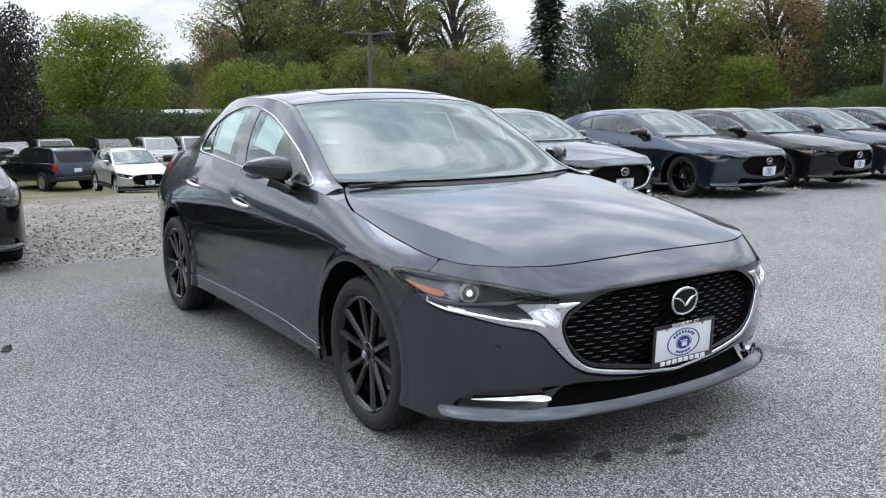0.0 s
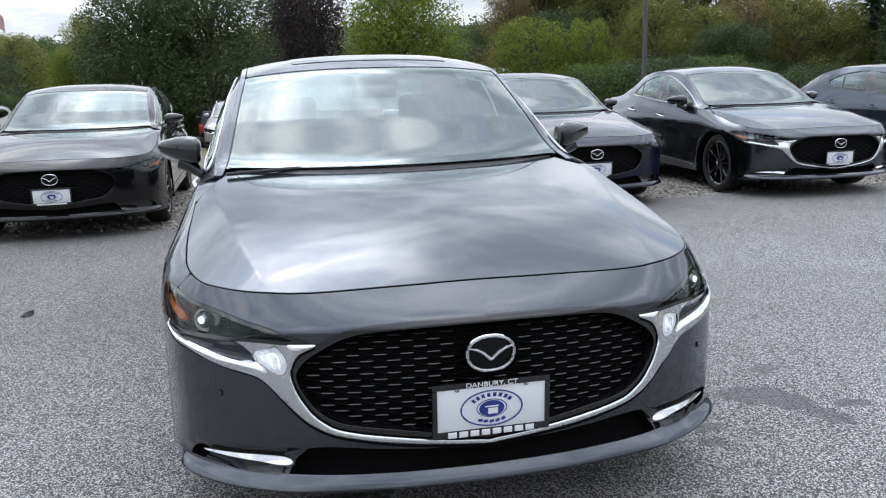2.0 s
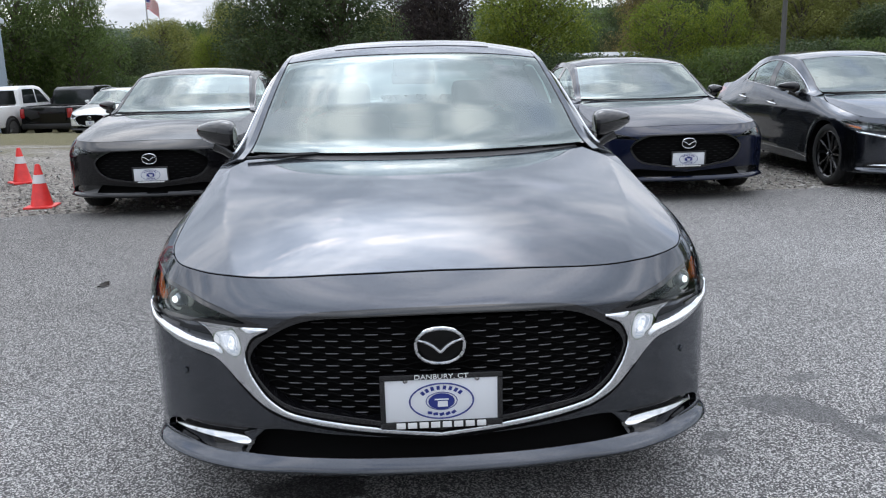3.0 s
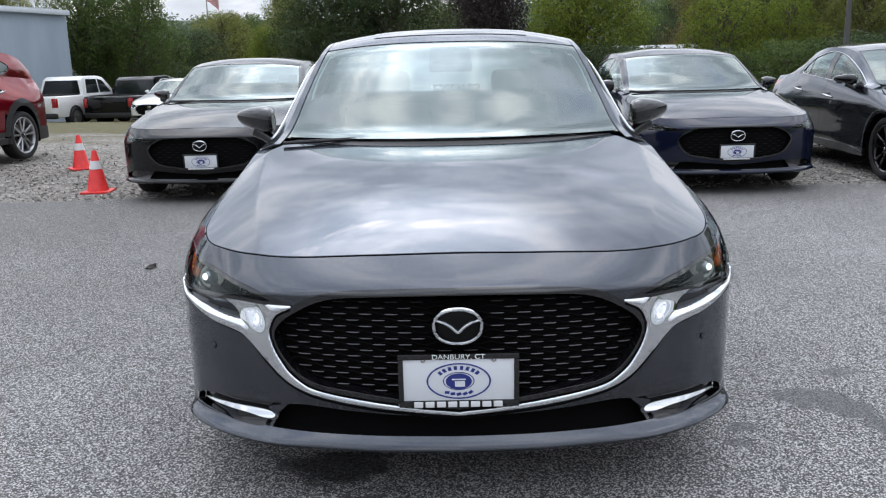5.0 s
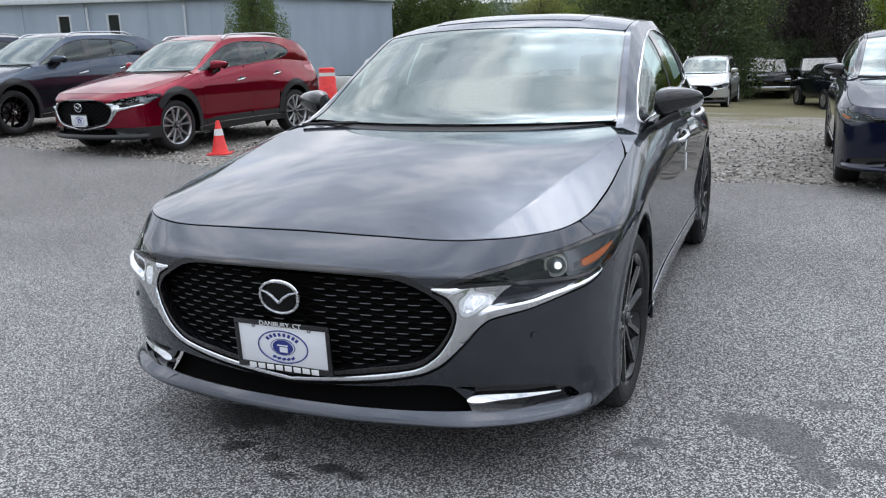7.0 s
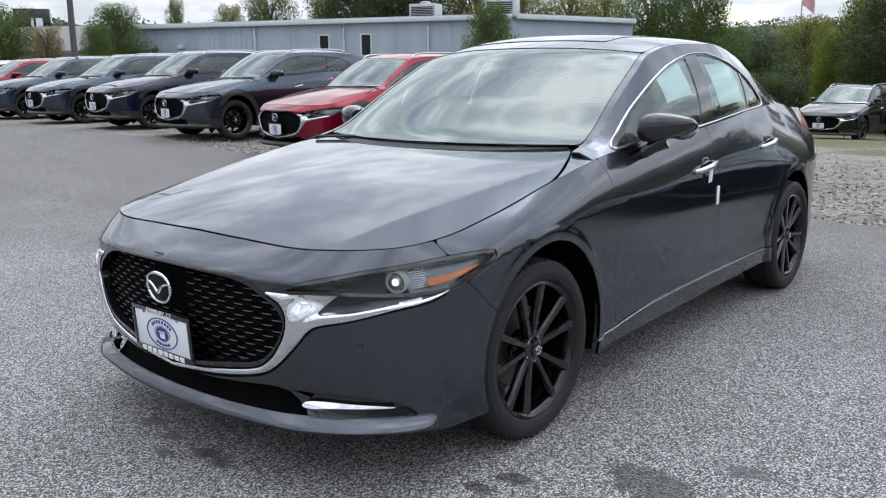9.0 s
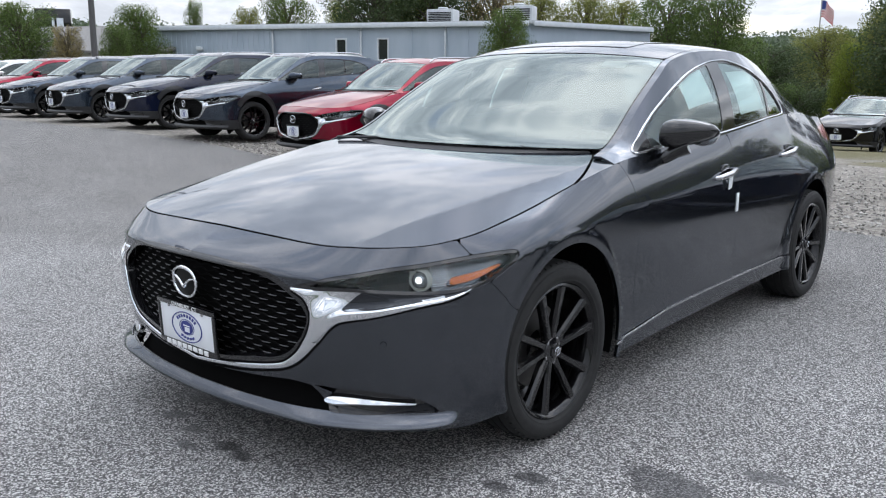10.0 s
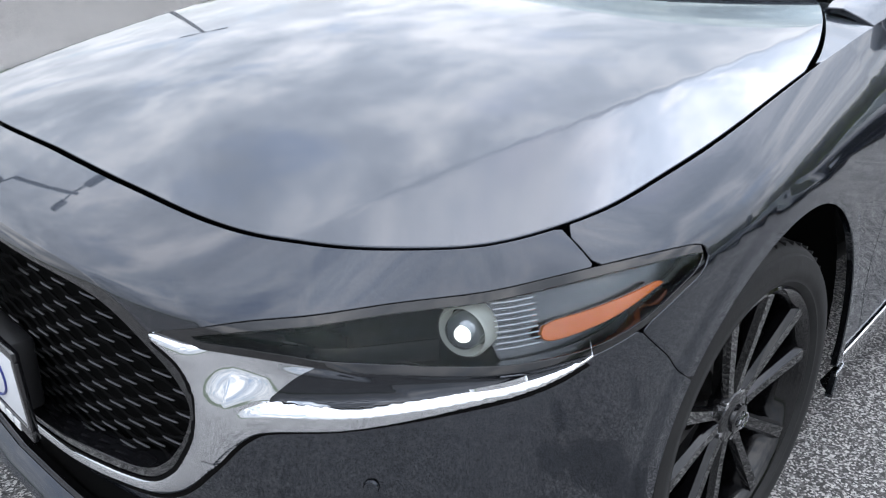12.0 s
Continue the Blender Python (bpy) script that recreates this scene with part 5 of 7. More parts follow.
away = m.math("ADD", m.math("SUBTRACT", m.math("MULTIPLY", sep.outputs["Y"], 0.16), m.math("MULTIPLY", sep.outputs["X"], 0.08)), m.math("MULTIPLY", m.math("SUBTRACT", m.noise(0.45, 6, 0.6, pos), 0.5), 0.9))
col = m.mix(1.0, col, m.ramp(away, (0.10, (1.0, 1.0, 1.0)), (0.75, (0.72, 0.71, 0.69))), "MULTIPLY")     # ragged ramp: darker and a little warmer towards the parked rows
wet = None
for cx, cy, rx, ry, turn in ((1.36, -0.06, 0.15, 0.10, 10), (1.47, -0.16, 0.13, 0.10, -50), (1.53, -0.33, 0.07, 0.11, 20), (1.60, 0.20, 0.09, 0.045, 10), (1.70, -0.25, 0.08, 0.05, 0), (1.01, -0.31, 0.07, 0.04, 10), (0.97, -0.44, 0.05, 0.03, 0),
                             (-0.30, -0.79, 0.07, 0.035, 25), (-0.13, -0.83, 0.06, 0.035, 15), (-0.03, -0.92, 0.05, 0.025, 0), (0.08, -0.83, 0.07, 0.035, 15), (0.19, -0.85, 0.06, 0.035, 0), (-0.41, -0.56, 0.19, 0.13, 0)):
    mp = m.n.new("ShaderNodeMapping")
    mp.vector_type = "TEXTURE"
    mp.inputs["Location"].default_value = (cx, cy, 0)
    mp.inputs["Rotation"].default_value = (0, 0, radians(turn))
    mp.inputs["Scale"].default_value = (rx, ry, 1)
    m.l.new(pos, mp.inputs[0])
    ln = m.n.new("ShaderNodeVectorMath")
    ln.operation = "LENGTH"
    m.l.new(mp.outputs[0], ln.inputs[0])
    spot = m.math("SUBTRACT", 1.0, ln.outputs["Value"])
    wet = spot if wet is None else m.math("MAXIMUM", wet, spot)
ragged = m.math("ADD", wet, m.math("MULTIPLY", m.math("SUBTRACT", m.noise(9, 6, 0.7, pos), 0.5), 2.3))
damp = m.ramp(ragged, (0.0, 0.0), (0.22, 1.0))
col = m.mix(damp, col, m.mix(1.0, col, (0.33, 0.33, 0.34), "MULTIPLY"))
m.set(Base_Color=col, Roughness=m.ramp(damp, (0.0, 0.88), (1.0, 0.45)))
m.bump(m.mix(0.5, grit.outputs["Distance"], fine_n), 0.55, 0.006)
ASPHALT = m.m

m = Mat("gravel_and_grass", (0.3, 0.3, 0.3), 0.95)
pos = m.coords(kind="Object")
cell = m.n.new("ShaderNodeTexVoronoi")
cell.inputs["Scale"].default_value = 26
m.l.new(pos, cell.inputs["Vector"])
sep = m.n.new("ShaderNodeSeparateXYZ")
m.l.new(pos, sep.inputs[0])
gravel = m.ramp(cell.outputs["Color"], (0.0, (0.11, 0.103, 0.096)), (0.4, (0.21, 0.198, 0.183)), (0.75, (0.32, 0.304, 0.28)), (1.0, (0.48, 0.466, 0.445)))
gravel = m.mix(1.0, gravel, m.ramp(m.noise(1.1, 6, 0.65, pos), (0.25, (0.66, 0.63, 0.58)), (0.7, (1.08, 1.05, 1.0))), "MULTIPLY")
grass = m.ramp(m.noise(14, 6, 0.75, pos), (0.25, (0.05, 0.05, 0.022)), (0.55, (0.13, 0.115, 0.052)), (0.8, (0.24, 0.205, 0.125)))
green = m.math("ADD", m.math("MULTIPLY", sep.outputs["Y"], 0.10), m.math("MULTIPLY", m.noise(0.5, 5, 0.6, pos), 2.2))
col = m.mix(m.ramp(green, (0.0, 0.0), (1.0, 1.0)), gravel, grass)
rmp = [n for n in m.n if n.bl_idname == "ShaderNodeValToRGB"][-1]
rng = m.n.new("ShaderNodeMapRange")
rng.inputs[1].default_value, rng.inputs[2].default_value = 2.35, 2.75
m.l.new(green, rng.inputs[0])
m.l.new(rng.outputs[0], rmp.inputs[0])
m.set(Base_Color=col)
m.bump(m.mix(0.4, cell.outputs["Distance"], m.noise(50, 5, 0.7, pos)), 0.8, 0.03)
GRAVEL = m.m


def sheet(name, xs, ys, height, mat, label, category):
    X, Y = np.meshgrid(xs, ys, indexing="ij")
    Z = height(X, Y)
    verts = np.stack([X, Y, Z], -1).reshape(-1, 3)
    n = len(ys)
    faces = [(i * n + j, (i + 1) * n + j, (i + 1) * n + j + 1, i * n + j + 1) for i in range(len(xs) - 1) for j in range(n - 1)]
    return tagged(mesh_object(name, verts, faces, mat), label, category, kind="structure")


far = np.r_[-2500, -900, -400, -150, -80, np.arange(-50, 51, 0.8), 80, 150, 400, 900, 2500]
sheet("ground", far, np.r_[-2500, -900, -300, -100, -40, np.arange(0, 40, 0.5), 50, 80, 150, 400, 900, 2500], lambda x, y: ground_z(x, y) + 0.012 * np.sin(x * 3.1) * np.sin(y * 2.3) * ((y > 5.5) & (np.abs(x) < 50)) - 0.014, GRAVEL, "grey gravel lot turning to dry grass", "ground")
xs = np.r_[-90, -70, np.arange(-50, 50.1, 0.25), 70, 90]
lane = np.r_[-60, -30, -15, -8, -4, -2, 0, 1, 2, 3, 4, 4.6, 4.9, 5.0]
verts, faces = [], []
for x in xs:
    e_ = float(asphalt_edge(x)) + 0.05 * noise.noise((x * 2.0, 0, 3)) + 0.035 * noise.noise((x * 7.0, 5, 3))
    for y in (*lane, e_ - 0.03, e_, e_ + 0.012):
        verts.append((x, y, float(ground_z(x, y)) + (-0.016 if y > e_ + 0.01 else 0.0 if y < e_ else -0.004)))
n = len(lane) + 3
faces = [(i * n + j, (i + 1) * n + j, (i + 1) * n + j + 1, i * n + j + 1) for i in range(len(xs) - 1) for j in range(n - 1)]
tagged(mesh_object("pavement", verts, faces, ASPHALT), "worn grey asphalt with dark damp stains", "pavement", kind="structure")


def scatter_stones():
    """Loose pebbles on the gravel just behind the asphalt's edge."""
    rng_ = np.random.default_rng(4)
    base = np.array([(1, 0, 0), (-1, 0, 0), (0, 1, 0), (0, -1, 0), (0, 0, 1), (0, 0, -1)], float)
    tri = [(0, 2, 4), (2, 1, 4), (1, 3, 4), (3, 0, 4), (2, 0, 5), (1, 2, 5), (3, 1, 5), (0, 3, 5)]
    v, f = [], []
    for k in range(16000):
        x = rng_.uniform(-11, 13)
        y = float(asphalt_edge(x)) + abs(rng_.normal(0, 1)) * 2.6 - 0.12 * rng_.random() ** 3
        size = rng_.uniform(0.007, 0.024) * (1.4 if rng_.random() < 0.08 else 1)
        a = rng_.uniform(0, 6.28)
        p = base * (size * rng_.uniform(0.6, 1.3, 3)) * np.array([1, 1, 0.65]) + rng_.normal(0, size * 0.12, (6, 3))
        p = p @ np.array([[math.cos(a), -math.sin(a), 0], [math.sin(a), math.cos(a), 0], [0, 0, 1]])
        p += (x, y, float(ground_z(x, y)) - 0.010 + size * 0.4)
        f += [tuple(len(v) + i for i in t) for t in tri]
        v += list(p)
    m_ = Mat("pebble", (0.3, 0.3, 0.3), 0.9)
    geo = m_.n.new("ShaderNodeNewGeometry")
    m_.set(Base_Color=m_.ramp(geo.outputs["Random Per Island"], (0.0, (0.13, 0.122, 0.113)), (0.5, (0.26, 0.245, 0.226)), (1.0, (0.48, 0.462, 0.43))))
    tagged(mesh_object("gravel_stones", v, f, m_.m, smooth=False), "loose grey gravel stones", "gravel", kind="stuff")


# ---------------------------------------------------------------- cars
random.seed(11)
build_car("dark grey metallic saloon with black wheels on asphalt", step=0.012, fine=True)


def repaint(car, mat, wheels=None):
    for o in car.children_recursive:
        if not o.material_slots:
            continue
        was = o.material_slots[0].material
        if was in (PAINT_BLACK, PAINT_GREY, PAINT_RED) and mat is not None:
            o.material_slots[0].link, o.material_slots[0].material = "OBJECT", mat
        if wheels is not None and was is RIM_SILVER:
            o.material_slots[0].link, o.material_slots[0].material = "OBJECT", wheels
    return car


def park(proto, first, x, y, turn, mat, label, group, wheels=None):
    m_ = pose(x, y, float(ground_z(x, y + 1)) - 0.004, 0, 0, turn)
    if first:
        proto.matrix_basis = m_ @ Matrix.Diagonal((*proto.scale, 1))
        car = proto
    else:
        car = copy_thing(proto, m_)
    repaint(car, mat, wheels)
    return tagged(car, label, "car", group)


ROW_R = "saloons and hatchbacks parked along the gravel edge"
ROW_L = "crossovers parked in a row"
hatch = build_car("hatch", PAINT_BLACK, HATCH, 0.022, wings=False)
saloon = build_car("saloon", PAINT_GREY, SALOON, 0.022)
for ob, tall in ((hatch, 0.945), (saloon, 0.955)):
    ob.scale = (1.0, 1.0, tall)
    for o in ob.children:
        if o.name.startswith("wheel") and "housing" not in o.name:
            o.matrix_basis = pose(o.location.x, o.location.y, o.location.z / tall, 0, 0, 0 if o.location.x > 0 else 180) @ Matrix.Diagonal((1, 1, 1 / tall, 1))
park(saloon, True, 5.38, 5.58, 0, PAINT_GREY, "dark grey saloon with chrome grille wings on gravel", ROW_R)
for x, y, mat, label in ((2.70, 5.70, PAINT_NAVY, "dark navy hatchback with black grille on gravel"), (8.70, 5.82, PAINT_STEEL, "slate blue-grey hatchback with black wheels on gravel"),
                         (11.2, 5.85, PAINT_BLACK, "black hatchback parked beside blue-grey hatchback"), (13.9, 6.05, PAINT_STEEL, "blue-grey hatchback at the end of row"), (16.7, 6.3, PAINT_NAVY, "navy hatchback last in its row")):
    park(hatch, False, x, y, 0, mat, label, ROW_R)
park(hatch, True, -2.42, 5.82, 0, PAINT_BLACK, "glossy black hatchback parked on gravel by cones", ROW_R)

cross = build_car("crossover", PAINT_RED, TALL, 0.026, crossover=True, silver_wheels=True)
cross.scale = (1.0, 0.97, 1.075)
for o in cross.children:
    if o.name.startswith("wheel") and "housing" not in o.name:
        side = 1 if o.location.x > 0 else -1
        o.matrix_basis = pose(o.location.x, o.location.y, 0.345 / 1.075, 0, 0, 0 if side > 0 else 180) @ Matrix.Diagonal((1, 1.0615 / 0.97, 1.0615 / 1.075, 1))
for x, y, mat, label, wh in ((-10.8, 6.85, PAINT_STEEL, "slate grey crossover with black cladding", RIM), (-13.9, 7.15, PAINT_NAVY, "dark navy crossover with black cladding", RIM),
                             (-17.2, 7.4, PAINT_STEEL, "slate grey crossover in the row", RIM), (-20.5, 7.6, PAINT_STEEL, "blue-grey crossover in the row", RIM), (-23.8, 7.9, PAINT_RED, "red crossover beside white one", None),
                             (-27.0, 8.2, PAINT_WHITE, "white crossover at the row's end", None), (-30.2, 8.4, PAINT_WHITE, "white crossover last in its row", None)):
    park(cross, False, x, y, -6, mat, label, ROW_L, wh)
for x, y, mat, label in ((-16.0, 15.6, PAINT_WHITE, "white crossover behind the row of crossovers"), (-19.6, 15.9, PAINT_SILVER, "silver crossover behind the row of crossovers"), (-27.5, 16.4, PAINT_WHITE, "white crossover standing behind the others")):
    park(cross, False, x, y, 172, mat, label, "second row of crossovers")
park(cross, False, 4.65, 26.6, 3, PAINT_SILVER, "silver crossover standing on gravel and grass", "")
park(cross, False, -4.5, 23.5, -6, PAINT_BLACK, "black crossover standing on the gravel", "", RIM)
park(cross, False, -10.35, 27.1, -8, PAINT_WHITE, "white crossover parked behind black hatchback", "")
park(cross, True, -7.35, 6.50, -6, PAINT_RED, "crimson crossover with black cladding and silver wheels", ROW_L)
scatter_stones()

# ---------------------------------------------------------------- traffic cones
CONE = Mat("cone_orange", (0.80, 0.035, 0.022), 0.45)
CONE = CONE.set(Base_Color=CONE.ramp(CONE.noise(9, 5), (0.3, (0.66, 0.026, 0.028)), (0.7, (0.88, 0.045, 0.036)))).m
BAND = Mat("reflective_band", (0.75, 0.74, 0.74), 0.5).m


def cone_thing(x, y, h, turn):
    root = tagged(new("traffic_cone"), "orange traffic cone with a pale band on gravel", "cone", "cones on the gravel")
    k = h / 0.46
    up = Matrix.Rotation(radians(-90), 4, "Y") @ Matrix.Diagonal((k, k, k, 1))
    part("cone_body", lathe([(0.118, 0.022), (0.112, 0.030), (0.026, 0.445), (0.020, 0.458), (0.012, 0.460)], 28, up), CONE, root)
    part("base", box((-0.15 * k, -0.15 * k, 0), (0.15 * k, 0.15 * k, 0.026 * k), 0.01), CONE, root)
    part("collar", lathe([(0.068, 0.26), (0.0495, 0.35), (0.0475, 0.35)], 28, up), BAND, root, "pale reflective collar")
    root.matrix_basis = pose(x, y, float(ground_z(x, y)) - 0.012, 0, 0, turn)
    return root


for cx, cy, ch, ct in ((-5.80, 6.42, 0.46, 20), (-3.86, 5.88, 0.46, 5), (-4.98, 8.05, 0.46, 40)):
    cone_thing(cx, cy, ch, ct)


def traffic_drum(x, y):
    """Orange drum with pale bands on a rubber foot."""
    root = tagged(new("traffic_drum"), "orange traffic drum with pale bands behind the crossover", "traffic drum")
    up = Matrix.Rotation(radians(-90), 4, "Y")
    part("drum_body", lathe([(0.02, 1.0), (0.20, 1.0), (0.23, 0.97), (0.235, 0.72), (0.25, 0.70), (0.255, 0.42), (0.27, 0.40), (0.28, 0.06)], 28, up), CONE, root)
    for lo, hi in ((0.46, 0.56), (0.76, 0.86)):
        part("band", lathe([(0.262 - 0.03 * lo, lo), (0.262 - 0.03 * lo, hi)], 28, up), BAND, root, "pale reflective band")
    part("foot", lathe([(0.02, 0.07), (0.36, 0.06), (0.38, 0.0)], 28, up), RUBBER, root)
    root.matrix_basis = pose(x, y, float(ground_z(x, y)) - 0.01)


def fallen_leaf(x, y, size, turn):
    """A curled dead leaf on the asphalt."""
    n_ = 8
    verts_ = []
    for i in range(n_ + 1):
        u = i / n_
        w_ = 0.32 * math.sin(math.pi * u) ** 0.8 + 0.01
        verts_ += [(size * (u - 0.5), -size * w_, 0.006 + size * 0.22 * abs(u - 0.5)), (size * (u - 0.5), 0, 0.004), (size * (u - 0.5), size * w_, 0.010 + size * 0.30 * u)]
    faces_ = [f for i in range(n_) for f in ((3 * i, 3 * i + 3, 3 * i + 4, 3 * i + 1), (3 * i + 1, 3 * i + 4, 3 * i + 5, 3 * i + 2))]
    root = tagged(new("fallen_leaf"), "small dark dead leaf lying on asphalt", "leaf")
    mesh_object("blade", verts_, faces_, LEAF_DEAD, root)
    part("stalk", tube([(-size * 0.5, 0, 0.012), (-size * 0.7, size * 0.05, 0.004)], 0.0015, 5), LEAF_DEAD, root)
    root.matrix_basis = pose(x, y, 0.0, 0, 0, turn)


LEAF_DEAD = Mat("dead_leaf", (0.022, 0.017, 0.012), 0.7).m
traffic_drum(-11.2, 18.7)
fallen_leaf(-2.02, 2.27, 0.075, 40)

# ---------------------------------------------------------------- far vehicles
def extruded(profile, half, top_half=None, z_split=None, bevel=0.03):
    """A side profile of (y, z) given width; above z_split the flanks lean in to top_half."""
    bm = bmesh.new()
    zs = [z for y, z in profile]
    hi = max(zs)

    def w(z):
        if top_half is None or z <= z_split:
            return half
        return half + (top_half - half) * (z - z_split) / (hi - z_split)

    a = [bm.verts.new((-w(z), y, z)) for y, z in profile]
    b = [bm.verts.new((w(z), y, z)) for y, z in profile]
    n = len(profile)
    bm.faces.new(a); bm.faces.new(b[::-1])
    for i in range(n):
        j = (i + 1) % n
        bm.faces.new((a[i], b[i], b[j], a[j]))
    if bevel:
        bmesh.ops.bevel(bm, geom=bm.edges[:], offset=bevel, segments=2, affect="EDGES", profile=0.5)
    return bm


def side_pane(root, name, poly, half, top_half, z_split, hi, mat):
    for sg in (-1, 1):
        bm = bmesh.new()
        ring = [bm.verts.new((sg * (half + (top_half - half) * max(0, z - z_split) / (hi - z_split) + 0.012), y, z)) for y, z in poly]
        inner = [bm.verts.new((sg * (half + (top_half - half) * max(0, z - z_split) / (hi - z_split) - 0.02), y, z)) for y, z in poly]
        bm.faces.new(ring)
        for i in range(len(poly)):
            bm.faces.new((ring[i], inner[i], inner[(i + 1) % len(poly)], ring[(i + 1) % len(poly)]))
        part(name, bm, mat, root, smooth=False)


DARK_GLASS = Mat("dark_window", (0.012, 0.015, 0.016), 0.06, 0.0, Coat_Weight=0.5).m
VEHICLES = {}


def vehicle(kind, mat, x, y, turn, label, category, group=""):
    """Pickup, van or large estate: nose towards -y, front axle at y = 0."""
    m_ = pose(x, y, float(ground_z(x, y)) - 0.01, 0, 0, turn)
    if (kind, mat.name) in VEHICLES:
        return tagged(copy_thing(VEHICLES[kind, mat.name], m_), label, category, group)
    root = tagged(new(kind), label, category, group)
    base, r, half = {"pickup": (3.6, 0.40, 0.99), "van": (3.5, 0.37, 1.02), "estate": (3.0, 0.38, 0.98)}[kind]
    if kind == "pickup":
        body_p = [(-0.95, 0.45), (-1.0, 0.80), (-0.95, 1.12), (0.55, 1.20), (2.55, 1.22), (4.80, 1.24), (4.85, 0.62), (4.7, 0.45)]
        cab, cab_half, hi = [(0.45, 1.18), (1.15, 1.86), (1.5, 1.93), (2.5, 1.92), (2.75, 1.80), (2.9, 1.20)], 0.95, 1.93
        panes = [[(0.85, 1.27), (1.30, 1.74), (1.62, 1.80), (1.66, 1.27)], [(1.74, 1.27), (1.72, 1.80), (2.45, 1.80), (2.62, 1.27)]]
    elif kind == "van":
        body_p = [(-0.90, 0.42), (-0.98, 0.85), (-0.85, 1.10), (4.75, 1.10), (4.80, 0.5), (4.7, 0.42)]
        cab, cab_half, hi = [(-0.75, 1.08), (0.05, 1.45), (0.75, 2.25), (1.4, 2.50), (4.5, 2.52), (4.74, 2.40), (4.76, 1.08)], 1.0, 2.52
        panes = [[(0.25, 1.42), (0.72, 2.02), (1.25, 2.06), (1.25, 1.42)]]
    else:
        body_p = [(-0.95, 0.42), (-1.0, 0.75), (-0.9, 1.02), (0.5, 1.14), (4.00, 1.16), (4.05, 0.6), (3.95, 0.42)]
        cab, cab_half, hi = [(0.35, 1.12), (1.2, 1.72), (1.7, 1.79), (3.4, 1.76), (3.75, 1.66), (4.0, 1.14)], 0.95, 1.79
        panes = [[(0.95, 1.20), (1.38, 1.62), (1.80, 1.67), (1.84, 1.20)], [(1.92, 1.20), (1.90, 1.67), (2.7, 1.67), (2.74, 1.20)], [(2.84, 1.20), (2.82, 1.66), (3.4, 1.62), (3.62, 1.20)]]
    bd = extruded(body_p, half, None, None, 0.05)
    part("body", bd, mat, root)
    part("cab", extruded(cab, cab_half, cab_half - 0.17, 1.1, 0.04), mat, root)
    for p_ in panes:
        side_pane(root, "side_window", p_, cab_half, cab_half - 0.17, 1.1, hi, DARK_GLASS)
    c0, c1 = (cab[0], cab[1]) if kind != "van" else (cab[1], cab[2])

    def slanted(name, a, b, wid, mat_, out):
        bm = bmesh.new()
        d = Vector((0, b[0] - a[0], b[1] - a[1]))
        nrm = Vector((0, -d.z, d.y)).normalized() * out
        lo_, hi_ = Vector((0, *a)) + d * 0.10, Vector((0, *a)) + d * 0.94
        v_ = [bm.verts.new(p + nrm) for p in (lo_ + Vector((-wid, 0, 0)), lo_ + Vector((wid, 0, 0)), hi_ + Vector((wid - 0.13, 0, 0)), hi_ + Vector((-wid + 0.13, 0, 0)))]
        f = bm.faces.new(v_)
        bmesh.ops.solidify(bm, geom=[f], thickness=0.03)
        part(name, bm, mat_, root)

    slanted("windscreen", c0, c1, cab_half - 0.08, SCREEN_GLASS, 0.012)
    if kind != "van":
        slanted("rear_screen", cab[-2] if kind == "estate" else cab[-1], cab[-1] if kind == "estate" else cab[-2], cab_half - 0.14, DARK_GLASS, -0.012 if kind == "pickup" else 0.012)
    if kind == "pickup":
        part("load_bed", box((-0.82, 3.0, 1.16), (0.82, 4.70, 1.262), 0.02), DARK, root, "dark open load bed")
        part("tailgate", box((-0.80, 4.82, 0.70), (0.80, 4.875, 1.20), 0.02), mat, root)
    part("grille", box((-0.55, -1.03, 0.68), (0.55, -0.95, 1.02), 0.03), GLOSS_BLACK, root)
    tail_y = body_p[-3][0]
    part("front_bumper", box((-half, -1.06, 0.42), (half, -0.90, 0.64), 0.04), SATIN if kind == "pickup" else PLASTIC, root)
    part("rear_bumper", box((-half, tail_y - 0.08, 0.42), (half, tail_y + 0.10, 0.62), 0.04), PLASTIC, root)
    part("number_plate", box((-0.16, tail_y + 0.02, 0.78), (0.16, tail_y + 0.06, 0.93), 0.005), PLATE_WHITE, root)
    for sg in (-1, 1):
        part("headlamp", box((sg * half - 0.20 - 0.06 * sg, -1.02, 0.82), (sg * half + 0.20 - 0.20 * sg, -0.85, 1.00), 0.03), CHROME, root)
        part("tail_lamp", box((sg * (half - 0.07) - 0.085, tail_y - 0.10, 0.82), (sg * (half - 0.07) + 0.085, tail_y + 0.045, 1.16), 0.02), RED_LENS, root, "red tail lamp")
        part("door_mirror", box((sg * (half + 0.10) - 0.11, 0.75, 1.18), (sg * (half + 0.10) + 0.11, 0.88, 1.40), 0.04), GLOSS_BLACK, root)
        for wy in (0.0, base):
            part("wheel_arch", lathe([(r + 0.07, half - 0.12), (r + 0.07, half + 0.012), (r + 0.02, half + 0.012)], 28, Matrix.Translation((0, wy, r)) @ Matrix.Diagonal((sg, 1, 1, 1))), PLASTIC, root)
            part("wheel_well", lathe([(0.02, half + 0.006), (r + 0.06, half + 0.006), (r + 0.06, half - 0.05)], 28, Matrix.Translation((0, wy, r)) @ Matrix.Diagonal((sg, 1, 1, 1))), DARK, root)
            w_ = part("wheel", lathe([(0.02, half + 0.030), (0.07, half + 0.034), (0.10, half + 0.015), (r * 0.60, half + 0.020), (r * 0.68, half + 0.040)], 28), RIM if mat is PAINT_BLACK else RIM_SILVER, root, at=pose(0, wy, r, 0, 0, 0 if sg > 0 else 180))
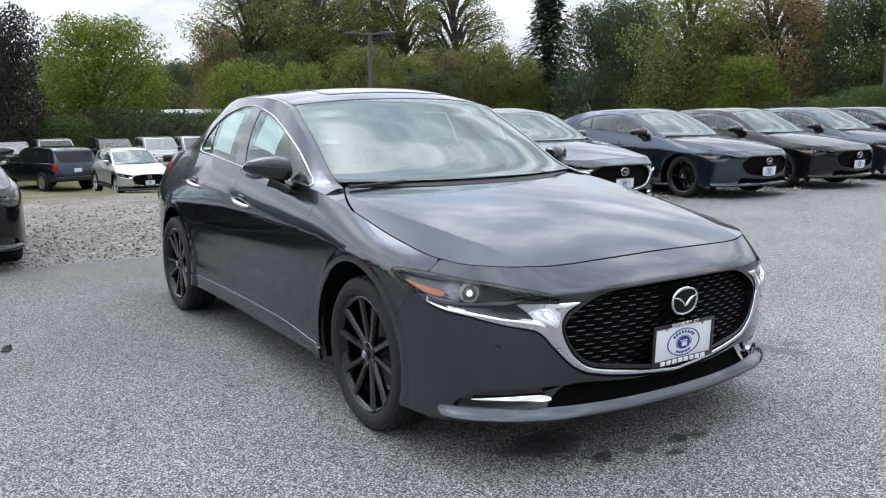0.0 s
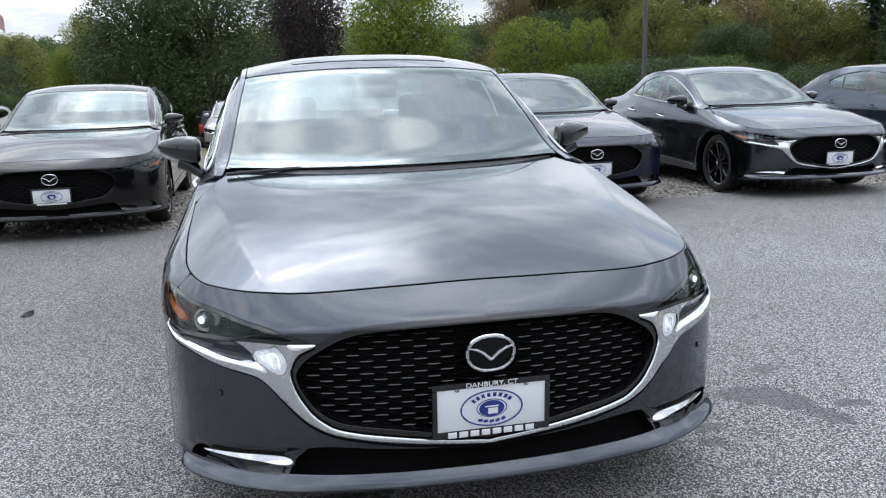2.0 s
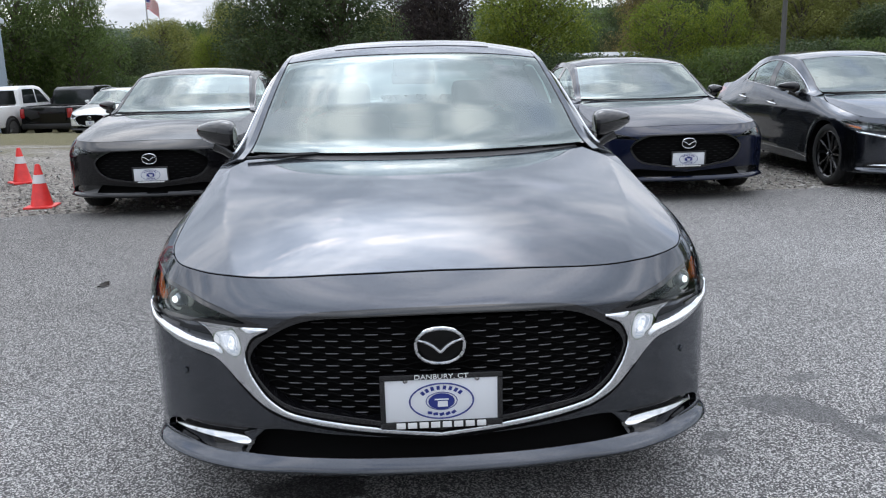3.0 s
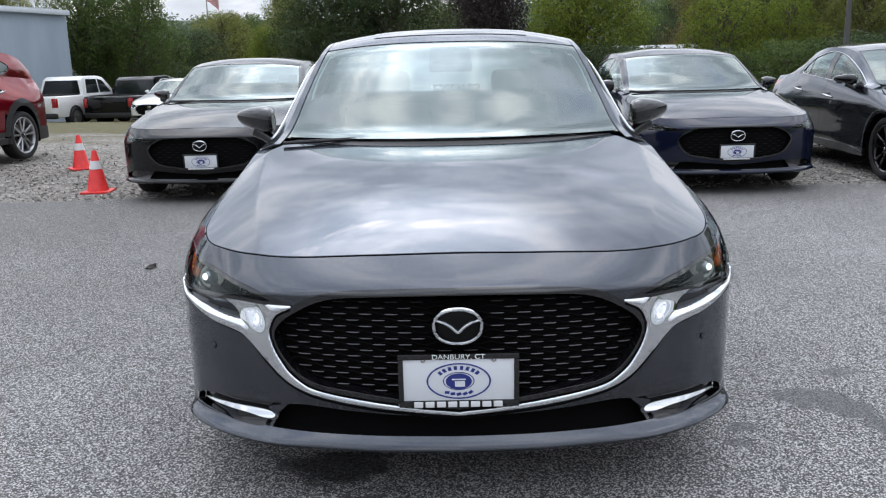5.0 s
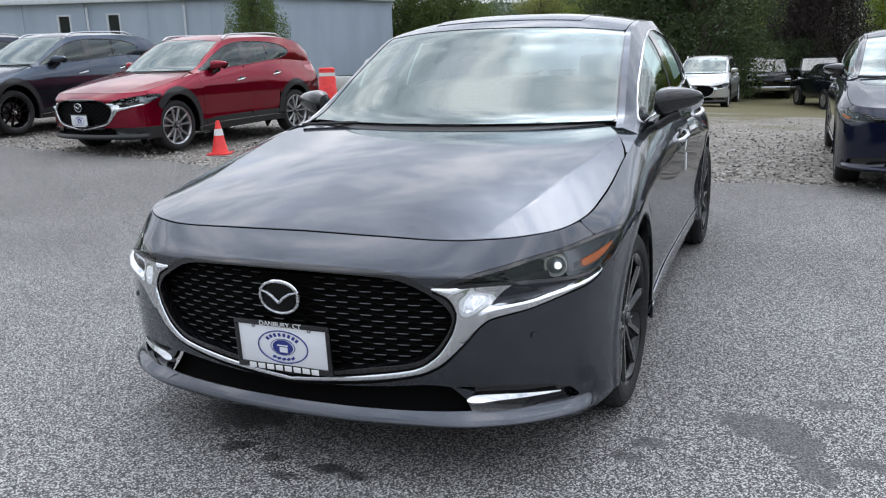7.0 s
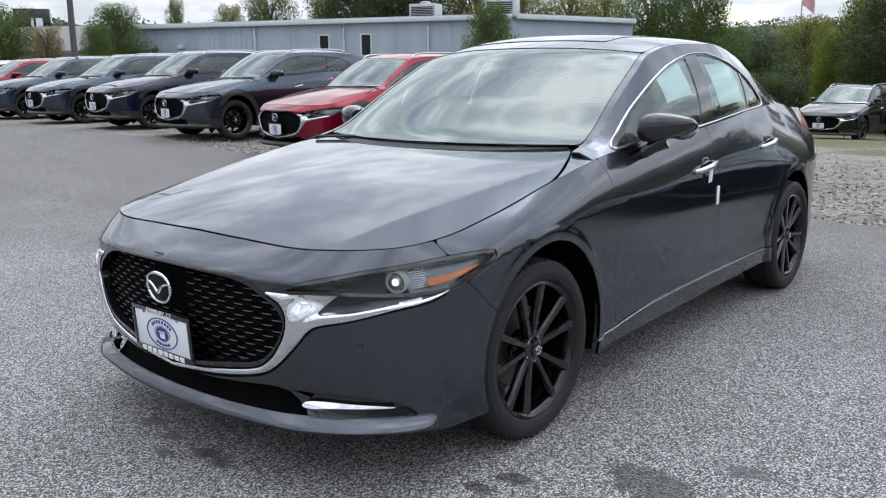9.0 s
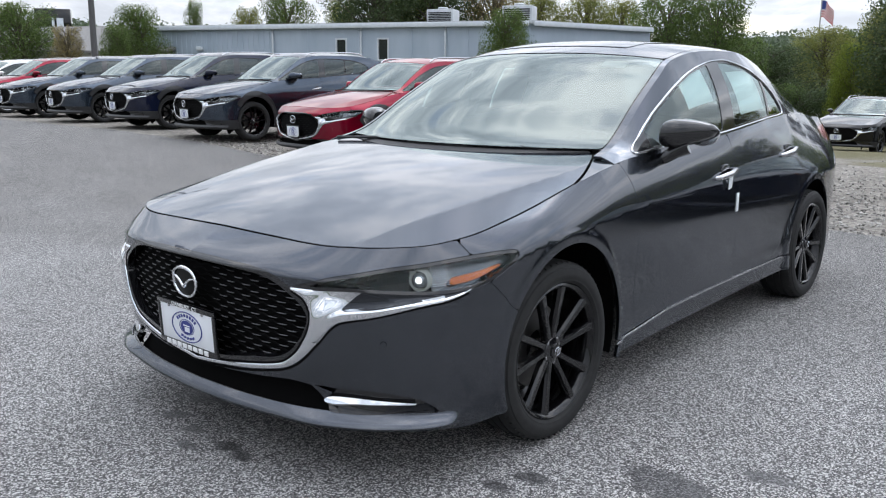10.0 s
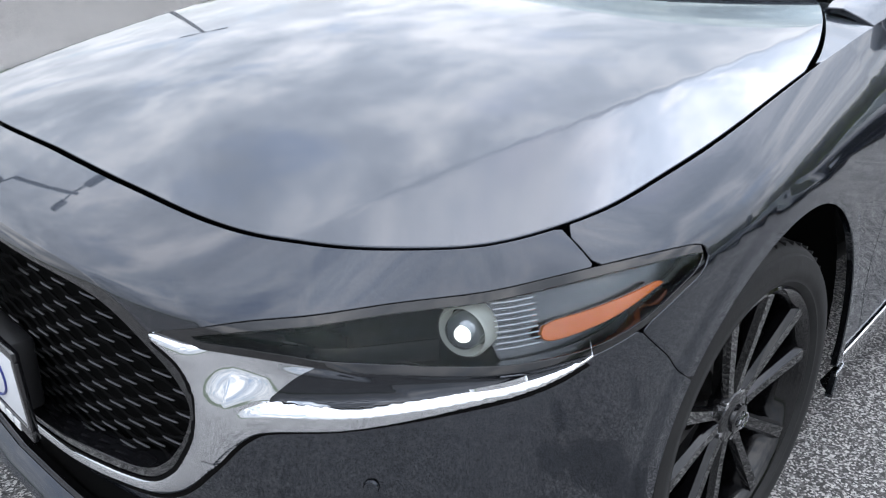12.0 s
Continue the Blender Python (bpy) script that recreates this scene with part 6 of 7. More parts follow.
            part("tyre", lathe([(r * 0.66, half + 0.025), (r * 0.75, half + 0.045), (r * 0.93, half + 0.040), (r, half + 0.010), (r, half - 0.22), (r * 0.9, half - 0.25)], 32), RUBBER, w_)
            for k_ in range(6):
                part("spoke", box((half + 0.014, -0.022, 0.05), (half + 0.036, 0.022, r * 0.64), 0.004, Matrix.Rotation(radians(60 * k_), 4, "X")), RIM if mat is PAINT_BLACK else RIM_SILVER, w_)
    root.matrix_basis = m_
    VEHICLES[kind, mat.name] = root
    return root


TRUCKS = "pickups and estates behind the gravel"
vehicle("pickup", PAINT_WHITE, -14.7, 32.6, 172, "white pickup with red tail lamps on grass", "pickup", TRUCKS)
vehicle("pickup", PAINT_BLACK, -12.2, 33.6, 171, "black pickup parked on dry grass", "pickup", TRUCKS)
for vx, vy, vm, lb in ((0.2, 41.5, PAINT_BLACK, "black pickup facing the gravel lot"), (2.6, 42.7, PAINT_BLACK, "black pickup beside another black pickup"), (4.8, 43.5, PAINT_SILVER, "silver pickup facing the gravel lot"), (7.5, 42.5, PAINT_BLACK, "black pickup parked by the trees"), (9.7, 42.0, PAINT_SILVER, "silver pickup parked by the trees"), (11.6, 41.5, PAINT_SILVER, "silver pickup beside another silver pickup"), (14.0, 41.0, PAINT_STEEL, "slate grey pickup parked by the trees")):
    vehicle("pickup", vm, vx, vy, 4 if vx > 0 else -8, lb, "pickup", TRUCKS)
vehicle("van", PAINT_WHITE, -18.7, 39.6, 166, "white panel van parked behind white pickup", "van")

vehicle("estate", PAINT_STEEL, 2.5, 37.3, 199, "blue-grey sport utility car seen from behind", "car", TRUCKS)
vehicle("estate", PAINT_BLACK, -2.1, 36.8, 182, "black sport utility car seen from behind", "car", TRUCKS)
vehicle("estate", PAINT_RED, -16.6, 48.5, 172, "dark red sport utility car behind black pickup", "car", TRUCKS)

OFF_ROAD = "crossovers standing round the lot"
for vx, vy, vt, vk, vm, lb in ((-1.35, 24.9, -3, 1.0, PAINT_SILVER, "silver crossover beside black sport utility car"), (8.4, 31.5, -25, 1.0, PAINT_WHITE, "white crossover on the gravel"), (-15.4, 52.8, 72, 1.0, PAINT_SILVER, "silver crossover standing sideways on grass"),
                               (-14.2, 58.0, 75, 1.0, PAINT_WHITE, "white crossover standing behind silver one"), (-12.6, 60.5, 80, 1.0, PAINT_BLACK, "black crossover by the wooden fence"), (-8.6, 46.5, -14, 1.08, PAINT_SILVER, "silver sport utility car facing the gravel")):
    ob = park(cross, False, vx, vy, vt, vm, lb, OFF_ROAD, RIM if vm in (PAINT_BLACK, PAINT_STEEL) else None)
    ob.scale = [c * vk for c in ob.scale]


def board_fence(x0, y0, x1, y1, h):
    """Weathered fence of upright boards on two rails."""
    root = tagged(new("wooden_fence"), "weathered grey-brown board fence at the lot's end", "fence")
    n_ = int(math.hypot(x1 - x0, y1 - y0) / 0.2)
    turn = math.degrees(math.atan2(y1 - y0, x1 - x0))
    me_ = None
    rf = random.Random(3)
    for i in range(n_):
        f = i / n_
        x, y = x0 + (x1 - x0) * f, y0 + (y1 - y0) * f
        at = pose(x, y, float(ground_z(x, y)) - 0.05, 0, rf.uniform(-0.6, 0.6), turn)
        if me_ is None:
            b_ = part("board", box((0, -0.012, 0), (0.185, 0.012, h), 0.004), FENCE_WOOD, root, at=at)
            me_ = b_.data
        else:
            b_ = new("board", me_)
            b_.parent, b_.matrix_basis = root, at
    for hz in (0.4, h - 0.35):
        part("rail", tube([(x0, y0 + 0.05, float(ground_z(x0, y0)) + hz), (x1, y1 + 0.05, float(ground_z(x1, y1)) + hz)], 0.045, 4), FENCE_WOOD, root)
    return root


m = Mat("fence_wood", (0.2, 0.17, 0.14), 0.85)
FENCE_WOOD = m.set(Base_Color=m.ramp(m.noise(6, 5, 0.6, m.coords((4, 4, 0.4))), (0.3, (0.13, 0.11, 0.09)), (0.7, (0.25, 0.215, 0.18)))).m
board_fence(-16.5, 64.5, -6.5, 63.0, 2.0)

# ---------------------------------------------------------------- building
m = Mat("blue_grey_metal_siding", (0.40, 0.47, 0.55), 0.45, 0.1)
m.set(Base_Color=m.mix(1.0, m.ramp(m.noise(1.2, 5, 0.6, m.coords((1, 1, 0.25))), (0.3, (0.35, 0.42, 0.50)), (0.7, (0.43, 0.50, 0.58))), m.ramp(m.noise(30, 3), (0.3, 0.95), (0.7, 1.04)), "MULTIPLY"))
SIDING = m.m
m = Mat("roof_metal", (0.5, 0.52, 0.54), 0.4, 0.4)
ROOF_METAL = m.set(Base_Color=m.ramp(m.noise(2, 4), (0.3, (0.42, 0.44, 0.46)), (0.7, (0.56, 0.58, 0.60)))).m
m = Mat("pale_trim", (0.62, 0.66, 0.70), 0.5)
TRIM = m.set(Base_Color=m.ramp(m.noise(5, 4), (0.3, (0.56, 0.60, 0.64)), (0.7, (0.66, 0.70, 0.74)))).m


def workshop():
    """Long metal building; local x runs along the front wall to its near corner at the origin, the front faces local -y."""
    root = tagged(new("workshop_building"), "long blue-grey metal workshop with flat roof", "building")
    length, h = 21.0, 5.0
    flank, bend = 7.4, radians(52)                    # the flank leaves the near corner at this angle
    holes = ((-7.0, 0.50), (-9.15, 0.50))
    xs_ = sorted([-length, 0.0] + [v for c, w in holes for v in (c - w / 2, c + w / 2)])
    boxes_ = [((a, 0, 0), (b, 0.2, h)) for a, b in zip(xs_[::2], xs_[1::2])]
    for c, w in holes:
        boxes_ += [((c - w / 2, 0, 0), (c + w / 2, 0.2, 3.45)), ((c - w / 2, 0, 4.40), (c + w / 2, 0.2, h))]
    boxes_ += [((-length, 0.2, 0), (-length + 0.2, 14, h)), ((-length + 0.2, 13.8, 0), (3.0, 14, h))]
    for lo, hi in boxes_:
        part("wall", box(lo, hi), SIDING, root, smooth=False)
    cb, sb = math.cos(bend), math.sin(bend)
    part("wall", box((0, 0.0, 0), (flank, 0.2, h)), SIDING, root, smooth=False, at=pose(0, 0, 0, 0, 0, math.degrees(bend)))
    for i in range(int(length / 0.3)):
        x = -0.15 - i * 0.3
        if x > -12.8 and i % 9:
            continue
        if any(abs(x - c) < w / 2 + 0.1 for c, w in holes):
            continue
        part("rib", box((x - 0.03, -0.035, 0.1), (x + 0.03, 0.0, h - 0.12), 0.008), SIDING, root)
    fx, fy = flank * cb, flank * sb
    rb = bmesh.new()
    ring = ((-length - 0.15, -0.15), (0.05, -0.15), (fx + 0.12, fy - 0.05), (3.2, 14.2), (-length - 0.15, 14.2))
    lo = [rb.verts.new((x, y, h)) for x, y in ring]
    hi = [rb.verts.new((x, y, h + 0.14)) for x, y in ring]
    rb.faces.new(lo[::-1]); rb.faces.new(hi)
    for k in range(5):
        rb.faces.new((lo[k], lo[(k + 1) % 5], hi[(k + 1) % 5], hi[k]))
    part("roof", rb, ROOF_METAL, root, smooth=False)
    part("gutter", box((-length - 0.2, -0.24, h - 0.10), (-0.02, -0.153, h + 0.10), 0.015), TRIM, root, "pale roof edge")
    part("gutter", box((0.06, -0.24, h - 0.10), (flank, -0.155, h + 0.10), 0.015), TRIM, root, "pale roof edge", at=pose(0, 0, 0, 0, 0, math.degrees(bend)))
    for c, w in holes:
        f = part("window", box((c - w / 2, 0.06, 3.45), (c + w / 2, 0.10, 4.40)), DARK_GLASS, root, "dark narrow window")
        fr = bmesh.new()
        for lo_, hi_ in (((c - w / 2 - 0.05, -0.03, 3.40), (c - w / 2 + 0.02, 0.12, 4.45)), ((c + w / 2 - 0.02, -0.03, 3.40), (c + w / 2 + 0.05, 0.12, 4.45)), ((c - w / 2 + 0.02, -0.03, 4.38), (c + w / 2 - 0.02, 0.12, 4.45)), ((c - w / 2 + 0.02, -0.03, 3.40), (c + w / 2 - 0.02, 0.12, 3.47))):
            add_box(fr, lo_, hi_)
        part("window_frame", fr, TRIM, f)
    for x in (-3.9, -8.1, -12.8):
        part("downpipe", tube([(x, -0.10, 0.0), (x, -0.10, h - 0.3), (x, -0.02, h - 0.1)], 0.05, 8), TRIM, root)
    for x in (-1.2, -17.0):
        part("wall_lamp", box((x - 0.15, -0.22, 3.9), (x + 0.15, -0.02, 4.1), 0.03), TRIM, root)
    return root


SHOP = pose(-19.3, 28.6, -1.25, 0, 0, 21.5)
shop = workshop()
shop.matrix_basis = SHOP


def roof_unit(x, back, w, h):
    """Air handling unit on the workshop's roof."""
    root = tagged(new("roof_unit"), "pale grey air handling unit on the roof", "air unit", "units on the roof")
    part("casing", box((-w / 2, -0.5, 0), (w / 2, 0.5, h), 0.03), ROOF_METAL, root)
    for i in range(6):
        part("louvre", box((-w / 2 + 0.1, -0.53, 0.1 + i * (h - 0.2) / 6), (w / 2 - 0.1, -0.49, 0.1 + (i + 0.5) * (h - 0.2) / 6), 0.005), DARK, root)
    part("fan_cowl", lathe([(0.24, 0.0), (0.26, 0.08), (0.20, 0.12)], 24, pose(0, 0, h, 0, -90)), ROOF_METAL, root)
    root.matrix_basis = SHOP @ Matrix.Translation((x, back, 5.13))
    return root


roof_unit(-0.9, 1.6, 1.4, 0.75)
roof_unit(-4.6, 1.6, 1.3, 0.65)


def small_house(x, y, turn, w, d, h, ridge, label, wall_m, roof_m):
    root = tagged(new("house"), label, "building")
    part("wall", box((-w / 2, -d / 2, 0), (w / 2, d / 2, h), 0.02), wall_m, root, smooth=False)
    part("roof", extruded([(-d / 2 - 0.3, h), (0, h + ridge), (d / 2 + 0.3, h), (d / 2 + 0.3, h + 0.12), (0, h + ridge + 0.14), (-d / 2 - 0.3, h + 0.12)], w / 2 + 0.3, bevel=0), roof_m, root, smooth=False)
    n_ = max(1, int(w / 2.6))
    for i in range(n_):
        cx_ = -w / 2 + (i + 0.5) * w / n_
        f = part("window", box((cx_ - 0.7, -d / 2 - 0.02, 0.9), (cx_ + 0.7, -d / 2 + 0.02, 2.3)), DARK_GLASS, root, "dark square window")
        part("window_bar", box((cx_ - 0.03, -d / 2 - 0.05, 0.9), (cx_ + 0.03, -d / 2 - 0.02, 2.3)), TRIM, f)
        part("window_rail", box((cx_ - 0.75, -d / 2 - 0.05, 1.57), (cx_ + 0.75, -d / 2 - 0.02, 1.63)), TRIM, f)
        part("window_sill", box((cx_ - 0.8, -d / 2 - 0.10, 0.82), (cx_ + 0.8, -d / 2 - 0.0, 0.9)), TRIM, f)
    root.matrix_basis = pose(x, y, float(ground_z(x, y)) - 0.1, 0, 0, turn)
    return root


m = Mat("grey_shingle", (0.2, 0.19, 0.18), 0.9)
SHINGLE = m.set(Base_Color=m.ramp(m.noise(8, 6, 0.7), (0.3, (0.15, 0.145, 0.14)), (0.7, (0.27, 0.26, 0.25)))).m
m = Mat("pale_render", (0.6, 0.6, 0.58), 0.9)
RENDER = m.set(Base_Color=m.ramp(m.noise(3, 5), (0.3, (0.50, 0.50, 0.49)), (0.7, (0.66, 0.66, 0.64)))).m
small_house(-44.0, 22.5, 28, 12, 9, 2.9, 1.5, "pale low building with grey shingle roof", RENDER, SHINGLE)
small_house(-58.0, 24.0, 28, 14, 10, 3.6, 0.4, "blue-grey low building with flat roof", SIDING, ROOF_METAL)
small_house(13.5, 54.0, 0, 6.0, 3.0, 3.2, 0.25, "small pale shed among the shrubs", RENDER, ROOF_METAL)


def sign_tower(x, y, turn):
    root = tagged(new("sign_tower"), "dark boxy sign tower with a pale mark", "sign")
    part("post", box((-0.25, -0.2, 0), (0.25, 0.2, 4.2), 0.02), PLASTIC, root)
    part("sign_box", box((-1.1, -0.35, 4.0), (1.1, 0.35, 5.7), 0.04), GLOSS_BLACK, root)
    part("sign_bar", box((-0.05, -0.39, 4.5), (0.10, -0.35, 5.1), 0.0), TRIM, root)
    part("sign_bar", box((0.25, -0.39, 4.5), (0.65, -0.35, 5.1), 0.0), TRIM, root)
    root.matrix_basis = pose(x, y, 0, 0, 0, turn)


sign_tower(-54.5, 24.0, 55)


def lamp_post(x, y, h, turn, label, heads=2):
    root = tagged(new("street_lamp"), label, "street lamp", "lot lamp posts")
    part("pole", tube([(0, 0, 0), (0, 0, h * 0.5), (0, 0, h)], [0.11, 0.095, 0.075], 12), POLE, root)
    part("foot", lathe([(0.02, 0.0), (0.25, 0.0), (0.24, 0.45), (0.1, 0.47)], 20, pose(0, 0, 0, 0, -90)), RENDER, root)
    for k in range(heads):
        sg = 1 if k == 0 else -1
        arm = part("arm", tube([(0, 0, h - 0.12), (sg * 0.45, 0, h - 0.06)], 0.035, 8), POLE, root)
        part("lamp_head", box((-0.30, -0.16, -0.05), (0.30, 0.16, 0.05), 0.02), POLE, arm, at=pose(sg * 0.72, 0, h - 0.05))
    root.matrix_basis = pose(x, y, float(ground_z(x, y)), 0, 0, turn)
    return root


POLE = Mat("grey_pole", (0.10, 0.10, 0.10), 0.6, 0.3).m
lamp_post(14.1, 27.4, 5.9, -28, "grey lamp post with two heads beyond the cars")
lamp_post(-25.0, 11.6, 7.5, 30, "tall grey lamp post behind the crossovers")
lamp_post(-11.2, -1.6, 7.0, 75, "tall grey lamp post on the asphalt lot")
lamp_post(44.0, 42.0, 4.9, -40, "thin grey lamp post before the trees")
lamp_post(36.5, 36.0, 4.6, -40, "thin grey lamp post before the trees")
lamp_post(38.0, 19.5, 4.6, -60, "thin grey lamp post before the trees", 1)


def flag_pole(x, y, h):
    root = tagged(new("flag_pole"), "tall thin flag pole with a red and white flag", "flag pole")
    part("pole", tube([(0, 0, 0), (0, 0, h)], [0.10, 0.06], 10), SATIN, root)
    nx, nz = 16, 13
    verts_, faces_, mats_ = [], [], []
    for i in range(nx + 1):
        for j in range(nz + 1):
            u, v = i / nx, j / nz
            verts_.append((0.08 + 1.35 * u, 0.22 * math.sin(u * 7 + v * 1.5) * u, h - 0.1 - 1.5 * v - 1.0 * u * u))
    for i in range(nx):
        for j in range(nz):
            a = i * (nz + 1) + j
            faces_.append((a, a + nz + 1, a + nz + 2, a + 1))
            mats_.append(2 if (i < 6 and j < 7) else j % 2)
    flag = mesh_object("flag", verts_, faces_, [Mat("flag_red", (0.5, 0.03, 0.04), 0.8).m, Mat("flag_white", (0.75, 0.75, 0.75), 0.8).m, Mat("flag_blue", (0.03, 0.05, 0.22), 0.8).m], root, "striped flag hanging in folds", face_mats=mats_)
    root.matrix_basis = pose(x, y, -1.5, 0, 0, -30)


flag_pole(-23.9, 82.8, 10.6)


# ---------------------------------------------------------------- plants
def leaf_material(name, dark, mid, light):
    m_ = Mat(name, mid, 0.6)
    geo = m_.n.new("ShaderNodeNewGeometry")
    dark, light = tuple(0.5 * a + 0.5 * b for a, b in zip(dark, mid)), tuple(0.55 * a + 0.45 * b for a, b in zip(light, mid))
    tone = m_.ramp(geo.outputs["Random Per Island"], (0.0, dark), (0.5, mid), (1.0, light))
    m_.set(Base_Color=m_.mix(1.0, tone, m_.ramp(m_.noise(0.55, 4), (0.3, (0.72, 0.74, 0.7)), (0.7, (1.22, 1.18, 1.05))), "MULTIPLY"))
    tr = m_.n.new("ShaderNodeBsdfTranslucent")
    m_.l.new(tone, tr.inputs[0])
    mx = m_.n.new("ShaderNodeMixShader")
    mx.inputs[0].default_value = 0.5
    m_.l.new(m_.b.outputs[0], mx.inputs[1]); m_.l.new(tr.outputs[0], mx.inputs[2])
    out = [n for n in m_.n if n.bl_idname == "ShaderNodeOutputMaterial"][0]
    m_.l.new(mx.outputs[0], out.inputs[0])
    return m_.m


L_GREEN = leaf_material("leaf_green", (0.036, 0.064, 0.018), (0.090, 0.140, 0.034), (0.18, 0.24, 0.06))
L_DARK = leaf_material("leaf_dark_green", (0.026, 0.044, 0.018), (0.060, 0.092, 0.034), (0.115, 0.155, 0.06))
L_YELLOW = leaf_material("leaf_yellow_green", (0.075, 0.112, 0.016), (0.165, 0.220, 0.028), (0.34, 0.37, 0.05))
L_PURPLE = leaf_material("leaf_purple", (0.018, 0.015, 0.016), (0.036, 0.027, 0.028), (0.070, 0.047, 0.044))
L_BROWN = leaf_material("leaf_rust", (0.120, 0.105, 0.045), (0.225, 0.185, 0.075), (0.36, 0.28, 0.12))
L_OLIVE = leaf_material("leaf_olive", (0.090, 0.108, 0.026), (0.190, 0.212, 0.054), (0.34, 0.34, 0.10))
L_FIR = leaf_material("fir_needle", (0.021, 0.039, 0.024), (0.045, 0.075, 0.048), (0.083, 0.128, 0.075))
m = Mat("bark", (0.1, 0.08, 0.06), 0.9)
BARK = m.set(Base_Color=m.ramp(m.noise(7, 6, 0.7, m.coords((3, 3, 0.6))), (0.3, (0.045, 0.037, 0.03)), (0.7, (0.14, 0.115, 0.09)))).bump(m.noise(12, 5, 0.7, m.coords((3, 3, 0.5))), 0.6, 0.03).m


def leaves(rng_, centres, radii, count, size, droop=0.25):
    """Leaf cards round the given clump centres, denser towards the outside: vertices and faces."""
    pick = rng_.choice(len(centres), count, p=np.array(radii) ** 2 / np.sum(np.array(radii) ** 2))
    d = rng_.normal(0, 1, (count, 3))
    d /= np.linalg.norm(d, axis=1)[:, None]
    rr = rng_.uniform(0.35, 1.08, count) ** 0.6
    p = np.array(centres)[pick] + d * (np.array(radii)[pick] * rr)[:, None] * np.array([1, 1, 0.8])
    n_ = d + rng_.normal(0, 0.7, (count, 3)) + np.array([0, 0, 0.3])
    n_ /= np.linalg.norm(n_, axis=1)[:, None]
    t = np.cross(n_, rng_.normal(0, 1, (count, 3)))
    t /= np.linalg.norm(t, axis=1)[:, None]
    b = np.cross(n_, t)
    s_ = size * rng_.uniform(0.6, 1.35, count)[:, None]
    v = np.stack([p - t * s_, p + b * s_ * 0.55 - t * s_ * 0.1, p + t * s_ - n_ * s_ * droop, p - b * s_ * 0.55 - t * s_ * 0.1], 1).reshape(-1, 3)
    f = np.arange(count * 4).reshape(-1, 4)
    return v, f


def tree(seed, h, w, mat, count=4200, sparse=0.0, trunk=0.22, size=0.105, low=0.16, lobes=26):
    """A broadleaf tree: tapered trunk, forking limbs, crown of many leaf cards in uneven lobes."""
    rng_ = np.random.default_rng(seed)
    root = new("tree")
    wood = bmesh.new()
    r0 = 0.024 * h + 0.04
    lean = rng_.normal(0, 0.02, 2) * h
    spine = [(lean[0] * f * f, lean[1] * f * f, h * f) for f in (0, 0.12, 0.3, 0.5, 0.7, 0.9)]
    add_tube(wood, spine, [r0 * 1.35, r0, r0 * 0.8, r0 * 0.55, r0 * 0.3, r0 * 0.08], 8)
    cs, rs = [], []
    for i in range(lobes):
        f = low + (1 - low) * ((i + 0.5) / lobes) ** 0.9
        wide = w / 2 * max(0.30, 1 - abs(f - 0.48) ** 2.6 * 2.3) * (0.75 + 0.45 * rng_.random())
        a = i * 2.4 + rng_.uniform(-0.5, 0.5)
        rad = max(0.10 * w, wide * rng_.uniform(0.30, 0.46)) * (1 - 0.45 * sparse)
        out = max(0.0, wide - rad * 0.7) * rng_.uniform(0.55, 1.05)
        c = np.array([lean[0] * f * f + out * math.cos(a), lean[1] * f * f + out * math.sin(a), min(h * f, h - rad * 0.7)])
        cs.append(c); rs.append(rad)
        start = np.array([lean[0] * f * f, lean[1] * f * f, max(h * 0.08, c[2] - out * 0.8 - 0.06 * h)])
        mid = (start + c) / 2 + np.array([0, 0, 0.06 * h]) + rng_.normal(0, 0.05, 3) * w * 0.3
        add_tube(wood, [start, mid, c, c + (c - mid) * 0.7], [r0 * 0.34, r0 * 0.22, r0 * 0.11, r0 * 0.03], 6)
        if sparse > 0:
            for _ in range(4):
                tip = c + rng_.normal(0, 1, 3) * rad * 0.75
                add_tube(wood, [mid, (mid + tip) / 2 + rng_.normal(0, 0.1, 3), tip], [r0 * 0.13, r0 * 0.08, r0 * 0.02], 5)
    part("trunk", wood, BARK, root, "rough brown bark")
    v, f = leaves(rng_, cs, rs, count, size)
    mesh_object("crown", v, f, mat, root, smooth=False)
    return root


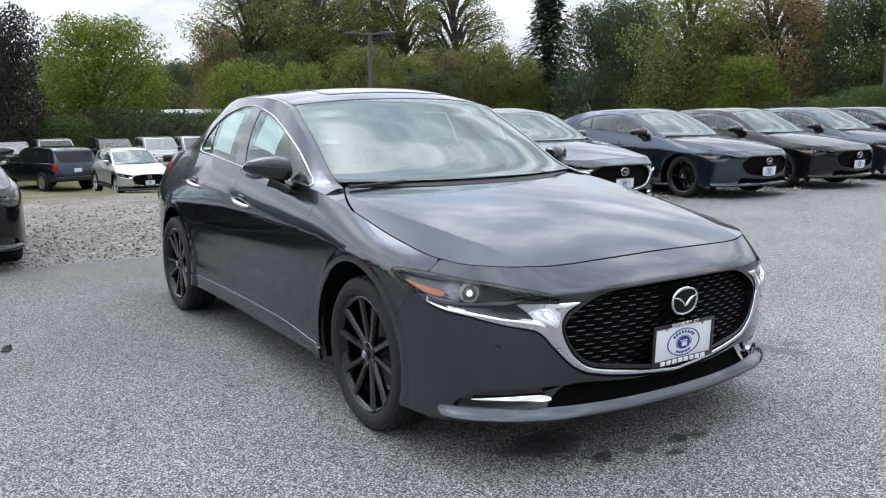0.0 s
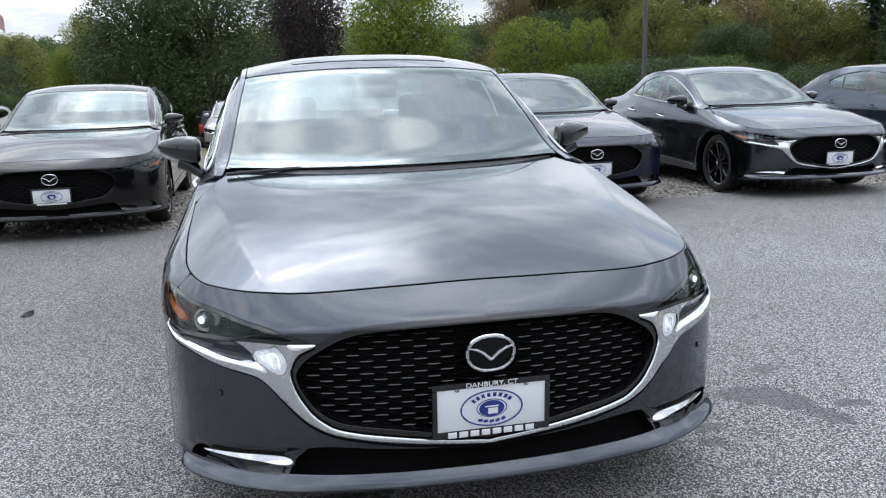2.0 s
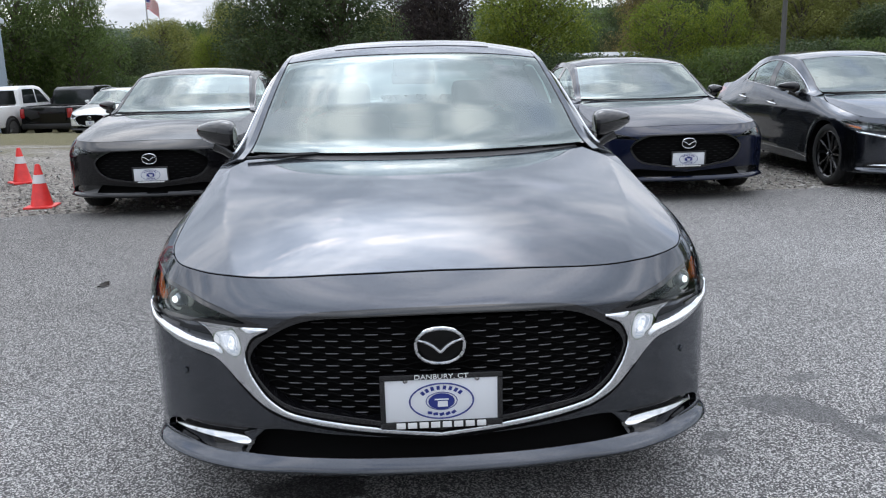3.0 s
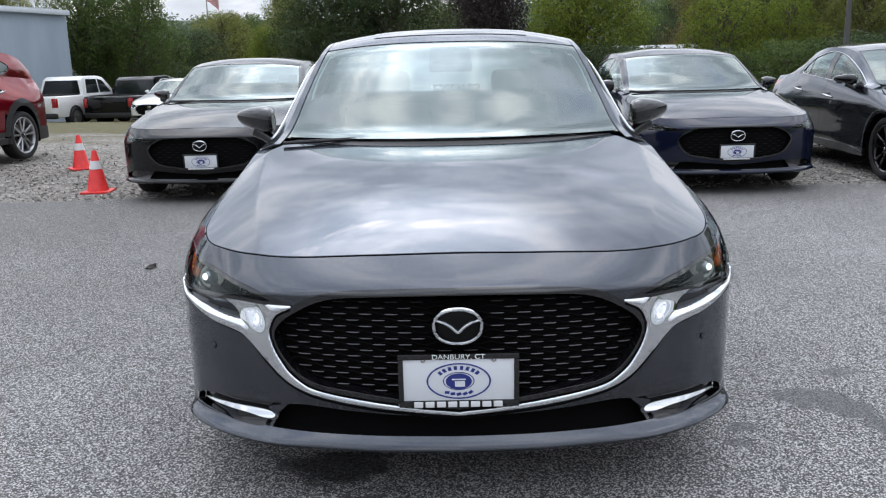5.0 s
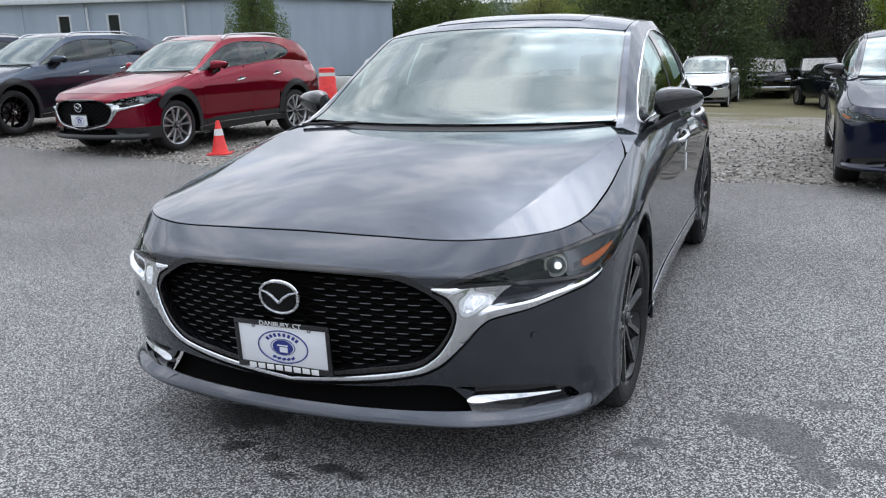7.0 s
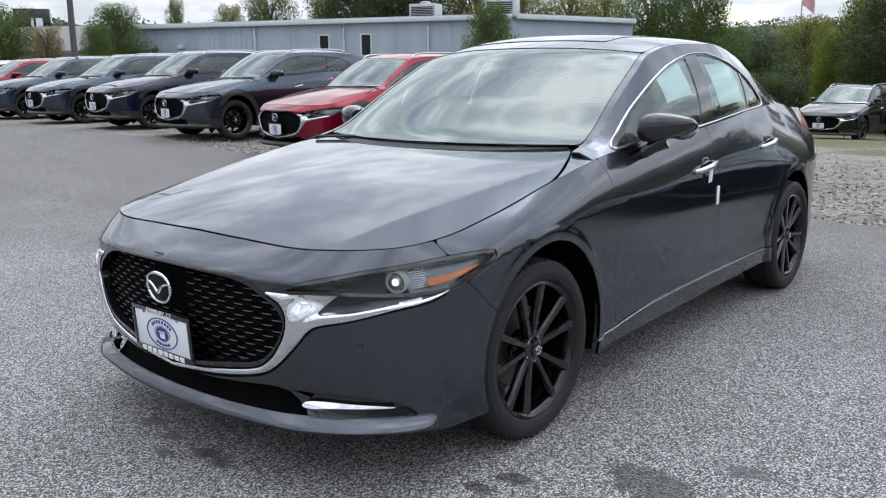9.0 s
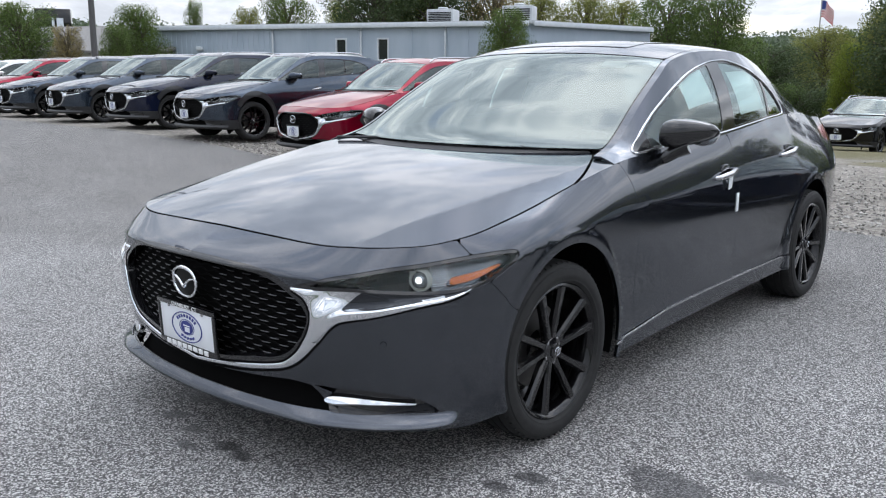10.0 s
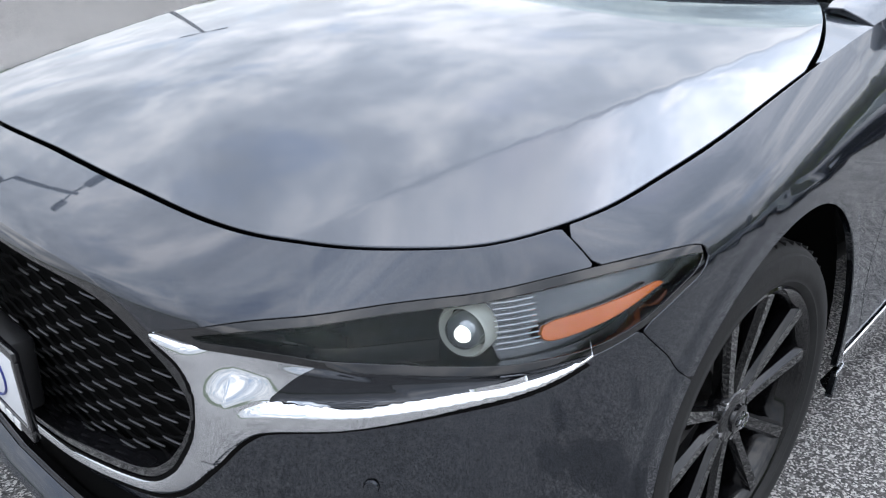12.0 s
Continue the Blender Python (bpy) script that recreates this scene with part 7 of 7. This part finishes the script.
def fir(seed, h, w, mat):
    rng_ = np.random.default_rng(seed)
    root = new("conifer")
    wood = bmesh.new()
    add_tube(wood, [(0, 0, 0), (0, 0, h * 0.5), (0, 0, h)], [0.03 * h, 0.017 * h, 0.004], 8)
    vs_, fs_ = [], []
    n_tier = 30
    for i in range(n_tier):
        f = 0.08 + 0.91 * i / n_tier
        reach = w / 2 * (1 - f) ** 0.85 + 0.10
        for k in range(8):
            a = k * 0.785 + i * 0.6 + rng_.uniform(-0.2, 0.2)
            L = reach * rng_.uniform(0.65, 1.12)
            pts = [(L * u * math.cos(a), L * u * math.sin(a), h * f - L * 0.30 * u + L * 0.26 * u * u) for u in (0, 0.5, 1.0)]
            add_tube(wood, pts, [0.03, 0.018, 0.004], 5)
            for u in np.linspace(0.2, 1.05, 9):
                c = np.array([L * u * math.cos(a), L * u * math.sin(a), h * f - L * 0.30 * u + L * 0.26 * u * u])
                for _ in range(3):
                    d = rng_.normal(0, 1, 3) * 0.13 * (1.2 - 0.5 * u)
                    e1 = np.array([math.cos(a), math.sin(a), -0.3]) * 0.15 + rng_.normal(0, 0.05, 3)
                    e2 = np.array([-math.sin(a), math.cos(a), -0.25]) * 0.06
                    j = len(vs_)
                    vs_ += [c + d, c + d + e1 + e2, c + d + e1 * 1.7, c + d + e1 - e2]
                    fs_.append((j, j + 1, j + 2, j + 3))
    part("trunk", wood, BARK, root, "dark straight trunk")
    mesh_object("crown", vs_, fs_, mat, root, smooth=False)
    return root


PROTO = {
    "green": tree(1, 8, 6.2, L_GREEN, 26000, size=0.068, low=0.08, lobes=54), "dark": tree(2, 8, 6.4, L_DARK, 30000, size=0.068, low=0.06, lobes=60), "yellow": tree(3, 6, 5.6, L_YELLOW, 30000, size=0.060, low=0.03, lobes=74),
    "purple": tree(4, 6.5, 5.2, L_PURPLE, 22000, size=0.064, low=0.06, lobes=50), "sparse": tree(5, 11, 6.0, L_OLIVE, 17000, sparse=0.75, size=0.058, low=0.20, lobes=64), "tall": tree(6, 11, 6.4, L_OLIVE, 20000, size=0.066, sparse=0.45, low=0.10, lobes=80),
    "brown": tree(7, 9, 7.2, L_BROWN, 24000, size=0.068, sparse=0.4, low=0.08, lobes=60), "olive": tree(8, 8, 5.6, L_OLIVE, 25000, size=0.066, low=0.05, lobes=54), "bush_y": tree(9, 3.9, 3.6, L_YELLOW, 13000, low=0.05, size=0.048, lobes=34), "bush_d": tree(10, 2.6, 3.6, L_DARK, 12000, low=0.05, size=0.045, lobes=36),
    "bush_g": tree(11, 2.6, 3.4, L_GREEN, 12000, low=0.05, size=0.045, lobes=34), "fir": fir(12, 7.6, 4.2, L_FIR), "street": tree(13, 6, 5.2, L_GREEN, 20000, size=0.056, low=0.40, lobes=52),
}
SIZE = {"green": (8, 6.2), "dark": (8, 6.4), "yellow": (6, 5.6), "purple": (6.5, 5.2), "sparse": (11, 6.0), "tall": (11, 6.4), "brown": (9, 7.2), "olive": (8, 5.6), "bush_y": (3.9, 3.6), "bush_d": (2.6, 3.6), "bush_g": (2.6, 3.4), "fir": (7.6, 4.2), "street": (6, 5.2)}
NOTE = {"green": "leafy green tree", "dark": "dense dark green tree", "yellow": "bright yellow-green leafy tree", "purple": "dark purple-leaved maple tree", "sparse": "tall thin tree with sparse leaves", "tall": "tall olive-green tree with gaps",
        "brown": "rust-brown autumn tree", "olive": "olive-green leafy tree", "bush_y": "bright yellow-green bush", "bush_d": "dark green shrub", "bush_g": "green leafy shrub", "fir": "dark spruce with drooping branches", "street": "small round-crowned street tree"}
USED = set()
rng_t = random.Random(5)


def plant(kind, x, y, h, width, note=" beyond the car lot"):
    """A tree or shrub of the given height and crown width in metres."""
    z = float(ground_z(x, y)) - 0.08
    m_ = pose(x, y, z, 0, 0, rng_t.uniform(0, 360))
    ob = PROTO[kind]
    s_ = (width / SIZE[kind][1], width / SIZE[kind][1], h / SIZE[kind][0])
    if kind in USED:
        ob = copy_thing(ob, m_)
    else:
        USED.add(kind)
        ob.matrix_basis = m_
    ob.scale = s_
    cat = "shrub" if kind.startswith("bush") else "tree"
    ob.name = "shrub" if cat == "shrub" else "conifer" if kind == "fir" else "tree"
    return tagged(ob, NOTE[kind] + note, cat, "shrubs at the lot's edge" if cat == "shrub" else "trees round the lot")


# Three with y under 17 and x over 43 are unseen, added for reflections.
TREES = (
    ("brown", 17.3, 55.8, 9.4, 5.0), ("tall", 20.5, 58.9, 13.8, 9.2), ("tall", 24.0, 55.3, 13.7, 8.9), ("bush_y", 15.7, 45.7, 6.4, 5.3), ("bush_y", 19.1, 45.4, 6.3, 3.9), ("tall", 28.5, 57.6, 14.3, 6.0),
    ("tall", 24.1, 61.8, 14.1, 8.2), ("olive", 23.8, 53.2, 9.5, 6.8), ("dark", 20.1, 52.6, 7.3, 7.0), ("sparse", 31.5, 53.6, 13.2, 9.2), ("sparse", 34.3, 50.6, 12.8, 9.0), ("sparse", 31.3, 58.3, 13.7, 7.2),
    ("olive", 24.3, 47.3, 7.6, 5.0), ("olive", 26.9, 45.8, 7.0, 5.0), ("brown", 30.3, 46.1, 7.5, 5.6), ("olive", 32.5, 44.5, 7.9, 5.6), ("olive", 34.8, 44.0, 7.0, 4.8), ("dark", 27.4, 43.2, 5.7, 5.6),
    ("fir", 38.2, 44.8, 12.4, 7.6), ("dark", 37.7, 38.8, 10.1, 5.7), ("dark", 37.1, 35.3, 10.1, 6.0), ("olive", 36.9, 30.9, 10.5, 7.2), ("yellow", 37.6, 27.0, 5.6, 4.8), ("brown", 42.4, 28.8, 10.4, 10.1),
    ("brown", 45.4, 28.0, 9.2, 7.1), ("olive", 41.6, 31.5, 8.6, 6.2), ("dark", 42.6, 23.0, 9.2, 6.1), ("green", 42.0, 19.9, 8.4, 7.0), ("dark", 43.4, 16.9, 8.2, 7.0), ("olive", 44.8, 13.4, 7.4, 8.1),
    ("green", 46.5, 7.2, 6.3, 9.5), ("bush_g", 34.9, 20.2, 2.7, 2.9), ("bush_g", 35.8, 18.8, 3.0, 2.6), ("green", 23.1, 88.5, 8.7, 8.4), ("dark", 24.2, 83.0, 8.9, 7.3), ("dark", -5.6, 39.7, 7.6, 6.6),
    ("dark", -2.7, 39.1, 7.9, 7.1), ("olive", -7.7, 41.2, 6.3, 3.0), ("olive", -0.3, 62.9, 7.3, 4.4), ("purple", 2.6, 46.8, 9.1, 5.4), ("purple", 1.9, 49.9, 8.4, 4.7), ("yellow", 8.4, 52.3, 9.3, 8.8),
    ("green", 18.0, 74.8, 6.5, 6.4), ("dark", 19.1, 69.4, 5.8, 4.9), ("green", -18.0, 39.2, 7.2, 4.8), ("green", -15.4, 39.2, 7.0, 4.4), ("dark", -19.0, 43.1, 4.0, 4.8), ("dark", -16.4, 48.4, 4.8, 6.5),
    ("olive", -18.1, 66.6, 6.9, 6.3), ("green", -21.0, 57.4, 5.8, 4.2), ("yellow", -9.6, 41.9, 4.7, 2.4), ("green", -19.1, 78.7, 7.4, 4.9), ("dark", -16.8, 40.8, 3.7, 3.8), ("dark", -46.1, 45.5, 11.7, 9.0),
    ("dark", -44.2, 50.4, 12.3, 8.8), ("olive", -47.6, 50.2, 11.1, 7.4), ("brown", -41.8, 55.2, 11.8, 7.4), ("olive", -40.9, 61.3, 10.4, 5.6), ("olive", -37.3, 63.5, 10.2, 6.2), ("olive", -35.8, 66.9, 9.9, 5.2),
    ("green", -64.3, 51.5, 10.7, 6.3), ("olive", -71.8, 52.6, 10.0, 4.1), ("green", -80.5, 51.6, 11.0, 2.6), ("olive", -59.1, 54.2, 10.3, 4.3), ("olive", -9.6, 46.1, 6.7, 2.9), ("street", -17.8, 24.9, 4.6, 2.4),
    ("street", -36.6, 19.9, 5.0, 2.9), ("street", -35.4, 18.1, 3.8, 1.8), ("brown", -37.3, 16.6, 3.7, 1.8), ("street", -43.5, 17.3, 5.1, 4.4), ("green", -50.2, 16.6, 5.3, 4.6),
)
for kind, x, y, h, width in TREES:
    plant(kind, x, y, h, width)
for i in range(64):
    az_ = radians(-26 + 96 * i / 63)
    D = 50 + 2.2 * math.sin(i * 2.3) + (4.0 if i % 3 == 0 else 0) - 9.0 * max(0, (i - 44) / 19)
    h = rng_t.uniform(2.0, 3.9)
    plant(("bush_d", "bush_d", "bush_g", "bush_d", "bush_d")[i % 5], -1.0 + D * math.sin(az_), -3.0 + D * math.cos(az_), h, h * rng_t.uniform(1.25, 1.7), " at the edge of the lot")


def ridge(a):
    """Height of the wooded ridge by direction."""
    return 20.5 + 3.0 * math.cos(4 * (a - 0.27)) + 1.2 * math.sin(a * 13)


def far_woods():
    """A wooded ridge all round, far beyond the lot."""
    rng_ = np.random.default_rng(9)
    cs, rs = [], []
    for i in range(2600):
        a = rng_.uniform(-1.35, 1.25) if i % 6 else rng_.uniform(0, 2 * math.pi)
        row = rng_.random()
        D = 190 + 140 * row
        cs.append(np.array([D * math.sin(a), D * math.cos(a), 2.0 + (ridge(a) - 4.0) * row + rng_.normal(0, 0.8)]))
        rs.append(rng_.uniform(2.6, 5.0))
    v, f = leaves(rng_, cs, rs, 80000, 0.75)
    tagged(mesh_object("far_woods", v, f, L_WOOD, smooth=False), "distant wooded ridge in soft green", "woods", kind="stuff")
    n_ = 192
    vv, ff = [], []
    for D, k in ((165, None), (190, 0.10), (335, 0.93), (460, 0.6)):
        for i in range(n_):
            a = 2 * math.pi * i / n_
            vv.append((D * math.sin(a), D * math.cos(a), -1.6 if k is None else k * ridge(a)))
    for k in range(3):
        for i in range(n_):
            j = (i + 1) % n_
            ff.append((k * n_ + i, k * n_ + j, (k + 1) * n_ + j, (k + 1) * n_ + i))
    tagged(mesh_object("backdrop", vv, ff, HILL), "dark green wooded hill far away", "hill", kind="structure")


L_WOOD = leaf_material("far_leaf", (0.051, 0.071, 0.044), (0.093, 0.128, 0.076), (0.145, 0.178, 0.102))
m = Mat("hill_green", (0.04, 0.05, 0.03), 0.95)
HILL = m.set(Base_Color=m.ramp(m.noise(0.12, 6, 0.7), (0.3, (0.045, 0.06, 0.038)), (0.7, (0.09, 0.115, 0.07)))).m
far_woods()
